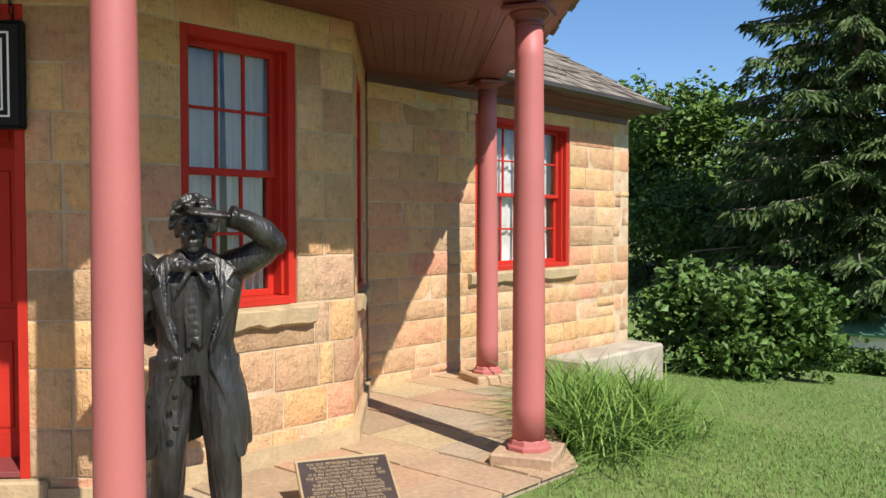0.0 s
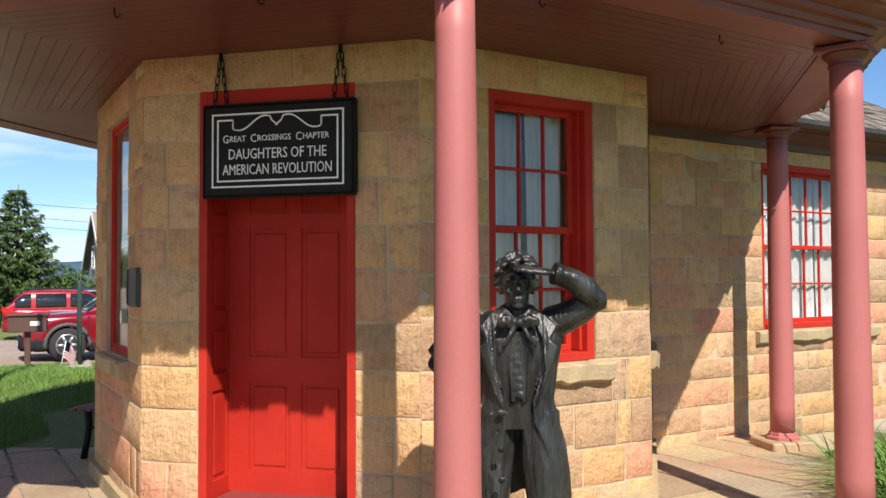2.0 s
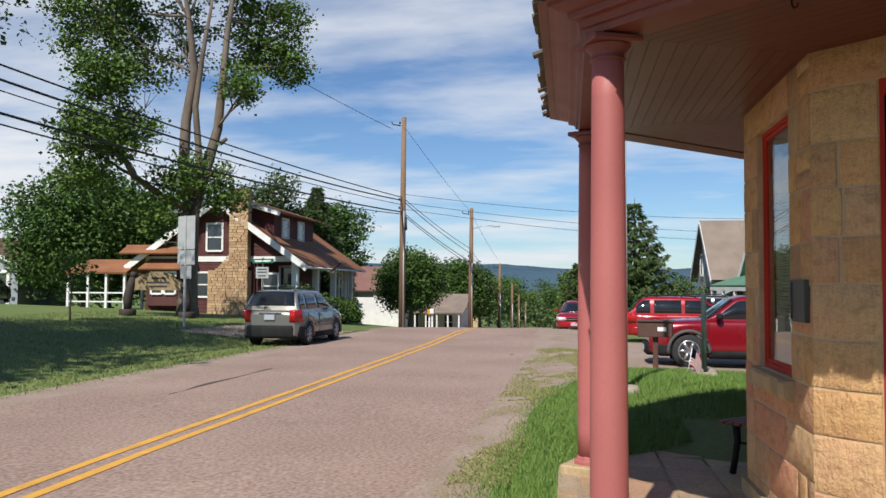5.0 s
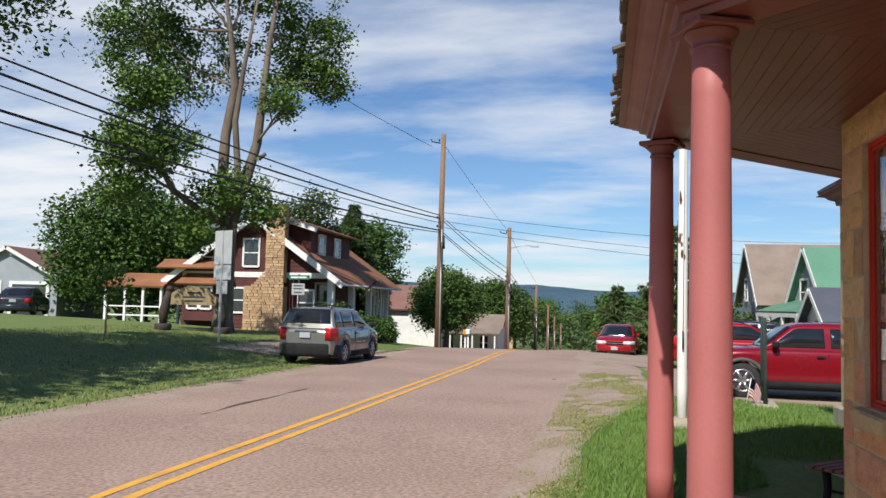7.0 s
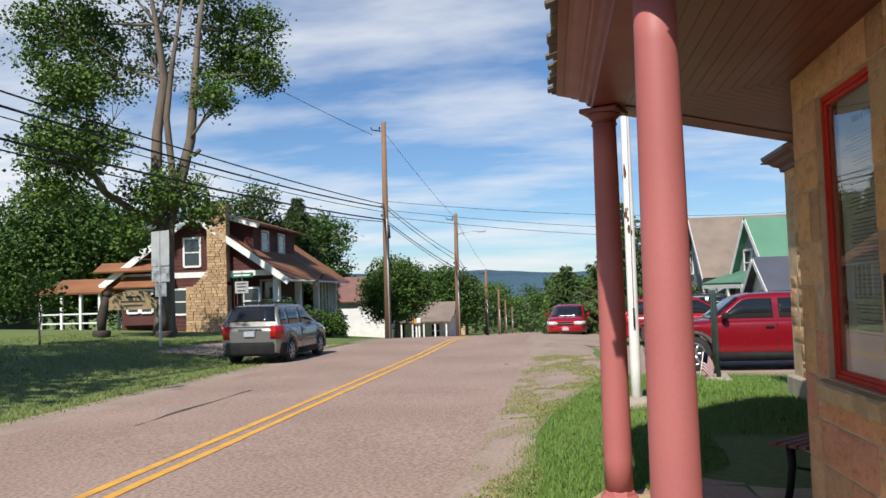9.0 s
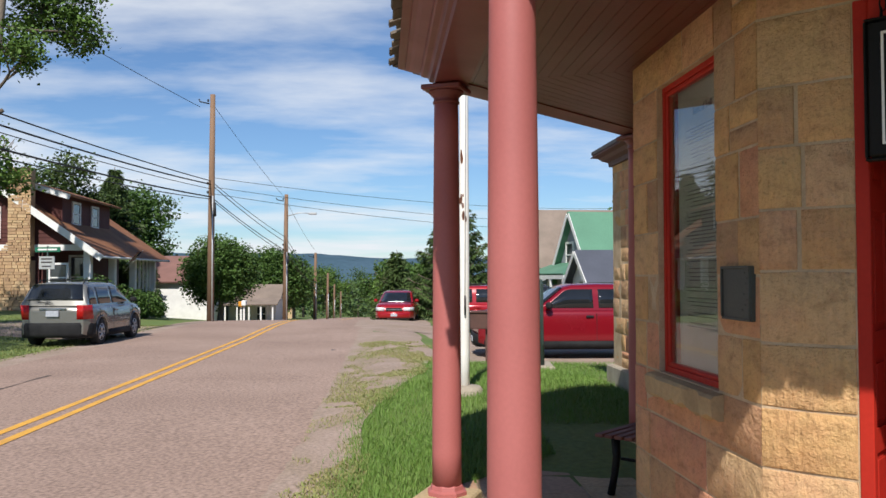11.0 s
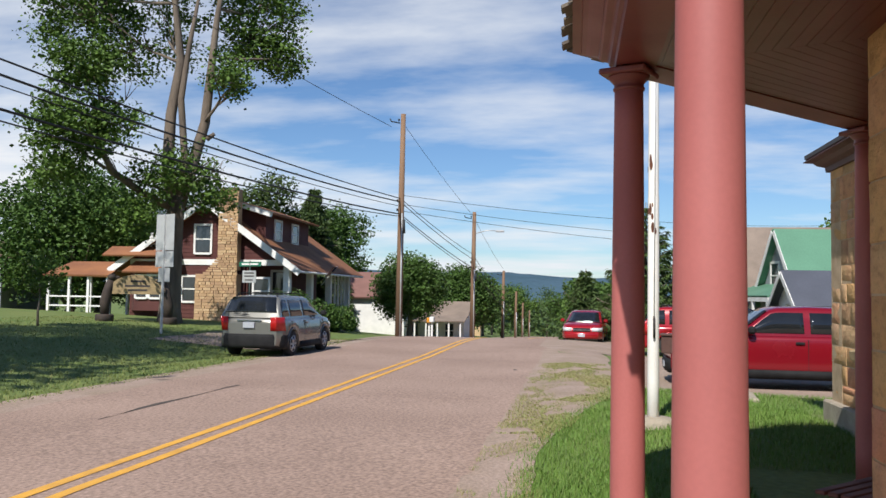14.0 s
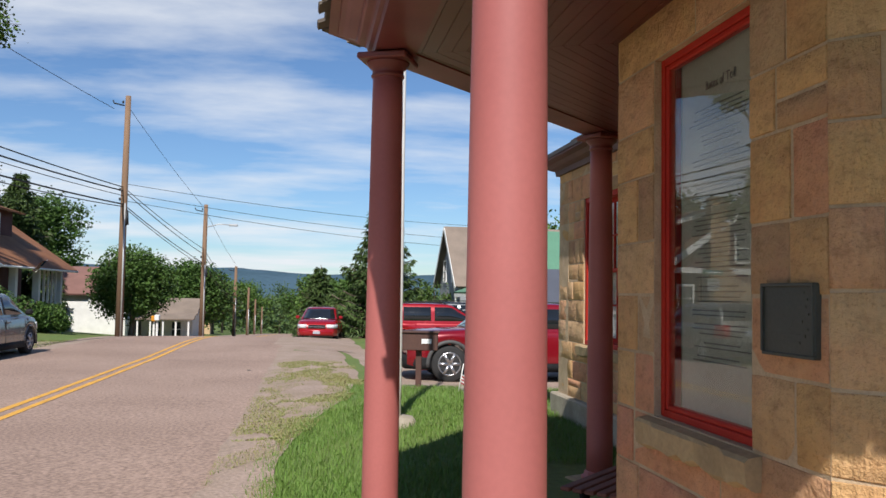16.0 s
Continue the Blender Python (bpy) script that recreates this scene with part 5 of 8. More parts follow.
day_lilies(-3.60, 5.60, 1, 1250)
day_lilies(-3.42, 5.05, 2, 480)
day_lilies(-4.15, 6.45, 3, 950)


def ellip(bm, c, r, rot=(0, 0, 0), seg=14, lump=0.0, seed=0):
    m = Matrix.Translation(c) @ Euler([radians(a) for a in rot]).to_matrix().to_4x4() @ Matrix.Diagonal((*r, 1))
    res = bmesh.ops.create_icosphere(bm, subdivisions=3, radius=1, matrix=Matrix.Identity(4))
    for v in res["verts"]:
        if lump:
            v.co *= 1 + lump * noise.noise(v.co * 3.1 + Vector((seed, 0, 0)))
        v.co = m @ v.co
    for f in {f for v in res["verts"] for f in v.link_faces}:
        f.smooth = True


def loft(bm, rows, seg=22, folds=0.0, freq=5, seed=0, gap=None):
    """A draped body from (x, y, z, rx, ry) rings, with folds."""
    rings = []
    for x, y, z, rx, ry in rows:
        rg = []
        for i in range(seg):
            a = 2 * math.pi * i / seg
            k = 1 + folds * noise.noise((math.cos(a) * freq * 0.5 + seed, math.sin(a) * freq * 0.5, z * 2.2))
            rg.append(bm.verts.new((x + rx * k * math.cos(a), y + ry * k * math.sin(a), z)))
        rings.append(rg)
    for a, b in zip(rings, rings[1:]):
        for i in range(seg):
            bm.faces.new((a[i], a[(i + 1) % seg], b[(i + 1) % seg], b[i])).smooth = True
    bm.faces.new(rings[0]), bm.faces.new(rings[-1])


def bronze_figure(m):
    """A life-size figure in frock coat and bow tie, shading its eyes with one raised arm: one mesh."""
    bm = bmesh.new()
    for sx, sy in ((-1, 0.02), (1, -0.04)):
        x = sx * 0.115
        loft(bm, [(x * 1.28, sy - 0.01, 0.03, 0.058, 0.085), (x * 1.25, sy, 0.12, 0.062, 0.075), (x * 1.18, sy, 0.30, 0.078, 0.085), (x * 1.08, sy - 0.015, 0.48, 0.082, 0.09), (x, sy, 0.68, 0.098, 0.105), (x * 0.85, 0, 0.92, 0.105, 0.12)], 16, 0.22, 6, sx * 3)
        ellip(bm, (x * 1.32, sy - 0.10, 0.035), (0.058, 0.15, 0.05), (0, 0, -sx * 8))
    loft(bm, [(0, 0, 0.84, 0.145, 0.105), (0, 0, 0.98, 0.140, 0.112), (0, -0.005, 1.12, 0.165, 0.128), (0, 0, 1.26, 0.205, 0.13), (0, 0.01, 1.36, 0.19, 0.105), (0, 0.01, 1.405, 0.10, 0.085), (0, 0.0, 1.43, 0.062, 0.065)], 24, 0.07, 6, 2)
    # coat: an open shell from shoulders to hem
    rows, seg = [], 30
    for z, rx, ry, open_deg in ((0.50, 0.255, 0.20, 50), (0.62, 0.245, 0.19, 43), (0.76, 0.220, 0.175, 34), (0.88, 0.190, 0.158, 22), (0.98, 0.175, 0.150, 22), (1.12, 0.190, 0.148, 38), (1.26, 0.218, 0.145, 34), (1.35, 0.210, 0.122, 28), (1.40, 0.13, 0.10, 30)):
        rg = []
        for i in range(seg + 1):
            a = radians(-90 + open_deg + (360 - 2 * open_deg) * i / seg)
            k = 1 + 0.10 * noise.noise((math.cos(a) * 3.4, math.sin(a) * 3.4, z * 2.0)) * (1.6 if z < 0.9 else 0.8)
            hem = -0.05 * abs(math.sin(a * 2.3)) if z < 0.55 else 0
            rg.append(Vector((rx * k * math.cos(a), ry * k * math.sin(a) + 0.005, z + hem)))
        rows.append(rg)
    out = [[bm.verts.new(p) for p in r] for r in rows]
    inn = [[bm.verts.new((p.x * 0.93, p.y * 0.93, p.z)) for p in r] for r in rows]
    for g, flip in ((out, 1), (inn, -1)):
        for a, b in zip(g, g[1:]):
            for i in range(seg):
                bm.faces.new((a[i], a[i + 1], b[i + 1], b[i])[::flip]).smooth = True
    for i in range(seg):
        bm.faces.new((out[0][i], inn[0][i], inn[0][i + 1], out[0][i + 1]))
    for j in range(len(out) - 1):
        for i in (0, seg):
            bm.faces.new((out[j][i], out[j + 1][i], inn[j + 1][i], inn[j][i]))
    # lapels, ruffle, bow tie, buttons
    def slab(pts, t):
        lo, hi = [bm.verts.new(q) for q in pts], [bm.verts.new((q[0], q[1] - t, q[2])) for q in pts]
        bm.faces.new(lo[::-1]), bm.faces.new(hi)
        for i in range(len(pts)):
            j = (i + 1) % len(pts)
            bm.faces.new((lo[i], lo[j], hi[j], hi[i]))

    for sx in (-1, 1):
        slab([(sx * q[0], q[1], q[2]) for q in ((0.062, -0.085, 1.385), (0.115, -0.128, 1.27), (0.118, -0.125, 1.12), (0.080, -0.125, 0.95), (0.110, -0.130, 1.02), (0.168, -0.118, 1.17), (0.185, -0.110, 1.235), (0.145, -0.122, 1.265), (0.182, -0.085, 1.325), (0.120, -0.065, 1.395))], 0.020)
        ellip(bm, (sx * 0.052, -0.150, 1.352), (0.048, 0.022, 0.030), (0, sx * 12, 0), lump=0.35, seed=sx)
        tube([(sx * 0.015, -0.150, 1.335), (sx * 0.045, -0.155, 1.285), (sx * 0.078, -0.155, 1.235)], [0.012, 0.014, 0.007], 6, bm)
        tube([(sx * 0.075, -0.03, 1.415), (sx * 0.055, -0.085, 1.395), (sx * 0.012, -0.125, 1.355)], [0.016, 0.02, 0.012], 6, bm)
        slab([(sx * q[0], q[1], q[2]) for q in ((0.012, -0.120, 1.31), (0.034, -0.116, 1.31), (0.040, -0.122, 1.12), (0.034, -0.112, 0.97), (0.014, -0.116, 0.97))], 0.016)
    ellip(bm, (0, -0.150, 1.348), (0.020, 0.020, 0.024))
    for i in range(9):
        ellip(bm, (0.006 * (-1) ** i, -0.130, 1.295 - i * 0.036), (0.024, 0.006, 0.016), (0, 18 * (-1) ** i, 0), lump=0.3, seed=i)
    for z in (0.93, 0.76, 0.62):
        ellip(bm, (-0.085, -0.160, z), (0.018, 0.008, 0.018))
    # head: skull, jaw, cheeks, nose, brow, mouth; tousled hair
    loft(bm, [(0, 0.0, 1.36, 0.066, 0.062), (0, -0.02, 1.42, 0.060, 0.062), (0, -0.04, 1.47, 0.058, 0.062)], 14, 0.05)
    ellip(bm, (0, -0.055, 1.535), (0.076, 0.098, 0.100))
    ellip(bm, (0, -0.095, 1.470), (0.058, 0.058, 0.066)), ellip(bm, (0, -0.138, 1.425), (0.026, 0.020, 0.018))
    for sx in (-1, 1):
        ellip(bm, (sx * 0.038, -0.128, 1.490), (0.021, 0.018, 0.020))
        ellip(bm, (sx * 0.033, -0.142, 1.546), (0.032, 0.016, 0.010), (0, -sx * 8, 0))
        ellip(bm, (sx * 0.031, -0.138, 1.523), (0.015, 0.009, 0.008))
        ellip(bm, (sx * 0.077, -0.045, 1.505), (0.012, 0.020, 0.032))
        ellip(bm, (sx * 0.014, -0.160, 1.488), (0.010, 0.010, 0.009))
    tube([(0, -0.140, 1.542), (0, -0.158, 1.512), (0, -0.174, 1.490)], [0.010, 0.012, 0.014], 8, bm)
    ellip(bm, (0, -0.151, 1.460), (0.026, 0.010, 0.006)), ellip(bm, (0, -0.150, 1.446), (0.022, 0.010, 0.007))
    rnd = random.Random(8)
    for i in range(64):
        a, e = rnd.uniform(-0.12, 3.26), rnd.uniform(-0.45, 1.5)
        q = (0.096 * math.cos(a) * math.cos(e), 0.104 * math.sin(a) * math.cos(e) - 0.05, 1.55 + 0.105 * math.sin(e))
        ellip(bm, q, (0.020, 0.020, 0.036), (rnd.uniform(-50, 50), rnd.uniform(-50, 50), 0), lump=0.4, seed=i)
    for i in range(16):
        ellip(bm, (rnd.uniform(-0.085, 0.085), -0.125 + rnd.uniform(-0.02, 0.03), 1.618 + rnd.uniform(-0.012, 0.022)), (0.030, 0.020, 0.015), (0, rnd.uniform(-40, 40), 30), lump=0.4, seed=i + 60)
    # raised arm with cuff and flat hand; the other arm bent behind the hip
    tube([(0.165, 0.0, 1.335), (0.235, -0.03, 1.365), (0.31, -0.06, 1.41), (0.365, -0.09, 1.455)], [0.083, 0.076, 0.068, 0.056], 14, bm)
    tube([(0.37, -0.095, 1.45), (0.315, -0.13, 1.505), (0.24, -0.165, 1.55), (0.17, -0.185, 1.575)], [0.056, 0.062, 0.054, 0.048], 14, bm)
    ellip(bm, (0.365, -0.095, 1.452), (0.060, 0.058, 0.058), lump=0.2)
    tube([(0.185, -0.182, 1.571), (0.160, -0.188, 1.578)], [0.054, 0.054], 14, bm)
    ellip(bm, (0.105, -0.198, 1.586), (0.070, 0.042, 0.018), (12, 6, 8))
    for i in range(4):
        tube([(0.065, -0.228 + i * 0.020, 1.583 + i * 0.006), (0.015, -0.225 + i * 0.020, 1.592 + i * 0.006), (-0.030 + 0.012 * abs(i - 1.5), -0.218 + i * 0.020, 1.590 + i * 0.006)], [0.012, 0.011, 0.008], 7, bm)
    tube([(-0.17, 0.0, 1.335), (-0.29, 0.045, 1.265), (-0.385, 0.06, 1.16)], [0.085, 0.078, 0.066], 14, bm)
    ellip(bm, (-0.25, 0.06, 1.19), (0.12, 0.09, 0.15), (0, 20, 0), lump=0.25)
    tube([(-0.385, 0.06, 1.16), (-0.31, 0.13, 1.07), (-0.19, 0.17, 0.99)], [0.066, 0.062, 0.052], 14, bm)
    ellip(bm, (-0.15, 0.18, 0.96), (0.05, 0.04, 0.045), lump=0.3)
    box(bm, (-0.30, -0.28, 0.0), (0.30, 0.24, 0.035), 0.01)
    for v in bm.verts:
        if v.co.z > 0.05 and (v.co.z < 1.40 or v.co.x > 0.18):
            v.co += Vector((noise.noise(v.co * 19), noise.noise(v.co * 19 + Vector((7, 0, 0))), 0)) * 0.004 + Vector((noise.noise(Vector((v.co.x * 30, v.co.y * 30, v.co.z * 6))), noise.noise(Vector((v.co.y * 30, v.co.x * 30, v.co.z * 6 + 5))), 0)) * 0.009
    ob = part("bronze_statue", bm, M_BRONZE, smooth=True)
    rm = ob.modifiers.new("cast", "REMESH")
    rm.mode, rm.voxel_size, rm.use_smooth_shade = "VOXEL", 0.0058, True
    sm = ob.modifiers.new("soften", "SMOOTH")
    sm.factor, sm.iterations = 0.5, 2
    ob.matrix_world = m
    return tagged(ob, "dark bronze statue in a frock coat, one arm shading its eyes", "statue")


bronze_figure(pose(-3.56, 2.05, 0.0, 0, 0, 57))


def floor_plaque(m):
    """A bronze tablet tilted up on a small stand."""
    ob = empty("plaque", m, "brown bronze tablet with raised gold lettering, tilted on the paving", "plaque")
    tilt = pose(0, 0, 0.03, -58)
    M_PLQ = mat("brown_tablet", (0.060, 0.042, 0.038), (0.085, 0.058, 0.05), 0.4, metal=0.3, scale=6, fine=120, bump=0.2)
    M_GOLD = mat("worn_gold", (0.62, 0.46, 0.26), (0.50, 0.36, 0.20), 0.4, metal=0.5, scale=10, fine=80, bump=0.1)
    a = part("tablet", blk((-0.29, -0.005, 0.0), (0.29, 0.02, 0.385), 0.004), M_PLQ, ob)
    a.matrix_basis = tilt
    rim = bmesh.new()
    for lo, hi in (((-0.30, -0.012, -0.010), (0.30, 0.022, 0.006)), ((-0.30, -0.012, 0.379), (0.30, 0.022, 0.395)), ((-0.30, -0.012, 0.006), (-0.284, 0.022, 0.379)), ((0.284, -0.012, 0.006), (0.30, 0.022, 0.379))):
        box(rim, lo, hi, 0.003)
    part("rim", rim, M_GOLD, ob, "bright bronze rim").matrix_basis = tilt
    rows = ["THE OLD PETERSBURG TOLL HOUSE IS", "THE ONLY HAND-CUT NATIVE STONE", "TOLL HOUSE IN PENNSYLVANIA", "IT IS AN AUTHENTIC REFLECTION OF", "THE STRUCTURE AS IT EXISTED IN 1835", "WHEN TOLL COLLECTION BEGAN", "THE INTERIOR WITH ITS ORIGINAL", "FLOORING AND PERIOD FURNISHINGS", "CONVEY A SENSE OF WHAT DOMESTIC", "LIFE WAS LIKE FOR THE TOLL COLLECTOR", "AND HIS FAMILY, WHOSE ANNUAL", "SALARY WAS ABOUT $200.00 PLUS", "FREE LIVING QUARTERS"]
    for i, r in enumerate(rows):
        words("lettering", r, 0.026, M_GOLD, ob, tilt @ Matrix.Translation((0, -0.0065, 0.350 - i * 0.0262)), 0.0012, width=min(0.53, 0.0145 * len(r)))
    part("stand", blk((-0.2, 0.02, -0.0), (0.2, 0.17, 0.05), 0.006), M_CONC, ob)
    return ob


floor_plaque(pose(-3.33, 2.84, 0.0, 0, 0, 62) @ Matrix.Diagonal((0.88, 0.95, 0.95, 1)))


def bench(m):
    """A slatted garden bench on cast legs."""
    ob = empty("bench", m, "low slatted brown wooden bench on black iron legs", "bench")
    M_SLAT = mat("brown_slat", (0.20, 0.075, 0.050), (0.14, 0.05, 0.036), 0.6, scale=4, fine=40, bump=0.2)
    for i in range(6):
        y = -0.20 + i * 0.078
        part("slat", blk((-0.62, y, 0.43), (0.62, y + 0.062, 0.455), 0.006), M_SLAT, ob)
    for x in (-0.48, 0.48):
        bm = bmesh.new()
        for sy in (-1, 1):
            tube([(x, 0.03 + sy * 0.14, 0.42), (x, 0.03 + sy * 0.13, 0.28), (x, 0.03 + sy * 0.15, 0.14), (x, 0.03 + sy * 0.18, 0.0)], [0.034, 0.030, 0.027, 0.030], 7, bm)
        tube([(x, -0.20, 0.42), (x, 0.27, 0.42)], 0.016, 6, bm)
        tube([(x, -0.06, 0.27), (x, 0.12, 0.27)], 0.012, 6, bm)
        part("leg", bm, M_BLACK, ob, "black cast-iron leg")
    return ob


bench(pose(-8.42, 1.19, 0.0, 0, 0, -45))


def flagpole(x, y):
    z = height(x, y)
    ob = empty("flagpole", pose(x, y, z), "white-painted steel flagpole with rust patches in a concrete base", "flagpole")
    M_RUSTY = mat("chipped_white", (0.80, 0.78, 0.72), (0.74, 0.71, 0.64), 0.5, scale=3, fine=30, bump=0.1)
    M_RUST = mat("rust", (0.16, 0.055, 0.025), (0.09, 0.035, 0.02), 0.9, scale=20, fine=80, bump=0.6)
    part("pole", lathe([(0.066, -0.1), (0.065, 0.5), (0.062, 2.55), (0.059, 2.56), (0.055, 5.0), (0.040, 8.2), (0.02, 8.3)], 16), M_RUSTY, ob)
    part("ball", lathe([(0.01, 8.28), (0.055, 8.32), (0.07, 8.37), (0.055, 8.43), (0.01, 8.46)], 12), M_GOLDBALL, ob, "gilt finial ball")
    part("base", lathe([(0.24, -0.1), (0.24, 0.05), (0.20, 0.10), (0.07, 0.11)], 14), M_CONC, ob, "grey concrete footing")
    rnd = random.Random(2)
    for zz, n in ((2.32, 12), (2.98, 7)):
        bm = bmesh.new()
        for i in range(n):
            a, h = rnd.uniform(0, 6.28), zz + rnd.uniform(-0.16, 0.16)
            w, t = rnd.uniform(0.25, 0.7), rnd.uniform(0.02, 0.07)
            vs = [[bm.verts.new((0.0645 * math.cos(a + w * (u - 0.5) * (1 - 0.5 * abs(k - 1))), 0.0645 * math.sin(a + w * (u - 0.5) * (1 - 0.5 * abs(k - 1))), h + t * (k - 1))) for u in (0, 0.5, 1)] for k in range(3)]
            for p, q in zip(vs, vs[1:]):
                for j in range(2):
                    bm.faces.new((p[j], p[j + 1], q[j + 1], q[j]))
        tagged(part("rust_patch", bm, M_RUST, ob, "flaking rust"), "flaking rust", kind="stuff")
    part("halyard", tube([(0.075, 0, 8.2), (0.085, 0.01, 4), (0.08, 0, 1.2)], 0.005, 5), M_LETTER, ob)
    part("cleat", tube([(0.06, 0, 1.1), (0.09, 0, 1.1), (0.09, 0, 1.22), (0.09, 0, 0.98)], 0.012, 6), M_GUTTER, ob)
    return ob


M_GOLDBALL = mat("gilt", (0.55, 0.38, 0.10), (0.45, 0.3, 0.08), 0.3, metal=1.0)
flagpole(-12.5, 0.10)
M_FLAGRED = mat("flag_red", (0.45, 0.03, 0.03), (0.38, 0.025, 0.025), 0.8)
M_FLAGBLUE = mat("flag_blue", (0.03, 0.05, 0.16), (0.025, 0.04, 0.12), 0.8)
M_GREENPOST = mat("dark_green_paint", (0.018, 0.035, 0.028), (0.028, 0.05, 0.04), 0.5, scale=4, fine=40)


def striped_flag(m, w, h, label, pole_len, group="", sag=0.1, name="small_flag"):
    """A striped flag on a stick: the cloth's stripes, canton and stick as parts."""
    ob = empty(name, m, label, "flag", group)
    part("stick", tube([(0, 0, 0), (0, 0, pole_len)], 0.008 if h < 0.6 else 0.014, 6), M_LETTER, ob)

    def cloth(u0, u1, v0, v1, nm, material, off=0.0):
        bm = bmesh.new()
        n = 8
        rows = []
        for i in range(n + 1):
            u = u0 + (u1 - u0) * i / n
            y = 0.05 * w * math.sin(u * 7) + off
            d = -sag * h * u * u * 2
            rows.append((bm.verts.new((u * w, y, pole_len - h * (1 - v0) + d)), bm.verts.new((u * w, y, pole_len - h * (1 - v1) + d))))
        for a, b in zip(rows, rows[1:]):
            bm.faces.new((a[0], b[0], b[1], a[1])).smooth = True
        bmesh.ops.solidify(bm, geom=bm.faces[:], thickness=0.003)
        part(nm, bm, material, ob)

    for i in range(13):
        cloth(0, 1, i / 13, (i + 1) / 13, "stripe", M_FLAGRED if i % 2 == 0 else M_WHITE)
    for o in (-0.005, 0.005):
        cloth(0, 0.42, 6 / 13, 1, "canton", M_FLAGBLUE, o)
    return ob


def marker_post(x, y):
    """A green steel sign seen edge-on: two posts, a narrow board, a stone foot."""
    ob = empty("sign_post", pose(x, y, height(x, y), 0, 0, 174), "dark green metal roadside sign on two posts, seen edge-on", "sign")
    for sx, lean in ((-0.28, 0.02), (0.28, -0.02)):
        part("post", tube([(sx, 0, -0.1), (sx + lean, 0.01, 0.8), (sx + lean * 2, 0.015, 1.48)], [0.036, 0.033, 0.03], 8), M_GREENPOST, ob)
    part("board", blk((-0.30, -0.02, 0.40), (0.30, 0.02, 1.42), 0.006), M_GREENPOST, ob)
    part("foot", blk((-0.45, -0.2, -0.08), (0.45, 0.22, 0.07), 0.03), M_CONC, ob, "rough stone footing")
    return ob


marker_post(-16.1, 1.75)
striped_flag(pose(-15.85, 1.42, height(-15.85, 1.42), 0, 10, 84), 0.20, 0.30, "little striped flag drooping on a stick by the green post", 0.46, "little flags", 0.35)


def letter_box(x, y):
    ob = empty("mailbox", pose(x, y, height(x, y), 0, 0, 80), "brown wooden mailbox on a square post", "mailbox")
    M_BROWNBOX = mat("brown_box", (0.10, 0.045, 0.032), (0.07, 0.032, 0.024), 0.6, scale=5, fine=40)
    part("post", blk((-0.05, -0.05, -0.1), (0.05, 0.05, 0.66), 0.006), M_BROWNBOX, ob)
    part("box", blk((-0.33, -0.16, 0.66), (0.33, 0.16, 0.96), 0.01), M_BROWNBOX, ob)
    part("lid", blk((-0.36, -0.19, 0.96), (0.36, 0.19, 0.99), 0.006), M_BROWNBOX, ob)
    part("label", blk((0.05, -0.166, 0.78), (0.22, -0.161, 0.86)), M_LETTER, ob, "white name label")
    return ob


letter_box(-17.7, 1.06)

# ---- vehicles ----
M_TYRE = mat("tyre_rubber", (0.018, 0.018, 0.018), (0.03, 0.029, 0.028), 0.85, scale=8, fine=60)
M_RIM = mat("alloy_rim", (0.55, 0.55, 0.56), (0.42, 0.42, 0.43), 0.3, metal=0.9, scale=8)
M_PLASTIC = mat("black_plastic", (0.014, 0.014, 0.015), (0.022, 0.022, 0.022), 0.7, scale=6, spec=0.15)
M_LAMP = mat("lamp_glass", (0.75, 0.76, 0.76), (0.6, 0.6, 0.6), 0.12, scale=9)
M_TAIL = mat("tail_lamp", (0.45, 0.015, 0.012), (0.36, 0.01, 0.01), 0.15, scale=9)
M_AMBER = mat("amber_lamp", (0.75, 0.32, 0.04), (0.6, 0.25, 0.03), 0.2)
M_PLATE_BG = mat("licence_plate", (0.42, 0.44, 0.46), (0.34, 0.36, 0.40), 0.5, scale=20)
M_CHROME = mat("chrome", (0.7, 0.7, 0.7), (0.6, 0.6, 0.6), 0.15, metal=1.0)


def paint(name, c, metal=0.2):
    return mat(name, c, tuple(k * 0.92 for k in c), 0.25, metal=metal, scale=1.2, fine=80, bump=0.0, coat=0.6, fine_amount=0.04)


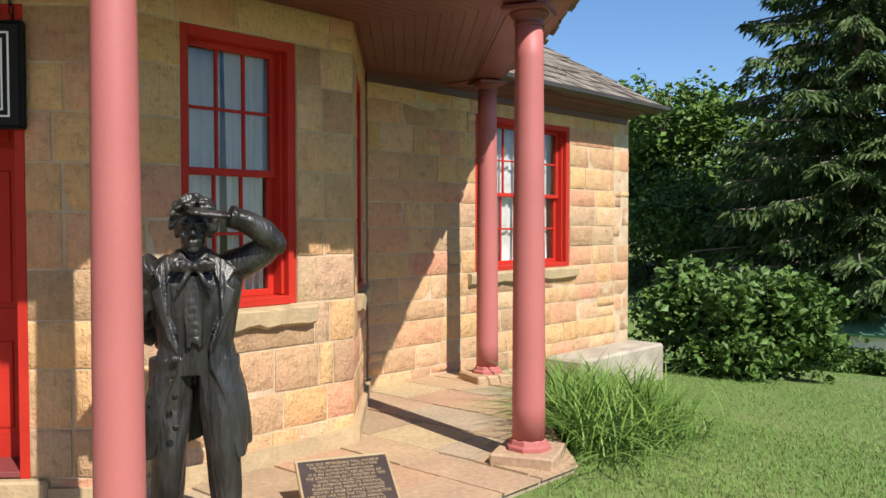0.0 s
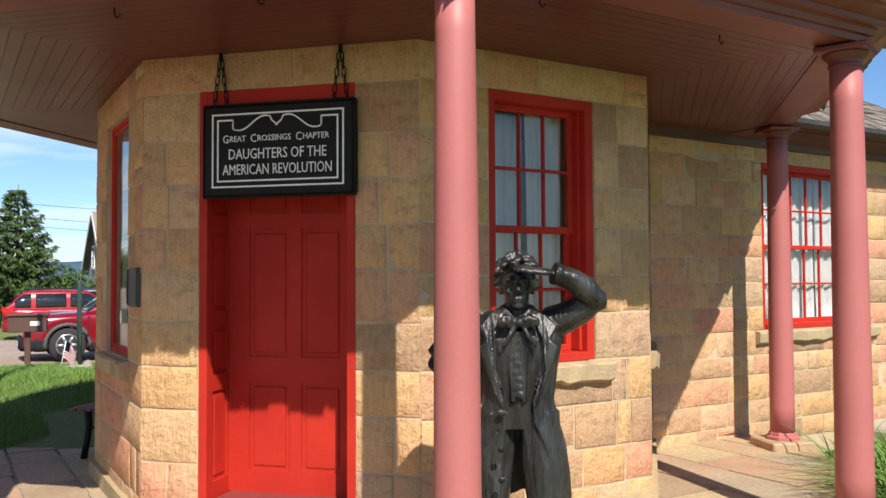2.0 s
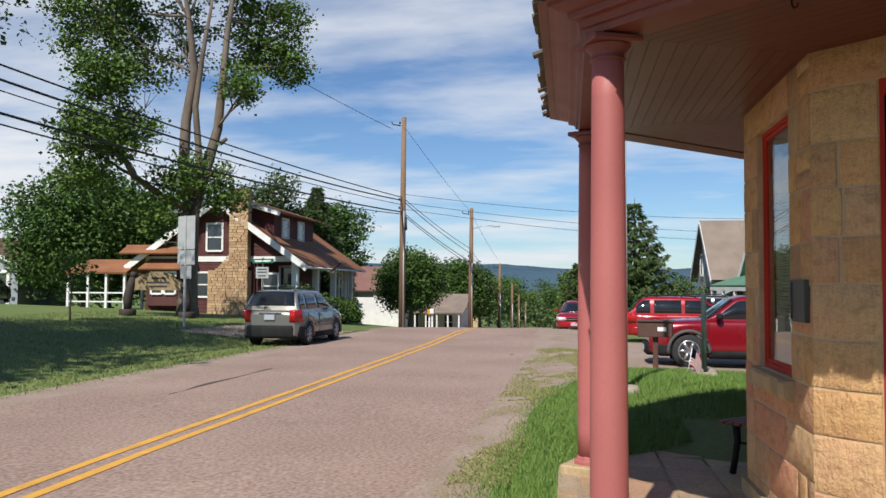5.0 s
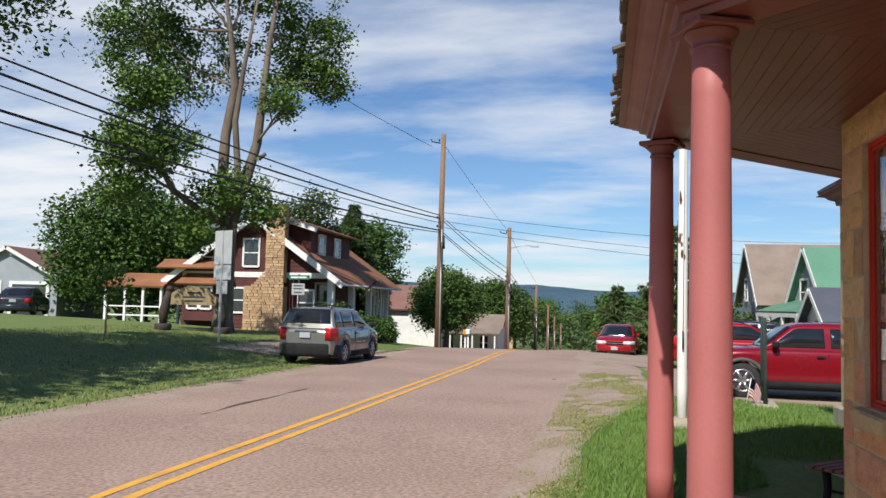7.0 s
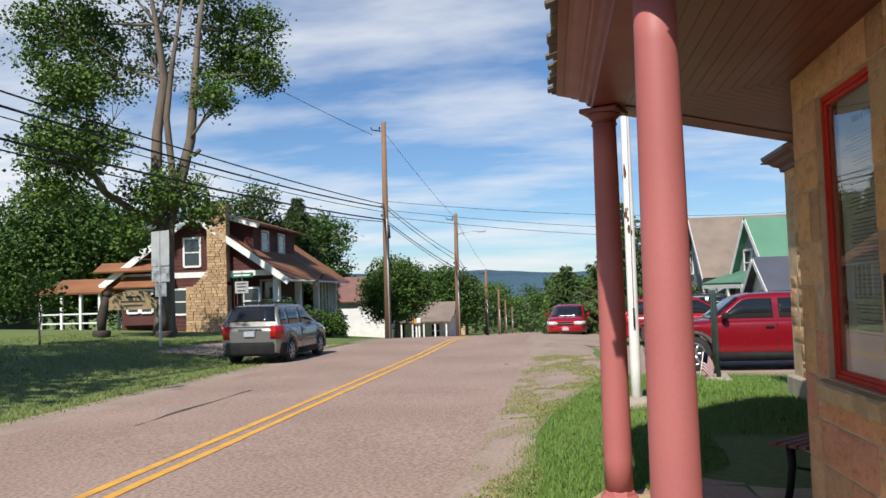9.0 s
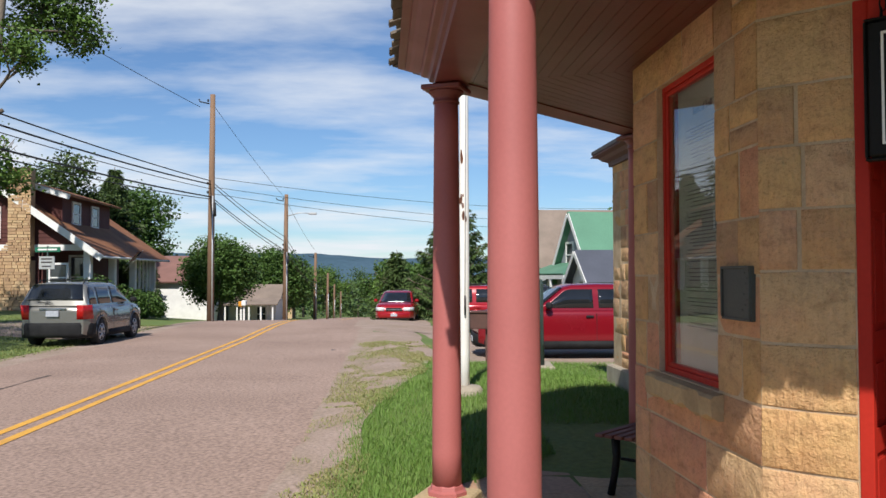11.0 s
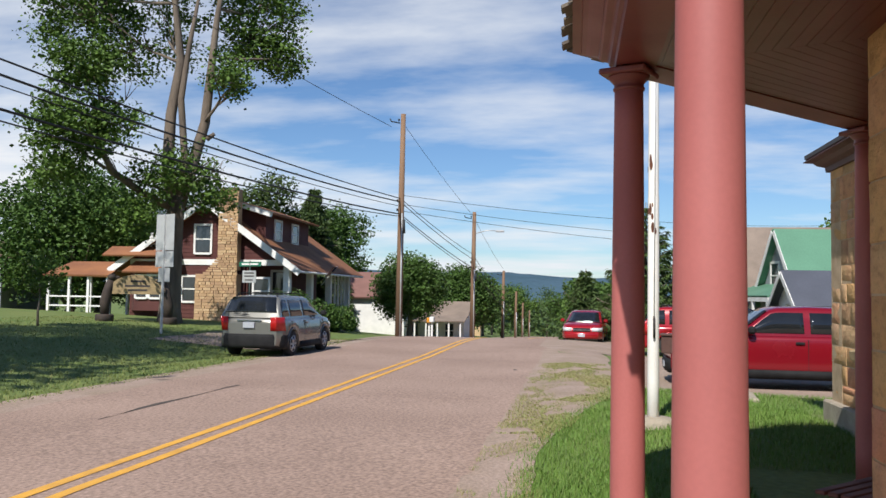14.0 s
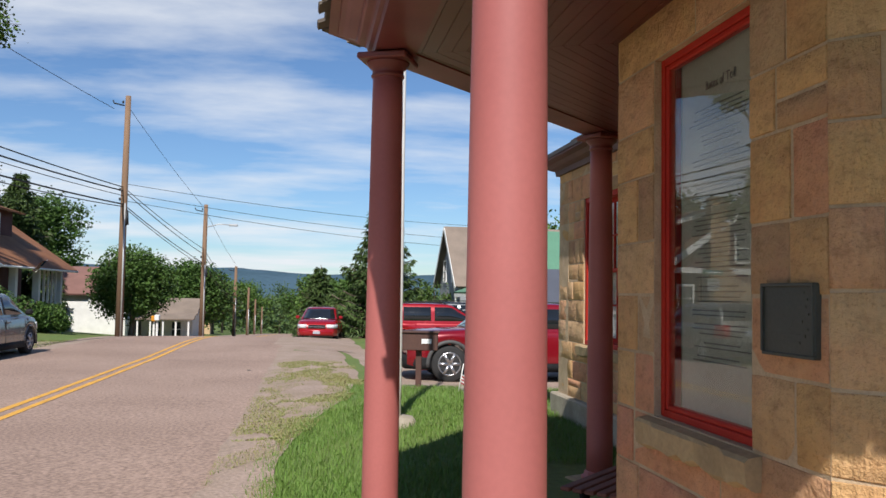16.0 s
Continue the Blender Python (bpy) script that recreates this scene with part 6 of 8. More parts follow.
def car(m, label, kind, colour, length, width, roof, belt, wheel_r, hood, cabin, cladding=False, bed=None, flare=None):
    """A road vehicle; local x runs forward. hood: hood's height; cabin: (rear foot, rear top, front top, front foot) along x."""
    ob = empty(kind, m, label, "car" if kind != "pickup_truck" else "truck")
    L, W = length / 2, width / 2
    c0, c1, c2, c3 = cabin
    clear = wheel_r * 0.66
    axles = (-L + length * 0.205, L - length * (0.195 if bed is None else 0.165))
    arch_r = wheel_r * 1.16
    tops = [(-L, belt - 0.16), (-L + 0.04, belt - 0.05), (-L + 0.12, belt), (c3, belt - 0.01), (c3 + (L - c3) * 0.3, hood + 0.01), (L - 0.34, hood - 0.05), (L - 0.12, hood - 0.13), (L - 0.03, hood - 0.24), (L, hood - 0.36)]
    if bed is not None:
        tops[-4:] = [(L - 0.34, hood - 0.02), (L - 0.08, hood - 0.05), (L - 0.02, hood - 0.15), (L, hood - 0.32)]
    top_z = lambda x: float(np.interp(x, [p[0] for p in tops], [p[1] for p in tops]))
    half_w = lambda x: W * (1 - 0.17 * max(0.0, (abs(x) - (L - 0.55)) / 0.55) ** 2.2)

    def low_z(x):
        z = clear + 0.10 * max(0.0, (abs(x) - (L - 0.25)) / 0.25)
        for xc in axles:
            if abs(x - xc) < arch_r:
                z = max(z, wheel_r + math.sqrt(arch_r ** 2 - (x - xc) ** 2))
        return z

    xs = sorted({round(-L + length * i / 110, 4) for i in range(111)} | {round(xc + q * arch_r * 1.0, 4) for xc in axles for q in (-1.001, -0.999, -0.97, 0.97, 0.999, 1.001)})
    bm, rings = bmesh.new(), []
    for x in xs:
        w, lo, hi = half_w(x), low_z(x), top_z(x)
        h = hi - lo
        pts = [(0.5 * w, lo), (0.93 * w, lo), (0.985 * w, lo + 0.03), (w, lo + h * 0.30), (0.998 * w, lo + h * 0.58), (0.972 * w, hi - min(0.10, h * 0.25)), (0.935 * w, hi - 0.03), (0.85 * w, hi), (0.45 * w, hi + 0.022)]
        pts = pts + [(-p, q) for p, q in reversed(pts)]
        rings.append([bm.verts.new((x, p, q)) for p, q in pts])
    n = len(rings[0])
    for p, q in zip(rings, rings[1:]):
        for i in range(n):
            bm.faces.new((p[i], p[(i + 1) % n], q[(i + 1) % n], q[i])).smooth = i != n - 1
    bm.faces.new(rings[0]), bm.faces.new(rings[-1][::-1])
    body = part("body", bm, colour, ob)
    part("underbody", blk((axles[0] + arch_r, -W * 0.82, clear - 0.05), (axles[1] - arch_r, W * 0.82, clear + 0.03), 0.02), M_PLASTIC, ob)
    # greenhouse
    wb, wt = W * 0.93, W * 0.74
    line = [(c0, belt), (c0 + (c1 - c0) * 0.7, belt + (roof - belt) * 0.74), (c1, roof - 0.05), (c1 + 0.22, roof - 0.012), ((c1 + c2) / 2, roof), (c2 - 0.18, roof - 0.022), (c2, roof - 0.065), (c3, belt - 0.02)]
    roof_z = lambda x: max(belt + 0.004, float(np.interp(x, [p[0] for p in line], [p[1] for p in line])))
    wide = lambda z: wb + (wt - wb) * max(0.0, (z - belt) / (roof - belt))
    bm, rings = bmesh.new(), []
    for i in range(49):
        x = c0 + (c3 - c0) * i / 48
        z = roof_z(x)
        k = min(1.0, (z - belt) / 0.2)
        pts = [(wb, belt - 0.03), (wide(belt + (z - belt) * 0.5), belt + (z - belt) * 0.5), (wide(z - 0.07 * k), z - 0.07 * k), (wide(z) - 0.025 * k, z - 0.03 * k), (wide(z) - 0.09 * k, z - 0.006 * k), (wide(z) * 0.5, z + 0.012 * k)]
        pts = pts + [(-p, q) for p, q in reversed(pts)]
        rings.append([bm.verts.new((x, p, q)) for p, q in pts])
    n = len(rings[0])
    for p, q in zip(rings, rings[1:]):
        for i in range(n - 1):
            bm.faces.new((p[i], p[i + 1], q[i + 1], q[i])).smooth = True
    part("cabin", bm, colour, ob)

    def skin(nm, rows, material, parent=None, thick=0.010, label=""):
        g = bmesh.new()
        grid = [[g.verts.new(p) for p in r] for r in rows]
        for p, q in zip(grid, grid[1:]):
            for i in range(len(p) - 1):
                g.faces.new((p[i], p[i + 1], q[i + 1], q[i])).smooth = True
        bmesh.ops.recalc_face_normals(g, faces=g.faces)
        bmesh.ops.solidify(g, geom=g.faces[:], thickness=thick)
        return part(nm, g, material, parent or ob, label)

    def end_glass(nm, x0, x1, lo, hi):
        rows = []
        sgn = 1 if x1 > x0 else -1
        for i in range(9):
            x = x0 + (x1 - x0) * (lo + (hi - lo) * i / 8)
            z = roof_z(x)
            e = wide(z) - 0.085
            rows.append([(x + sgn * 0.012, e * k, z + 0.016 + 0.012 * (1 - abs(k))) for k in (-1, -0.5, 0, 0.5, 1)])
        skin(nm, rows, M_CARGLASS)

    end_glass("windshield", c2, c3, 0.06, 0.95)
    end_glass("rear_window", c1, c0, 0.05, 0.80)
    spans = ((0.07, 0.21), (0.25, 0.52), (0.555, 0.97)) if bed is None else ((0.06, 0.42), (0.47, 0.97))
    for side in (-1, 1):
        for u0, u1 in spans:
            rows = []
            for i in range(15):
                x = c0 + (c3 - c0) * (u0 + (u1 - u0) * i / 14)
                z0, z1 = belt + 0.035, min(roof - 0.12, roof_z(x) - 0.085)
                if z1 > z0 + 0.03:
                    rows.append([(x, side * (wide(z) + 0.009), z) for z in (z0, (z0 + z1) / 2, z1)])
            if len(rows) > 2:
                skin("side_window", rows, M_CARGLASS)
        seams = [c0 + (c3 - c0) * u for u in ((spans[1][0] - 0.02, spans[-1][0] - 0.018) if bed is None else (spans[0][0] - 0.02, spans[1][0] - 0.025))] + [c3 - 0.02]
        for x in seams:
            part("door_seam", blk((x - 0.005, side * W * 0.99 - 0.012, clear + 0.14), (x + 0.005, side * W * 0.99 + 0.010, belt - 0.09)), M_PLASTIC, body)
        for x in seams[:-1]:
            part("door_handle", blk((x + 0.07, side * (W + 0.004) - 0.016, belt - 0.185), (x + 0.24, side * (W + 0.004) + 0.016, belt - 0.135), 0.010), M_PLASTIC if flare else colour, body)
        part("mirror", blk((c3 - 0.34, side * (W + 0.09) - 0.10, belt + 0.01), (c3 - 0.20, side * (W + 0.09) + 0.08, belt + 0.16), 0.04), M_PLASTIC if cladding else colour, ob)

        def wrap(x0, x1, inner, z0, z1, nm, material, lean=0.0, out=0.012):
            """A lamp or bumper skin that turns the corner from the end face to the side."""
            end = -L if x0 < 0 else L
            sg = -1 if x0 < 0 else 1
            plan = [(end + sg * out, W * inner), (end + sg * out, half_w(end) * 0.985)] + [(end + (x1 - end) * i / 8, half_w(end + (x1 - end) * i / 8) + out) for i in range(0, 9)]
            skin(nm, [[(px + (lean * q if k > 1 else 0), side * py, z0 + (z1 - z0) * q) for q in (0, 0.5, 1)] for k, (px, py) in enumerate(plan)], material, thick=0.02)

        if bed is None and roof > 1.55:
            wrap(-L, -L + 0.34, 0.66, belt - 0.34, belt + 0.02, "tail_light", M_TAIL, -0.10)
        else:
            wrap(-L, -L + 0.26, 0.62, belt - 0.28, belt - 0.06, "tail_light", M_TAIL)
        wrap(L, L - 0.42, 0.50, hood - 0.33, hood - 0.17, "headlight", M_LAMP, -0.06)
        if cladding:
            skin("sill_cladding", [[(x, side * (half_w(x) + 0.012), clear - 0.01), (x, side * (half_w(x) + 0.012), clear + 0.15)] for x in (axles[0] + arch_r + 0.02, 0, axles[1] - arch_r - 0.02)], M_PLASTIC, thick=0.02)
        for xc in axles:
            arc = [(xc + (arch_r + 0.012) * math.cos(radians(q)), side * (half_w(xc) - 0.004), wheel_r + (arch_r + 0.012) * math.sin(radians(q))) for q in range(-8, 190, 12)]
            part("wheel_arch", tube(arc, 0.045 if flare else 0.022, 6), flare or colour, ob)
    bump = M_PLASTIC if cladding else colour
    for nm, end, hi in (("front_bumper", L, clear + 0.30), ("rear_bumper", -L, clear + (0.40 if cladding else 0.34))):
        sg = 1 if end > 0 else -1
        plan = [(end - sg * 0.50, half_w(end - sg * 0.50) + 0.012), (end - sg * 0.25, half_w(end - sg * 0.25) + 0.014), (end - sg * 0.08, half_w(end) * 1.02), (end + sg * 0.035, half_w(end) * 0.90), (end + sg * 0.06, 0)]
        plan = plan + [(p, -q) for p, q in reversed(plan[:-1])]
        skin(nm, [[(p, q, clear + 0.02), (p + sg * 0.02, q, clear + 0.12), (p + sg * 0.02, q, hi - 0.07), (p - sg * 0.01, q * 0.985, hi)] for p, q in plan], bump, thick=0.03)
    part("grille", blk((L - 0.06, -W * 0.44, hood - 0.36), (L + 0.014, W * 0.44, hood - 0.19), 0.02), M_PLASTIC, ob)
    part("grille_bar", blk((L - 0.02, -W * 0.44, hood - 0.29), (L + 0.024, W * 0.44, hood - 0.26), 0.006), M_CHROME, ob)
    part("licence_plate", blk((-L - 0.05, -0.16, belt - 0.27), (-L - 0.012, 0.16, belt - 0.12), 0.004), M_PLATE_BG, ob, "pale blue-white licence plate")
    part("licence_plate", blk((L + 0.07, -0.15, clear + 0.10), (L + 0.092, 0.15, clear + 0.22), 0.003), M_PLATE_BG, ob, "pale blue-white licence plate")
    if bed is None and roof > 1.55:
        for side in (-1, 1):
            yy = side * (wt - 0.10)
            part("roof_rail", tube([(c1 + 0.10, yy, roof - 0.03), (c1 + 0.22, yy, roof + 0.05), (c2 - 0.35, yy, roof + 0.05), (c2 - 0.22, yy, roof - 0.03)], 0.018, 6), M_PLASTIC, ob)
        for x in (c1 + 0.5, c2 - 0.7):
            part("roof_bar", tube([(x, -wt + 0.10, roof + 0.055), (x, wt - 0.10, roof + 0.055)], 0.016, 6), M_PLASTIC, ob)
        part("tailgate_handle", blk((-L - 0.02, -0.34, belt - 0.105), (-L + 0.02, 0.34, belt - 0.060), 0.008), M_CHROME if cladding else colour, ob)
        part("rear_wiper", tube([(c0 - 0.03, 0.0, belt + 0.07), (c0 - 0.01, 0.36, belt + 0.10)], 0.010, 5), M_PLASTIC, ob)
    if bed is not None:
        part("bed_floor", blk((-L + 0.12, -W * 0.8, belt - 0.02), (c0 - 0.05, W * 0.8, belt + 0.028)), M_PLASTIC, ob)
        for side in (-1, 1):
            part("bed_rail", blk((-L + 0.04, side * W * 0.88 - 0.05, belt - 0.03), (c0, side * W * 0.88 + 0.05, belt + 0.05), 0.015), colour, ob)
    for x in axles:
        for side in (-1, 1):
            wh = part("wheel", lathe([(wheel_r * 0.5, -0.10), (wheel_r * 0.62, 0.06), (wheel_r * 0.3, 0.07)], 16), M_PLASTIC, ob)
            wh.matrix_basis = Matrix.Translation((x, side * (half_w(x) - 0.12), wheel_r)) @ pose(0, 0, 0, -90 * side)
            part("tyre", lathe([(wheel_r * 0.62, -0.11), (wheel_r * 0.90, -0.115), (wheel_r * 0.985, -0.09), (wheel_r, -0.03), (wheel_r, 0.03), (wheel_r * 0.985, 0.09), (wheel_r * 0.90, 0.118), (wheel_r * 0.62, 0.11)], 28), M_TYRE, wh)
            rim = bmesh.new()
            lathe([(wheel_r * 0.64, 0.07), (wheel_r * 0.64, 0.114), (wheel_r * 0.57, 0.114), (wheel_r * 0.55, 0.07)], 24, rim)
            for k in range(6):
                a = k * math.pi / 3
                tube([(wheel_r * 0.08 * math.cos(a), wheel_r * 0.08 * math.sin(a), 0.095), (wheel_r * 0.60 * math.cos(a), wheel_r * 0.60 * math.sin(a), 0.100)], [wheel_r * 0.12, wheel_r * 0.085], 6, rim)
            lathe([(wheel_r * 0.20, 0.08), (wheel_r * 0.16, 0.125)], 12, rim)
            part("rim", rim, M_RIM, wh)
    return ob


P_SILVER, P_RED, P_RED2, P_DARK = paint("silver_paint", (0.25, 0.243, 0.218), 0.5), paint("cherry_red_paint", (0.23, 0.004, 0.012), 0.2), paint("scarlet_paint", (0.34, 0.006, 0.010), 0.2), paint("charcoal_paint", (0.03, 0.035, 0.042), 0.4)
gz = lambda x, y: height(x, y) + 0.02
M_FLARE = mat("grey_plastic", (0.09, 0.088, 0.085), (0.07, 0.068, 0.066), 0.65, scale=6, spec=0.3)
car(pose(-26.2, -9.2, gz(-26.2, -9.2) - 0.015, 0, 0, 178), "silver compact sport utility car parked on the verge", "car", P_SILVER, 4.35, 1.82, 1.66, 1.06, 0.350, 1.02, (-2.14, -1.80, 0.30, 1.14), cladding=True)
car(pose(-21.2, 3.86, gz(-21.2, 2.6), 0, 0, -91), "cherry red crew-cab pickup truck on the gravel drive", "pickup_truck", P_RED, 5.3, 1.78, 1.66, 1.10, 0.385, 1.06, (-1.05, -0.85, 0.72, 1.38), cladding=True, bed=1, flare=M_FLARE)
car(pose(-32.6, 3.9, gz(-32.6, 3.9), 0, 0, 86), "dark red sport utility car behind the pickup", "car", P_RED2, 4.75, 1.86, 1.66, 1.04, 0.36, 1.02, (-2.3, -1.8, 0.3, 1.25))
car(pose(-38.5, 6.0, gz(-38.5, 6.0), 0, 0, 80), "charcoal sport utility car in the far drive", "car", P_DARK, 4.7, 1.86, 1.75, 1.06, 0.36, 1.04, (-2.25, -1.8, 0.3, 1.2))
car(pose(-43.0, -0.15, gz(-43, 0) - 0.03, 0, 0, -6), "scarlet sedan parked facing up the road", "car", P_RED2, 4.55, 1.78, 1.46, 0.93, 0.33, 0.90, (-1.85, -1.0, 0.35, 1.30))
car(pose(-49.5, 0.35, gz(-49.5, 0), 0, 0, -2), "charcoal sport utility car parked behind the sedan", "car", P_DARK, 4.7, 1.86, 1.75, 1.06, 0.36, 1.04, (-2.25, -1.8, 0.3, 1.2))
car(pose(-41.0, -31.5, height(-41, -31.5), 0, 0, 205), "dark grey sedan by the garage", "car", P_DARK, 4.7, 1.82, 1.46, 0.94, 0.33, 0.92, (-1.9, -1.1, 0.35, 1.3))
car(pose(-46.5, 3.6, gz(-46.5, 3.6), 0, 0, 60), "scarlet hatchback in the drive beyond", "car", P_RED2, 4.2, 1.75, 1.5, 0.95, 0.32, 0.93, (-2.0, -1.5, 0.40, 1.2))
strip("driveway", -30.5, -17.3, -1.5, 7.5, 0.016, M_SHOULDER, "pale gravel drive beside the lawn", "driveway", 0.25, 0.6, 41)
strip("driveway", -50, -29.6, -1.7, 1.2, 0.022, M_SHOULDER, "pale gravel parking strip along the road", "driveway", 0.2, 0.8, 43)
strip("driveway", -33, -26.5, -13.5, -8.4, 0.014, M_SHOULDER, "gravel side lane by the brown house", "driveway", 0.3, 0.8, 44)

# ---- houses ----
M_SIDING = mat("brown_siding", (0.105, 0.033, 0.028), (0.080, 0.026, 0.023), 0.85, scale=1.5, fine=30, bump=0.2)
M_RUSTROOF = mat("rusty_brown_roof", (0.30, 0.125, 0.050), (0.21, 0.085, 0.040), 0.85, scale=0.9, fine=20, bump=0.3)
M_TAN = mat("tan_chimney_stone", (0.52, 0.345, 0.185), (0.41, 0.26, 0.14), 0.9, scale=3, fine=20, bump=0.4, palette=[(0.55, 0.36, 0.19), (0.42, 0.27, 0.15), (0.60, 0.43, 0.25), (0.36, 0.22, 0.13)], island=True)
M_GREYSIDE = mat("grey_siding", (0.33, 0.35, 0.37), (0.28, 0.30, 0.32), 0.8, scale=1.5, fine=30)
M_GREYROOF = mat("taupe_roof", (0.26, 0.20, 0.155), (0.20, 0.155, 0.12), 0.9, scale=1, fine=25, bump=0.3)
M_GREENROOF = mat("green_metal_roof", (0.12, 0.27, 0.17), (0.10, 0.23, 0.145), 0.55, scale=0.6, fine=20, metal=0.1)
M_SLATEROOF = mat("slate_metal_roof", (0.10, 0.105, 0.125), (0.08, 0.085, 0.10), 0.45, scale=0.6, fine=20)
M_WINDOWDARK = mat("house_window_glass", (0.03, 0.035, 0.04), (0.045, 0.05, 0.055), 0.08, scale=1.0, fine=8, bump=0.0, spec=0.8)
M_REDROOF = mat("brick_red_roof", (0.23, 0.118, 0.095), (0.18, 0.092, 0.075), 0.9, scale=1, fine=25)
M_WOOD = mat("pole_wood", (0.24, 0.145, 0.085), (0.17, 0.10, 0.06), 0.9, scale=1.5, fine=30, bump=0.5, stretch=(1, 1, 0.15))
M_WIRE = mat("wire", (0.012, 0.012, 0.013), (0.02, 0.02, 0.02), 0.6)
M_SIGNBACK = mat("bare_aluminium", (0.62, 0.62, 0.60), (0.54, 0.54, 0.53), 0.45, metal=0.5, scale=3)


def house_window(parent, m, w, h, name="window", double=True, trim=0.10):
    """Local: x along the wall, y into it, z up from the sill."""
    wn = part(name, blk((-w / 2 + 0.03, -0.02, 0.03), (w / 2 - 0.03, 0.03, h - 0.03)), M_WINDOWDARK, parent)
    wn.matrix_basis = m
    fr = bmesh.new()
    box(fr, (-w / 2 - trim, -0.05, -trim * 0.6), (-w / 2, 0.03, h + trim)), box(fr, (w / 2, -0.05, -trim * 0.6), (w / 2 + trim, 0.03, h + trim))
    box(fr, (-w / 2, -0.05, h), (w / 2, 0.03, h + trim)), box(fr, (-w / 2 - trim * 0.3, -0.07, -trim), (w / 2 + trim * 0.3, 0.03, 0))
    if double:
        box(fr, (-w / 2, -0.04, h / 2 - 0.03), (w / 2, 0.0, h / 2 + 0.03))
    part("frame", fr, M_WHITE, wn, "white painted frame")
    return wn


EAST = lambda x, y, z: Matrix.Translation((x, y, z)) @ pose(0, 0, 0, 0, 0, 90)
NORTH = lambda x, y, z: Matrix.Translation((x, y, z)) @ pose(0, 0, 0, 0, 0, 180)


def slope(name, parent, pts, thick, material, label=""):
    """A roof plane with thickness from four corner points."""
    bm = bmesh.new()
    p = [Vector(q) for q in pts]
    n = (p[1] - p[0]).cross(p[-1] - p[0]).normalized()
    if n.z < 0:
        n = -n
    a, b = [bm.verts.new(q) for q in p], [bm.verts.new(q + n * thick) for q in p]
    bm.faces.new(a[::-1]), bm.faces.new(b)
    for i in range(len(p)):
        j = (i + 1) % len(p)
        bm.faces.new((a[i], a[j], b[j], b[i]))
    return part(name, bm, material, parent, label)


def gable_wall(bm, x0, x1, pts):
    """A wall slab in the y-z plane from x0 to x1 with a shaped outline."""
    a, b = [bm.verts.new((x0, y, z)) for y, z in pts], [bm.verts.new((x1, y, z)) for y, z in pts]
    bm.faces.new(a), bm.faces.new(b[::-1])
    n = len(pts)
    for i in range(n):
        bm.faces.new((a[i], a[(i + 1) % n], b[(i + 1) % n], b[i]))


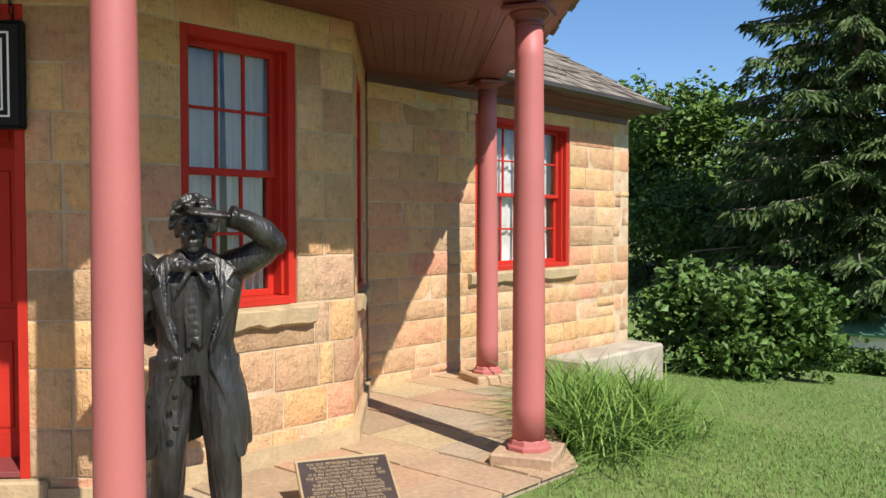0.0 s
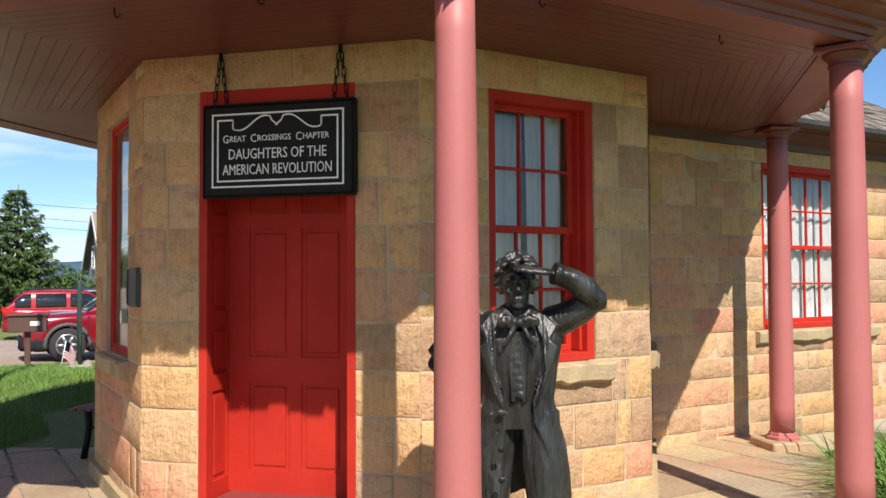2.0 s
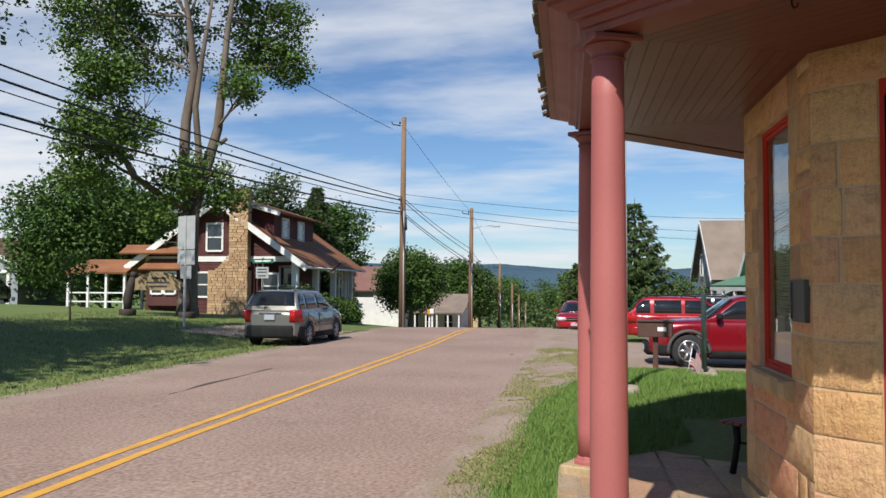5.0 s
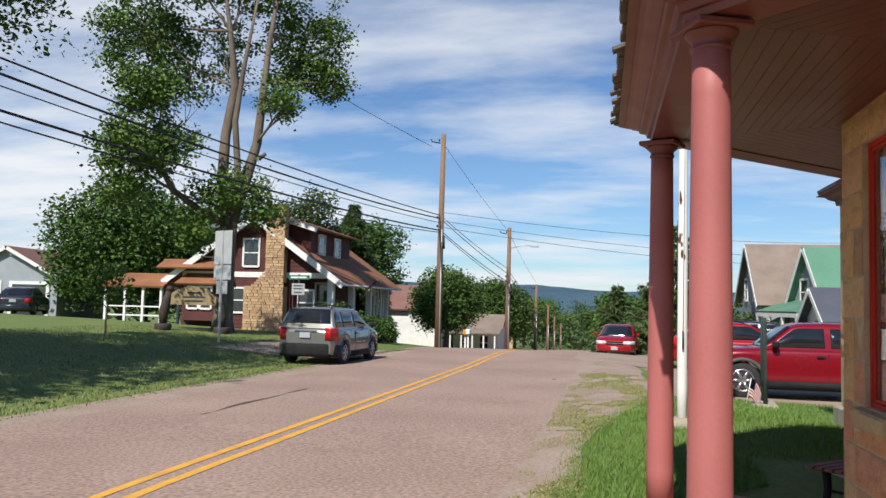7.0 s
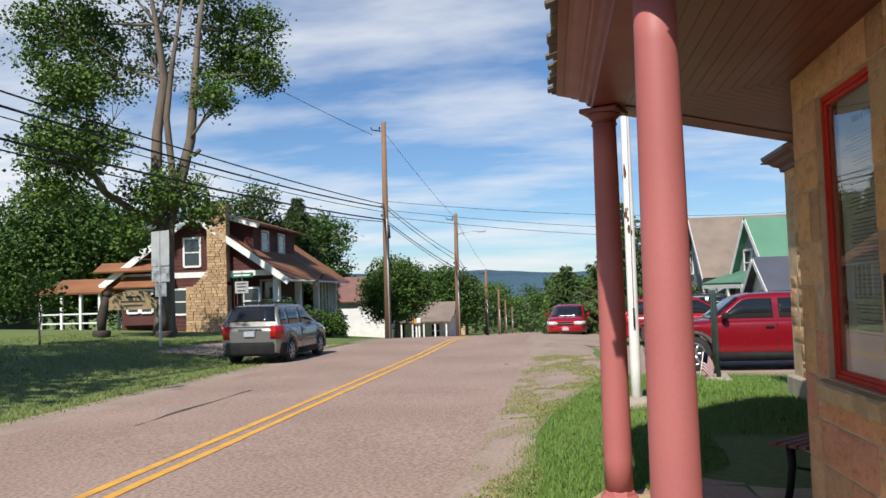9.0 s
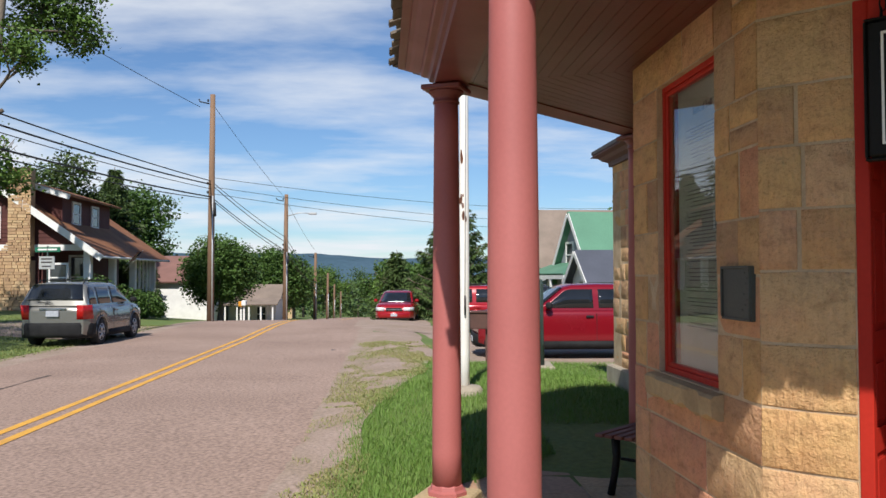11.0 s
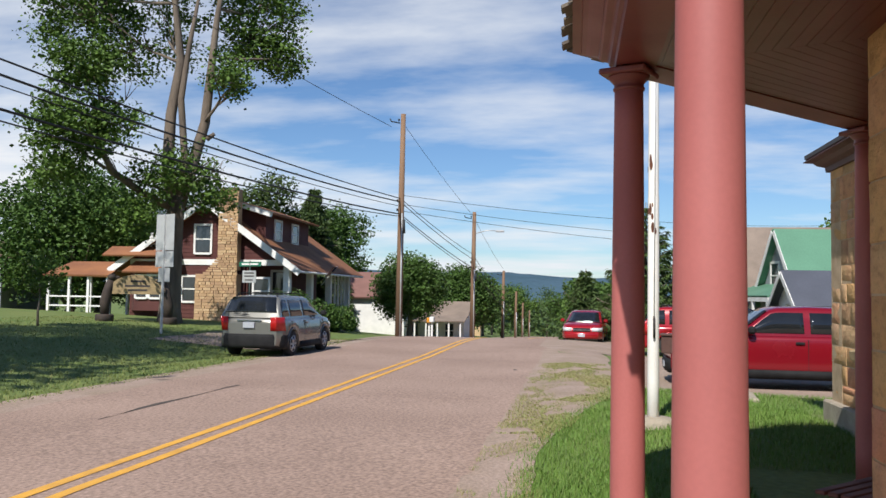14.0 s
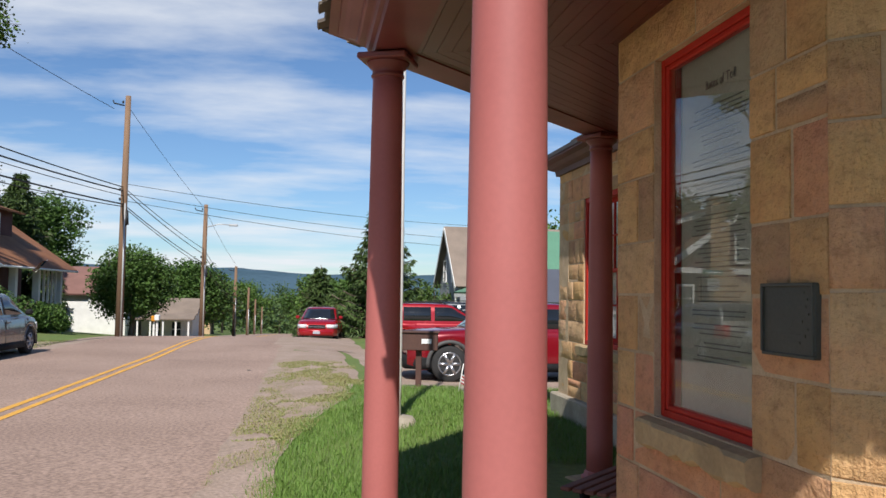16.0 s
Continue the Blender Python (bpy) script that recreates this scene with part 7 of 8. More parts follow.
def bungalow():
    """Brown shingled bungalow: broad gable to the camera, roof dormers, stone chimney, front porch."""
    gx, gy = -41.0, -18.3
    z0 = height(gx, gy) + 0.12
    ob = empty("house", pose(gx, gy, z0), "brown shingled bungalow with rusty roof, white trim and stone chimney", "house")
    LN, HW, EZ, RZ = 11.0, 4.0, 2.75, 5.55
    # board courses on the gable
    bm = bmesh.new()
    gable_wall(bm, -LN, 0, [(-HW, -1.0), (1.9, -1.0), (1.9, 2.7), (HW, 2.7), (HW, EZ), (0, RZ - 0.05), (-HW, EZ)])
    wall_b = part("wall", bm, M_SIDING, ob)
    bm = bmesh.new()
    z = 0.0
    while z < RZ - 0.5:
        lim = HW if z < EZ else HW * (RZ - z) / (RZ - EZ)
        box(bm, (0.0, -lim + 0.03, z), (0.018, (1.9 if z < 2.6 else lim - 0.03), z + 0.15))
        z += 0.185
    tagged(part("siding", bm, M_SIDING, ob), kind="stuff")
    bm = bmesh.new()
    box(bm, (-LN + 0.1, HW - 2.0, -0.1), (-0.02, HW - 1.95, 2.7))
    part("porch_back_wall", bm, M_SIDING, ob)
    part("porch_deck", blk((-LN, 1.9, -1.0), (-0.05, HW + 0.1, 0.25)), M_CONC, ob, "concrete porch deck")
    part("frieze_beam", blk((-LN, HW - 0.12, 2.45), (0.06, HW + 0.12, 2.75)), M_WHITE, ob, "white porch beam")
    part("belt_board", blk((0.02, -HW, 2.55), (0.07, HW + 0.1, 2.82)), M_WHITE, ob, "white belt board")
    for x in (-0.15, -3.6, -7.0, -LN + 0.2):
        part("porch_post", blk((x - 0.16, HW - 0.16, 0.25), (x + 0.16, HW + 0.16, 2.5), 0.02), M_WHITE, ob, "square white porch post")
    for x in (-8.2, -8.9, -9.6, -10.2):
        part("porch_post", blk((x - 0.05, HW - 0.05, 0.25), (x + 0.05, HW + 0.05, 2.5)), M_WHITE, ob)
    ov = 0.55
    for s in (-1, 1):
        e = HW + 0.75
        ez = RZ - (RZ - EZ) * e / HW
        slope("roof", ob, [(-LN - 0.4, s * e, ez), (ov, s * e, ez), (ov, 0, RZ), (-LN - 0.4, 0, RZ)], 0.13, M_RUSTROOF, "rusty brown shingle roof")
        slope("rake_board", ob, [(ov, s * e, ez - 0.16), (ov + 0.05, s * e, ez - 0.16), (ov + 0.05, 0, RZ - 0.16), (ov, 0, RZ - 0.16)], 0.30, M_WHITE, "white rake board")
        part("eave_gutter", tube([(-LN - 0.4, s * (e + 0.05), ez + 0.03), (ov, s * (e + 0.05), ez + 0.03)], 0.06, 6), M_WHITE, ob)
        # dormer
        d0, d1, dz = 0.0, 2.55, 5.15
        wz = RZ - (RZ - EZ) * d1 / HW
        bm = bmesh.new()
        gable_wall(bm, -7.6, -0.9, [(0, wz - 0.2), (s * d1, wz - 0.2), (s * d1, dz), (0, RZ + 0.35)])
        part("dormer", bm, M_SIDING, ob)
        slope("dormer_roof", ob, [(-8.0, s * (d1 + 0.5), dz - 0.10), (-0.35, s * (d1 + 0.5), dz - 0.10), (-0.35, 0, RZ + 0.42), (-8.0, 0, RZ + 0.42)], 0.10, M_RUSTROOF)
        slope("rake_board", ob, [(-0.35, s * (d1 + 0.5), dz - 0.24), (-0.31, s * (d1 + 0.5), dz - 0.24), (-0.31, 0, RZ + 0.28), (-0.35, 0, RZ + 0.28)], 0.24, M_WHITE)
        if s > 0:
            for x in (-2.6, -5.2):
                house_window(ob, NORTH(x, d1 + 0.02, wz + 0.15), 0.85, 0.95)
    # windows of the gable
    for y, z, w, h in ((-0.25, 3.15, 0.75, 1.3), (2.75, 0.75, 0.7, 1.15), (-0.9, 0.8, 0.65, 1.15), (-2.6, 3.1, 0.6, 0.9)):
        house_window(ob, EAST(0.03 if y < 2 else -1.95 + 1.95, y, z), w, h)
    house_window(ob, EAST(-2.0, 3.0, 0.4), 0.85, 1.9, "door_window")
    # chimney, stone by stone in courses
    rnd = random.Random(12)
    ch = part("chimney", blk((0.03, -0.35, -0.8), (0.55, 1.75, 2.1)), M_TAN, ob, "tan fieldstone chimney")
    bm = bmesh.new()
    box(bm, (0.03, 0.75, 2.3), (0.52, 1.7, 6.2))
    part("shaft", bm, M_TAN, ch)
    bm = bmesh.new()
    z = -0.8
    while z < 6.15:
        h = rnd.uniform(0.10, 0.17)
        a = -0.35 if z < 1.6 else -0.35 + min(1.1, (z - 1.6) * 0.9)
        y = a
        while y < 1.72:
            w = rnd.uniform(0.16, 0.46)
            e = min(1.75, y + w)
            d = rnd.uniform(0.0, 0.05)
            box(bm, (0.50, y + 0.012, z + 0.012), (0.58 + d, e - 0.012, z + h - 0.012))
            y = e
        z += h
    tagged(part("stonework", bm, M_TAN, ch), kind="stuff")
    # bay with small roof, side porch on the low side
    bay = bmesh.new()
    prism([(0, -3.9), (0.7, -3.4), (0.7, -1.9), (0, -1.4)], 0.3, 2.15, bay)
    b_ob = part("bay", bay, M_SIDING, ob)
    for y in (-3.0, -2.3):
        house_window(ob, EAST(0.72, y, 0.95), 0.5, 1.0)
    slope("bay_roof", ob, [(1.0, -3.9, 2.1), (1.0, -1.4, 2.1), (0, -1.6, 2.65), (0, -3.7, 2.65)], 0.08, M_RUSTROOF)
    slope("lean_to_roof", ob, [(0.9, -5.0, 2.9), (0.9, -1.2, 2.9), (0, -1.4, 3.35), (0, -5.0, 3.35)], 0.08, M_RUSTROOF)
    slope("side_porch_roof", ob, [(1.2, -7.9, 1.9), (1.2, -4.4, 1.9), (-0.8, -4.6, 2.6), (-0.8, -7.6, 2.6)], 0.09, M_RUSTROOF)
    slope("side_porch_roof", ob, [(-2.8, -7.9, 1.9), (-0.8, -7.6, 2.6), (-0.8, -4.6, 2.6), (-2.8, -4.4, 1.9)], 0.09, M_RUSTROOF)
    for x in (1.0, -2.6):
        for y in (-7.7, -6.6, -5.6, -4.6):
            part("side_porch_post", blk((x - 0.06, y - 0.06, -0.8), (x + 0.06, y + 0.06, 1.95)), M_WHITE, ob)
    for z in (0.45, 0.9):
        part("side_porch_rail", blk((0.97, -7.7, z), (1.03, -4.6, z + 0.07)), M_WHITE, ob)
    return ob


bungalow()
striped_flag(pose(-44.7, -13.75, height(-41, -18.3) + 1.75, -40, 0, 4), 0.9, 0.6, "striped flag on a staff at the porch post", 1.35, "house flags", 0.4, "house_flag")


def plain_house(x, y, turn, w, l, eave, ridge, wallm, roofm, label, wins=(), over=0.35, z=None):
    """A gabled house: gable faces local -y; w wide, l deep."""
    z = height(x, y) - 0.15 if z is None else z
    ob = empty("house", pose(x, y, z, 0, 0, turn), label, "house")
    bm = bmesh.new()
    pts = [(-w / 2, -2.5), (w / 2, -2.5), (w / 2, eave), (0, ridge), (-w / 2, eave)]
    a, b = [bm.verts.new((p, 0, q)) for p, q in pts], [bm.verts.new((p, l, q)) for p, q in pts]
    bm.faces.new(a), bm.faces.new(b[::-1])
    for i in range(5):
        bm.faces.new((a[i], a[(i + 1) % 5], b[(i + 1) % 5], b[i]))
    part("wall", bm, wallm, ob)
    k = (ridge - eave) / (w / 2)
    for s in (-1, 1):
        e = w / 2 + over
        ez = eave - over * k
        slope("roof", ob, [(s * e, -over, ez + 0.02), (s * e, l + over, ez + 0.02), (0, l + over, ridge + 0.02), (0, -over, ridge + 0.02)], 0.10, roofm)
        slope("rake_board", ob, [(s * e, -over - 0.03, ez - 0.14), (s * e, -over, ez - 0.14), (0, -over, ridge - 0.14), (0, -over - 0.03, ridge - 0.14)], 0.22, M_WHITE)
    for wx, wz, ww, wh in wins:
        house_window(ob, Matrix.Translation((wx, -0.01, wz)), ww, wh)
    return ob


def porch(ob, w, d, z, rise, roofm, posts=4):
    """A gabled or lean-to front porch on a house's gable side."""
    slope("porch_roof", ob, [(-w / 2, -d, z), (w / 2, -d, z), (w / 2, 0, z + rise), (-w / 2, 0, z + rise)], 0.08, roofm)
    part("porch_beam", blk((-w / 2, -d, z - 0.18), (w / 2, -d + 0.12, z)), M_WHITE, ob)
    for i in range(posts):
        x = -w / 2 + 0.15 + (w - 0.3) * i / (posts - 1)
        part("porch_post", blk((x - 0.06, -d, -0.1), (x + 0.06, -d + 0.12, z - 0.16)), M_WHITE, ob)


g1 = plain_house(-48.5, 6.9, 0, 6.6, 8, 3.3, 6.3, M_GREYSIDE, M_GREYROOF, "grey sided house with a steep taupe roof", ((-1.4, 3.4, 0.7, 1.1), (1.2, 3.4, 0.7, 1.1), (-2.2, 0.6, 0.9, 1.3)))
g2 = plain_house(-42.0, 8.4, 8, 5.0, 6, 2.3, 5.35, M_GREYSIDE, M_GREENROOF, "grey cottage with a steep green metal roof", ((-0.6, 2.8, 0.9, 1.1), (-1.2, 0.5, 0.8, 1.2), (1.2, 0.5, 0.8, 1.2)))
porch(g2, 5.4, 1.6, 2.35, 0.55, M_GREENROOF, 4)
g3 = plain_house(-36.8, 7.5, 0, 3.5, 6, 1.85, 2.98, M_WHITE, M_SLATEROOF, "white cottage wing with a dark metal gable roof", ((0.0, 0.75, 0.8, 1.0),), z=-0.42)
for k in (1.2, 2.9, 4.6):
    house_window(g3, EAST(1.76, k, 0.65), 0.8, 0.95)
for q in ((-37.2, 6.5), (-36.0, 8.0)):
    striped_flag(pose(q[0] + 1.4, q[1], height(q[0] + 1.4, q[1]), 0, 8, 60), 0.7, 0.5, "striped flag on a staff by the porch", 1.75, "house flags", 0.5, "house_flag")
wh = plain_house(-61.0, -18.5, 0, 7.0, 6.6, 2.5, 4.1, M_WHITE, M_REDROOF, "white house with a brick-red roof beyond the bushes", ((-1.5, 0.6, 0.8, 1.1),))
wl = part("side_wall", blk((3.52, 4.4, -2.0), (3.60, 6.62, 2.4)), M_WHITE, wh)
ph = plain_house(-62.0, -11.4, 0, 4.0, 3.2, 1.75, 2.6, M_WHITE, M_GREYROOF, "small white house with a posted porch by the road", ((-0.8, 0.2, 0.7, 1.0),))
slope("porch_roof", ph, [(3.7, -0.3, 1.35), (3.7, 3.5, 1.35), (2.0, 3.5, 1.75), (2.0, -0.3, 1.75)], 0.08, M_GREYROOF)
for k in range(5):
    part("porch_post", blk((3.50, 0.0 + k * 0.78, -0.3), (3.60, 0.10 + k * 0.78, 1.36)), M_WHITE, ph)
for k in (0.9, 2.2):
    house_window(ph, EAST(2.02, k, 0.2), 0.6, 1.0)
plain_house(-96, -13.5, 95, 5, 7, 2.2, 4.0, M_TAN, M_REDROOF, "small house down the hill among trees", ((0, 0.5, 0.8, 1.0),))
for i, (x, y, h, r) in enumerate(((-86, 0.9, 6.0, 2.4), (-97, 0.4, 7.0, 2.8), (-88, -11.2, 5.2, 2.2), (-104, -11.6, 7.0, 2.8), (-118, 0.6, 8.0, 3.2), (-122, -12.2, 8.0, 3.2), (-142, -1.5, 8.5, 3.6), (-146, -10.5, 9.0, 3.6), (-176, -6.0, 10.5, 4.6), (-178, 1.0, 11.0, 4.6), (-172, -13.0, 10.5, 4.6))):
    broad_tree(x, y, h, r, 120 + i, "leafy tree on the slope down into the valley", ("dark_leaf", "maple_leaf", "far_leaf")[i % 3], 3200, 0.36, 0.12)
gar = plain_house(-48.5, -38.6, 100, 6.6, 8, 2.8, 4.6, M_GREYSIDE, M_REDROOF, "grey garage with two white-framed doors")
for x in (-1.6, 1.5):
    house_window(gar, Matrix.Translation((x, -0.02, 0.15)), 2.2, 2.1, "garage_door", False, 0.2)


def garden_shed():
    ob = empty("shed", pose(-4.5, 21.2, height(-5, 22) - 0.1, 0, 0, 10), "white metal-sided garden shed with a green roof", "shed")
    part("wall", blk((-1.8, 0, -0.3), (1.8, 3, 0.95)), M_WHITE, ob)
    for i in range(7):
        part("board", blk((-1.82, -0.022, 0.14 * i), (1.82, 3.022, 0.14 * i + 0.118)), M_WHITE, ob)
    for s in (-1, 1):
        slope("roof", ob, [(-2.0, 1.5 + s * 1.75, 0.92), (2.0, 1.5 + s * 1.75, 0.92), (2.0, 1.5, 1.6), (-2.0, 1.5, 1.6)], 0.06, M_GREENROOF, "green metal roof")
    return ob


garden_shed()

# ---- poles, wires, signs ----


def power_pole(x, y, top, label, lamp=False, arm=0.0):
    z = height(x, y)
    ob = empty("utility_pole", pose(x, y, z), label, "utility pole", "poles along the road")
    h = top - z
    part("post", tube([(0, 0, -0.3), (0, 0.02, h * 0.5), (0.0, 0.05, h)], [0.16, 0.14, 0.11], 10), M_WOOD, ob)
    part("riser_pipe", tube([(0.15, 0.10, 0), (0.14, 0.10, h * 0.55)], 0.035, 6), M_SIGNBACK, ob, "grey riser pipe")
    for k, zz in enumerate((h - 0.35, h * 0.60, h * 0.56)):
        part("insulator", lathe([(0.02, 0), (0.05, 0.03), (0.03, 0.06), (0.05, 0.09), (0.02, 0.12)], 8, m=Matrix.Translation((0.14, -0.12, zz))), M_WIRE, ob)
    part("bracket", tube([(0, -0.1, h - 0.4), (0, -0.5, h - 0.32), (0, -0.55, h - 0.2)], 0.03, 6), M_WIRE, ob)
    part("splice_case", tube([(0.1, 0.15, h * 0.52), (0.1, 0.18, h * 0.46)], 0.08, 8), M_WIRE, ob, "black cable splice case")
    if lamp:
        part("lamp_arm", tube([(0, 0.1, h - 1.3), (0, 0.8, h - 1.1), (0, 1.4, h - 1.12)], 0.03, 6), M_SIGNBACK, ob)
        part("lamp_head", blk((-0.1, 1.35, h - 1.2), (0.1, 1.85, h - 1.08), 0.03), M_SIGNBACK, ob)
    return ob


power_pole(-39.1, -8.4, 9.55, "tall brown wooden utility pole carrying cables by the road")
power_pole(-52.3, -6.7, 6.45, "brown wooden utility pole with a street lamp", True)
for x, y, t in ((-75.4, -6.8, 3.6), (-98, -7.2, 1.9), (-118, -7.6, 0.4), (-140, -7.8, -1.0)):
    power_pole(x, y, t, "distant wooden utility pole down the hill")


def cable(name, a, b, sag, r, n=20):
    a, b = Vector(a), Vector(b)
    pts = [a.lerp(b, i / n) - Vector((0, 0, 4 * sag * (i / n) * (1 - i / n))) for i in range(n + 1)]
    ob = part(name, tube(pts, r, 5), M_WIRE)
    return tagged(ob, "black overhead cable strung between utility poles", "cable", "overhead cables")


for z1, z0, y0, r, sag in ((5.75, 7.45, -11.5, 0.022, 0.35), (5.60, 7.15, -11.3, 0.028, 0.45), (5.05, 6.45, -11.5, 0.030, 0.4), (4.95, 6.25, -11.3, 0.018, 0.5), (5.4, 6.9, -11.4, 0.014, 0.4)):
    cable("overhead_cable", (-39.1, -8.4, z1), (-4.0, y0 - 1.6, z0 - 1.1), sag, r)
cable("overhead_cable", (-39.1, -8.9, 9.0), (-8, -22.0, 15.5), 0.6, 0.012)
for z1, z2, r in ((5.75, 3.9, 0.016), (5.6, 3.6, 0.018), (5.05, 3.1, 0.020), (4.95, 2.9, 0.016), (9.2, 6.2, 0.010)):
    cable("overhead_cable", (-39.1, -8.4, z1), (-52.3, -6.7, z2), 0.12, r)
    cable("overhead_cable", (-52.3, -6.7, z2), (-75.4, -6.8, z2 - 2.4), 0.2, r)
for z1, z2 in ((5.9, 6.2), (5.5, 5.2), (5.2, 4.6)):
    cable("overhead_cable", (-39.1, -8.4, z1), (-58, 16, z2), 0.5, 0.011)


def road_sign():
    x, y = -28.7, -14.2
    ob = empty("road_sign", pose(x, y, height(x, y), 0, 0, 64), "bare metal backs of stacked road signs on a post", "road sign")
    part("post", blk((-0.035, -0.03, -0.2), (0.035, 0.03, 3.95)), M_SIGNBACK, ob)
    for a, b, w in ((2.75, 3.95, 0.47), (2.20, 2.72, 0.47), (1.70, 2.17, 0.30)):
        part("plate", blk((-w, 0.03, a), (w, 0.045, b), 0.004), M_SIGNBACK, ob)
    return ob


road_sign()


def street_sign():
    x, y = -33.6, -13.15
    ob = empty("street_sign", pose(x, y, height(x, y), 0, 0, 70), "green street name sign above a grey notice on a post", "street sign")
    M_SGREEN = mat("sign_green", (0.02, 0.16, 0.09), (0.018, 0.13, 0.075), 0.4)
    part("post", tube([(0, 0, -0.1), (0, 0, 2.7)], 0.03, 6), M_GREENPOST, ob)
    part("name_blade", blk((-0.55, -0.015, 2.48), (0.55, 0.015, 2.66)), M_SGREEN, ob, "green name blade")
    part("name_bar", blk((-0.42, -0.02, 2.54), (0.42, -0.016, 2.60)), M_LETTER, ob)
    part("notice", blk((-0.34, -0.05, 1.85), (0.34, -0.03, 2.32), 0.004), M_SIGNBACK, ob, "grey notice with dark bars")
    for z in (2.2, 2.08):
        part("text_bar", blk((-0.24, -0.056, z), (0.24, -0.051, z + 0.05)), M_GUTTER, ob)
    part("arrow", blk((-0.2, -0.056, 1.93), (0.2, -0.051, 1.98)), M_GUTTER, ob)
    return ob


street_sign()


def carved_bear(x, y, seed, lean):
    """A chainsaw-carved standing bear: one plain mesh."""
    bm = bmesh.new()
    lathe([(0.32, -0.1), (0.34, 0.2), (0.30, 0.26)], 12, bm)
    tube([(0, 0, 0.22), (0, 0, 0.7), (lean * 0.1, 0, 1.2), (lean * 0.18, 0, 1.55)], [0.15, 0.19, 0.17, 0.12], 12, bm)
    ellip(bm, (lean * 0.22, 0, 1.66), (0.15, 0.14, 0.14), lump=0.15)
    ellip(bm, (lean * 0.42, 0, 1.64), (0.10, 0.08, 0.08))
    tube([(lean * 0.1, 0.15, 1.3), (lean * 0.5, 0.2, 1.35), (lean * 0.7, 0.2, 1.4)], [0.09, 0.08, 0.06], 8, bm)
    M = bpy.data.materials.get("carved_dark_wood") or mat("carved_dark_wood", (0.035, 0.025, 0.020), (0.055, 0.038, 0.028), 0.8, scale=5, fine=40, bump=0.5)
    ob = part("carved_statue", bm, M)
    ob.matrix_world = pose(x, y, height(x, y), 0, 0, 116)
    return tagged(ob, "dark chainsaw-carved wooden bear standing on a stump", "statue", "carved bears")


M_SLAB = mat("weathered_carved_wood", (0.42, 0.30, 0.15), (0.27, 0.20, 0.11), 0.85, scale=4, fine=30, bump=0.5, stretch=(1, 1, 4))
carved_bear(-32.1, -18.28, 1, 1)
carved_bear(-33.1, -16.22, 2, -1)
slab = bmesh.new()
arch = [(-0.98, 0.0), (0.98, 0.0)] + [(0.98 * math.cos(math.pi * i / 12) * 0.99, 0.12 + 0.62 * math.sin(math.pi * i / 12) ** 0.8) for i in range(1, 12)]
lo_s, hi_s = [slab.verts.new((q[0], -0.06, q[1])) for q in arch], [slab.verts.new((q[0], 0.06, q[1])) for q in arch]
slab.faces.new(lo_s[::-1]), slab.faces.new(hi_s)
for i in range(len(arch)):
    j = (i + 1) % len(arch)
    slab.faces.new((lo_s[i], lo_s[j], hi_s[j], hi_s[i]))
sl = part("carved_slab", slab, M_SLAB)
sl.matrix_world = pose(-32.6, -17.25, height(-32.6, -17.25) + 1.08, 0, 0, 116)
for z, w in ((0.46, 0.5), (0.28, 0.9), (0.12, 0.7)):
    part("carved_line", blk((-w / 2, -0.068, z), (w / 2, -0.0605, z + 0.07), 0.002), M_GUTTER, sl).matrix_basis = Matrix.Identity(4)
tagged(sl, "tan carved wooden slab held between two bears", "sign slab")
for x, y in ((-50.0, -8.9), (-49.2, -8.6)):
    nb = empty("newspaper_box", pose(x, y, height(x, y), 0, 0, 90), "yellow newspaper tube on a white post", "mailbox", "roadside boxes")
    part("post", blk((-0.05, -0.05, -0.1), (0.05, 0.05, 0.95)), M_WHITE, nb)
    part("box", blk((-0.12, -0.22, 0.95), (0.12, 0.22, 1.25), 0.03), M_AMBER if x < -49.5 else M_WHITE, nb)

# ---- trees ----


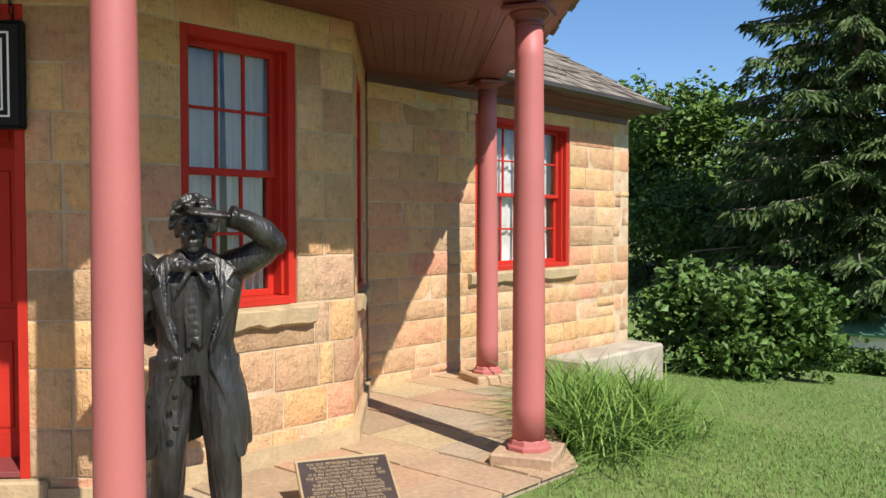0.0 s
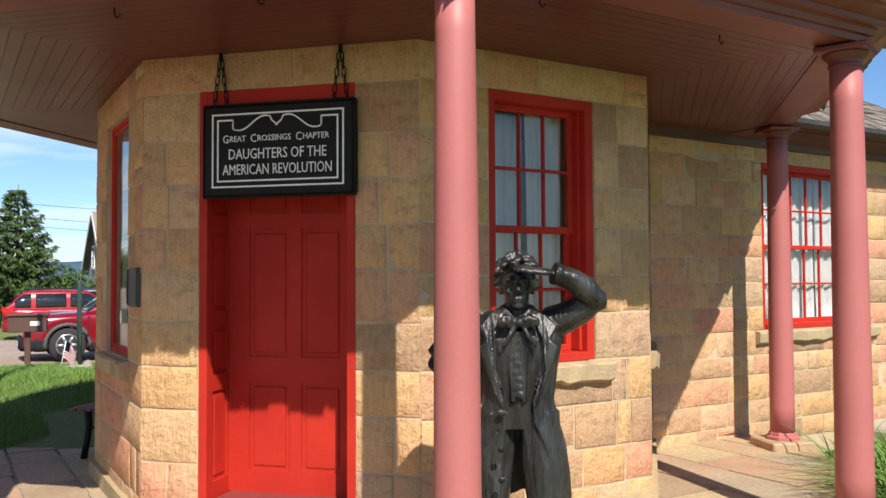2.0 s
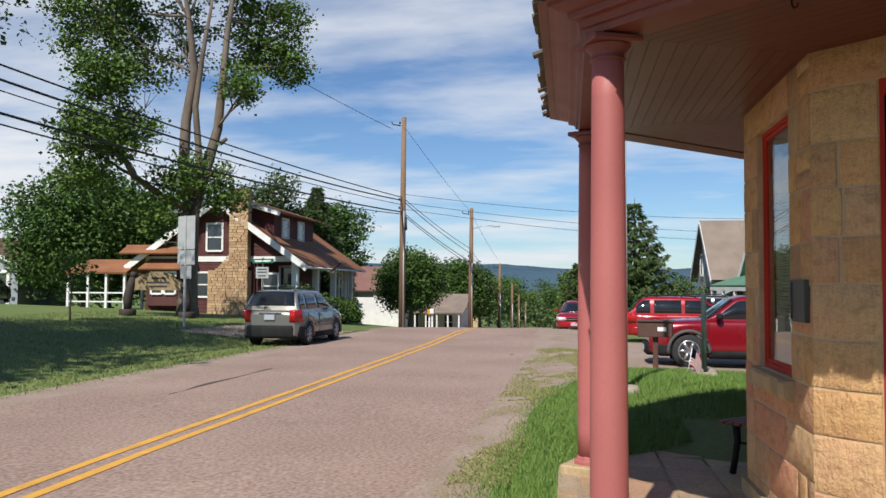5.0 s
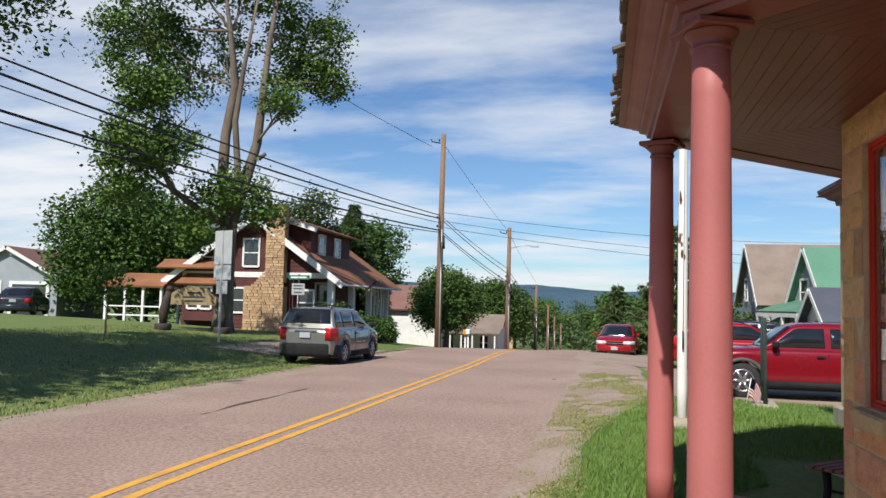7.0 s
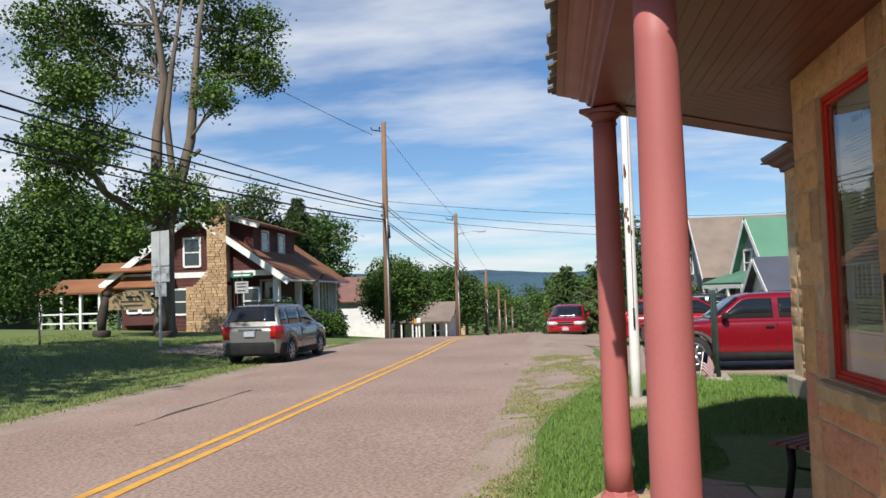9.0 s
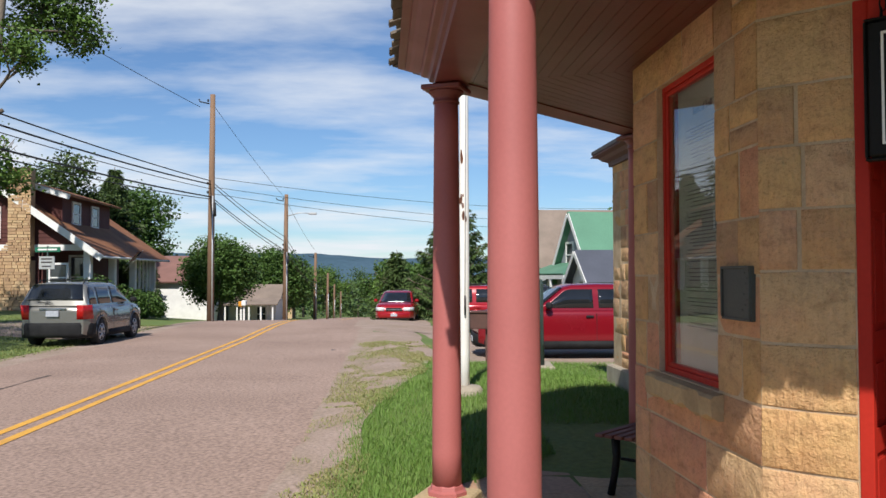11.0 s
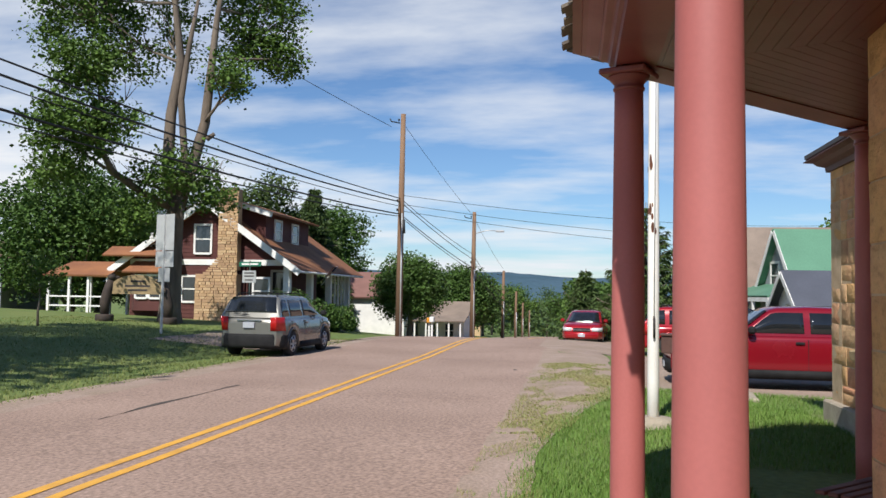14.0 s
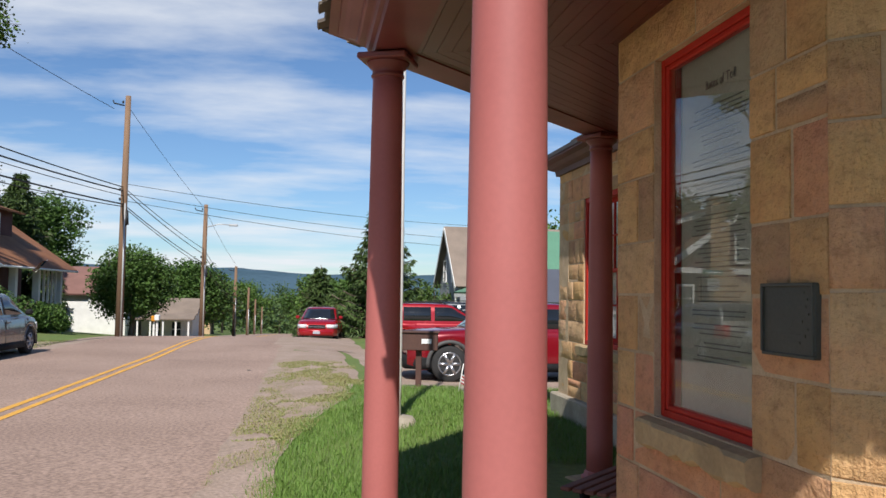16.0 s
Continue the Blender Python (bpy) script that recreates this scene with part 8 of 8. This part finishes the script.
def roadside_maple():
    """A tall old maple: a bole that forks into three leaning stems, a low side limb, open foliage in layered clumps."""
    x, y = -34.3, -16.75
    z = height(x, y)
    ob = empty("tree", pose(x, y, z, 0, 0, 26.7), "tall old maple with forking grey stems and open foliage", "tree")
    rnd = random.Random(21)
    bm, tips = bmesh.new(), []
    tube([(0, 0, -0.3), (0, -0.02, 0.5), (0, 0.03, 2.0), (0.02, 0.06, 3.6), (0, 0.1, 5.1)], [0.56, 0.43, 0.36, 0.33, 0.34], 12, bm)
    tube([(0, 0.02, 4.6), (0.1, -0.28, 6.4), (0.0, -0.22, 8.4), (0.2, 0.1, 10.6), (0.1, -0.2, 13.0), (0, -0.7, 16.0)], [0.27, 0.24, 0.21, 0.17, 0.11, 0.04], 10, bm)
    tube([(0, 0.2, 4.7), (-0.2, 0.62, 6.2), (-0.1, 1.12, 8.2), (0.0, 1.28, 10.2), (0.1, 1.45, 12.4), (0, 1.9, 16.0)], [0.26, 0.24, 0.20, 0.17, 0.12, 0.04], 10, bm)
    tube([(0.1, 0.15, 4.9), (0.3, 0.38, 6.4), (0.3, 0.15, 9.0), (0.3, 0.4, 11.2), (0.3, 0.9, 14.5)], [0.17, 0.15, 0.13, 0.10, 0.04], 8, bm)
    tube([(0, -0.1, 4.6), (0.8, -1.2, 5.1), (1.8, -2.2, 5.7), (2.6, -2.75, 6.7), (3.1, -3.4, 7.8)], [0.17, 0.15, 0.13, 0.10, 0.05], 8, bm)
    tube([(0, 1.2, 7.5), (0, 1.5, 7.75)], [0.11, 0.08], 7, bm)
    # foliage masses as (across, up, half width, half height, clusters, depth)
    masses = ((-4.1, 13.4, 2.2, 2.0, 190, -3.0), (-2.3, 12.0, 1.7, 1.5, 70, -3.2), (-3.3, 9.5, 1.15, 0.85, 92, 2.4), (-3.6, 7.1, 1.55, 1.15, 130, 2.6), (-2.1, 7.6, 0.9, 1.1, 35, 2.4), (-4.0, 5.6, 0.95, 0.55, 40, 2.4),
              (3.4, 13.2, 2.1, 2.1, 200, -2.4), (4.5, 11.4, 0.8, 0.7, 34, -2.0), (1.9, 9.8, 0.75, 0.75, 44, 1.4), (-0.3, 12.6, 1.5, 2.3, 44, -2.6), (0.6, 15.4, 2.6, 1.2, 110, -1.0), (-2.4, 15.6, 2.2, 1.1, 100, -1.0),
              (0.2, 5.8, 1.5, 0.9, 66, 1.8), (-1.3, 4.2, 0.75, 0.9, 42, 1.6), (1.5, 4.9, 0.9, 0.5, 26, 1.4))
    stems = ((-0.22, 8.4), (0.1, 10.6), (1.12, 8.2), (1.35, 11.0), (0.2, 9.5), (-2.4, 6.0), (-2.85, 7.0), (0.0, 5.2), (-0.2, 13.0), (1.5, 13.0))
    rs = np.random.RandomState(21)
    leaves = []
    for u, h, ru, rh, n, deep in masses:
        sy, sz = min(stems, key=lambda q: (q[0] - u) ** 2 + 1.6 * (q[1] + 0.8 - h) ** 2 + (9 if q[1] > h else 0))
        limbs(bm, (0, sy, sz), (deep + rnd.uniform(-0.3, 0.3), u - sy, max(0.3, h - sz)), math.hypot(u - sy, h - sz, deep) * 0.75, 0.075, 2, rnd, 0.5)
        heart = Vector((deep * 0.7, u * 0.8 + sy * 0.2, h - 0.45 * rh))
        for i in range(n):
            a, k, e = rnd.uniform(0, 6.28), rnd.uniform(0.25, 1.0) ** 0.55, rnd.uniform(-1, 1)
            flat = math.sqrt(1 - e * e * 0.8)
            wob = 1 + 0.28 * math.sin(3 * a + u * 2) * math.cos(2.3 * e + h)
            c = Vector((deep + 1.7 * k * flat * math.cos(a), u + ru * k * wob * flat * math.sin(a), h + rh * k * wob * e))
            if i % 5 == 0:
                tube([heart, heart.lerp(c, 0.55) + Vector((0, 0, 0.12)), c], [0.026, 0.017, 0.007], 4, bm)
            q = rnd.uniform(0.20, 0.36)
            leaves.append(rs.normal(size=(rnd.randint(22, 46), 3)) * np.array([q, q, q * 0.62]) + np.array(c))
    part("trunk", bm, M_BARK, ob)
    v, f = leaf_quads(np.concatenate(leaves), 0.155, rs, 0.15, 1.35)
    tagged(raw("crown", v, f, LEAF["maple_leaf"], ob), kind="stuff")
    return ob


roadside_maple()
broad_tree(-7.5, -16.5, 14, 6.0, 30, "large leafy tree shading the bank", "dark_leaf", 9000, 0.34, 0.28, 0.35)
broad_tree(-15.5, -17.8, 14, 5.6, 31, "large dark leafy tree overhanging the lawn", "dark_leaf", 42000, 0.16, 0.30, 0.35)
broad_tree(-49.5, -31.0, 9.3, 5.0, 32, "dense rounded dark green tree beside the brown house", "dark_leaf", 26000, 0.26, 0.04, 0.3, solid=1)
broad_tree(-53.0, -27.0, 8.5, 4.2, 33, "dark green tree behind the brown house", "dark_leaf", 18000, 0.26, 0.05, 0.25, solid=1)
broad_tree(-57.0, -33.8, 8.5, 3.8, 34, "dark green leafy tree behind the garage", "dark_leaf", 18000, 0.24, 0.04, 0.25, solid=1)
broad_tree(-55.2, -20.9, 10.4, 3.6, 35, "tall feathery pine behind the brown house", "spruce_needle", 20000, 0.22, 0.2, 0.25)
spruce(-57.5, -18.3, 9.6, 3.2, 36, "spruce behind the brown house roof", dense=1.6)
broad_tree(-72.0, -21.4, 11.0, 3.8, 37, "leafy tree behind the porch roof", "dark_leaf", 16000, 0.26, 0.15)
broad_tree(-51.8, -10.4, 5.2, 2.25, 38, "round clipped green tree by the white house", "dark_leaf", 24000, 0.16, 0.16, 0.16, solid=1)
broad_tree(-72.0, -9.6, 6.0, 3.0, 39, "green tree beyond the second pole", "dark_leaf", 16000, 0.22, 0.12, solid=1)
broad_tree(-27.6, -17.9, 2.6, 0.9, 40, "young sapling on the lawn", "maple_leaf", 900, 0.14, 0.35, 0.035)
for i, (x, y, h, r) in enumerate(((-39.3, -12.4, 1.5, 1.2), (-37.9, -13.2, 1.6, 1.3), (-40.6, -11.6, 1.3, 1.0))):
    shrub(x, y, h, r, 50 + i, "rounded dark green shrub at the porch corner", "dark_leaf", 4200, 0.12)
spruce(-45.5, 2.8, 7.0, 2.5, 60, "dense dark spruce by the drive", dense=1.5, size=0.28, droop=0.15)
shrub(-48.3, 5.9, 3.4, 1.6, 61, "tall rounded green arborvitae hedge", "arborvitae_leaf", 6000, 0.14)
spruce(-61.8, 0.1, 5.1, 1.8, 62, "spruce down the road", dense=1.2, droop=0.2)
for i, (x, y, h, r) in enumerate(((-70, 1.5, 4.6, 2.2), (-66, 3.2, 5.0, 2.4), (-78, 2.6, 5.4, 2.6))):
    broad_tree(x, y, h, r, 63 + i, "leafy tree beside the falling road", "dark_leaf", 5000, 0.28, 0.12)
broad_tree(-60, 18, 9, 4, 70, "green tree behind the grey house", "maple_leaf", 7000, 0.3, 0.15)
# side lawn
spruce(-6.7, 23.1, 17.0, 4.6, 80, "towering old spruce with drooping boughs beyond the side lawn", dense=2.4, droop=0.42, size=0.28, start=0.10)
spruce(-4.0, 26.5, 15.0, 4.4, 81, "tall spruce beside the larger one", dense=1.8, droop=0.4, size=0.30, start=0.10)
broad_tree(-14.6, 28.4, 7.0, 3.7, 82, "leafy tree behind the stone wing", "maple_leaf", 15000, 0.26, 0.12, 0.25)
broad_tree(-11.0, 31.0, 7.0, 3.6, 83, "leafy tree in the shade of the spruce", "dark_leaf", 9000, 0.28, 0.1, 0.25)
broad_tree(-18.4, 29.0, 5.6, 3.0, 84, "leafy tree at the back of the yard", "maple_leaf", 9000, 0.26, 0.12, 0.25)
for i, (x, y, h, r) in enumerate(((-9.5, 27.0, 5.0, 2.6), (-6.2, 28.5, 4.5, 2.6), (-2.0, 31, 5, 3), (-12.5, 26.5, 4.5, 2.4), (-13.0, 24.0, 4.2, 2.4), (-10.9, 24.9, 4.0, 2.3))):
    shrub(x, y, h, r, 85 + i, "dark undergrowth at the wood's edge", "dark_leaf", 7000, 0.17, name="undergrowth")
shrub(-5.15, 11.9, 1.75, 1.15, 90, "large grapevine-covered shrub behind the stone wing", "vine_leaf", 8500, 0.135, rx=1.75)
shrub(-4.75, 12.3, 1.45, 0.9, 91, "sprawling green vine beside the shrub", "vine_leaf", 4600, 0.125, rx=1.0)
for i, (x, y, h, r) in enumerate(((-4.3, 17.0, 0.5, 0.7), (-3.4, 17.2, 0.7, 0.5), (-2.6, 17.2, 0.7, 0.6), (-5.1, 16.8, 0.45, 0.7))):
    shrub(x, y, h, r, 95 + i, "leafy vegetable plants in the garden bed", "arborvitae_leaf", 1800, 0.13, name="garden_plant")


def far_woods():
    """Woods on the valley sides, as one mass of clumps."""
    rs = np.random.RandomState(77)
    blobs = []
    for i in range(260):
        x = -rs.uniform(80, 420)
        side = rs.choice([-1, 1])
        y = side * rs.uniform(9 + (-x - 80) * 0.01, 40 + (-x) * 0.35)
        h = min(14, max(4, rs.uniform(1.0, 4.2) - height(x, y)))
        blobs.append((x, y, height(x, y) + h * 0.5, h * 0.36, h * 0.36, h * 0.5))
    for i in range(120):
        x = -rs.uniform(130, 420)
        y = rs.uniform(-16, 16)
        h = min(12, max(4, rs.uniform(-1.0, 2.5) - height(x, y)))
        blobs.append((x, y, height(x, y) + h * 0.4, h * 0.5, h * 0.5, h * 0.45))
    v, f = leaf_quads(blob_points(rs, blobs, 90000, 0.3), 0.8, rs)
    tagged(raw("far_woods", v, f, LEAF["far_leaf"]), "green woods filling the valley beyond the crest", "woods", kind="stuff")
    blobs = []
    for i in range(110):
        x, y = rs.uniform(-55, 30), rs.uniform(48, 100)
        h = rs.uniform(5, 8)
        blobs.append((x, y, height(x, y) + h * 0.5, h * 0.45, h * 0.45, h * 0.55))
    v, f = leaf_quads(blob_points(rs, blobs, 40000, 0.3), 0.5, rs)
    tagged(raw("far_woods", v, f, LEAF["far_leaf"]), "woods behind the garden and the stone house", "woods", kind="stuff")


far_woods()
strip("road_patch", -17.0, -12.6, -6.66, -6.60, 0.034, M_TAR, "dark skid mark on the asphalt", "road mark", 0.1, 0.5, 55)
for i, (x0, x1, y) in enumerate(((-27.5, -24.2, -2.02), (-22.5, -21.6, -2.08))):
    strip("road_crack", x0, x1, y - 0.03, y + 0.03, 0.035, M_TAR, "dark broken crack near the road's edge", "road mark", 0.09, 0.12, 57 + i)

# ---- walls, stone by stone ----
for k in range(-4, 4):
    ops = OCT_OPEN.get(k, [])
    wall(f"wall_{k + 5}", face(k, A_WALL), -HALF, HALF, 3.3, ops, LEVELS if ops != [DOOR] else [-0.1, 0.16, 1.02, 2.72, 2.96], 70 + k, WALL_LABEL)
wall("wall_9", WM1, 5.2, WING_END_Y, 3.02, [(W2A, W2B, 1.02, 2.72)], [-0.1, 1.02, 2.72, 3.0], 91, "sunlit sandstone block wall of the side wing", unit=0.235)
wall("wall_10", WM2, WING_END_X, -8.9, 3.27, [(-12.65, -10.85, 1.02, 2.72)], [-0.1, 1.02, 2.72, 3.25], 92, "shaded sandstone block wall of the rear wing", unit=0.235)
wall("wall_11", pose(WING_X, WING_END_Y, 0, 0, 0, 180), 0, 5.0, 3.02, [], [-0.1, 1.02, 2.72, 3.0], 93, "sandstone gable wall of the side wing")
wall("wall_12", pose(WING_END_X, WING_Y, 0, 0, 0, -90), -5.0, 0, 3.27, [], [-0.1, 1.02, 2.72, 3.25], 94, "sandstone gable wall of the rear wing", unit=0.235)
part_back = bmesh.new()
box(part_back, (-13.5, 7.0, -0.3), (-8.7, 7.2, 3.27)), box(part_back, (-11.0, 5.2, -0.3), (-10.8, 9.9, 3.02))
tagged(part("wall_13", part_back, M_MORTAR), "plain rear walls closing the wings", "wall", kind="structure")
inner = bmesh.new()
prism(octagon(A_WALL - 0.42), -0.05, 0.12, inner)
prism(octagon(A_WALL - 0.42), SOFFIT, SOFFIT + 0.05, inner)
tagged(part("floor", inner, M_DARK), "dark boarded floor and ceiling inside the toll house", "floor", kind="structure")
porch_floor()
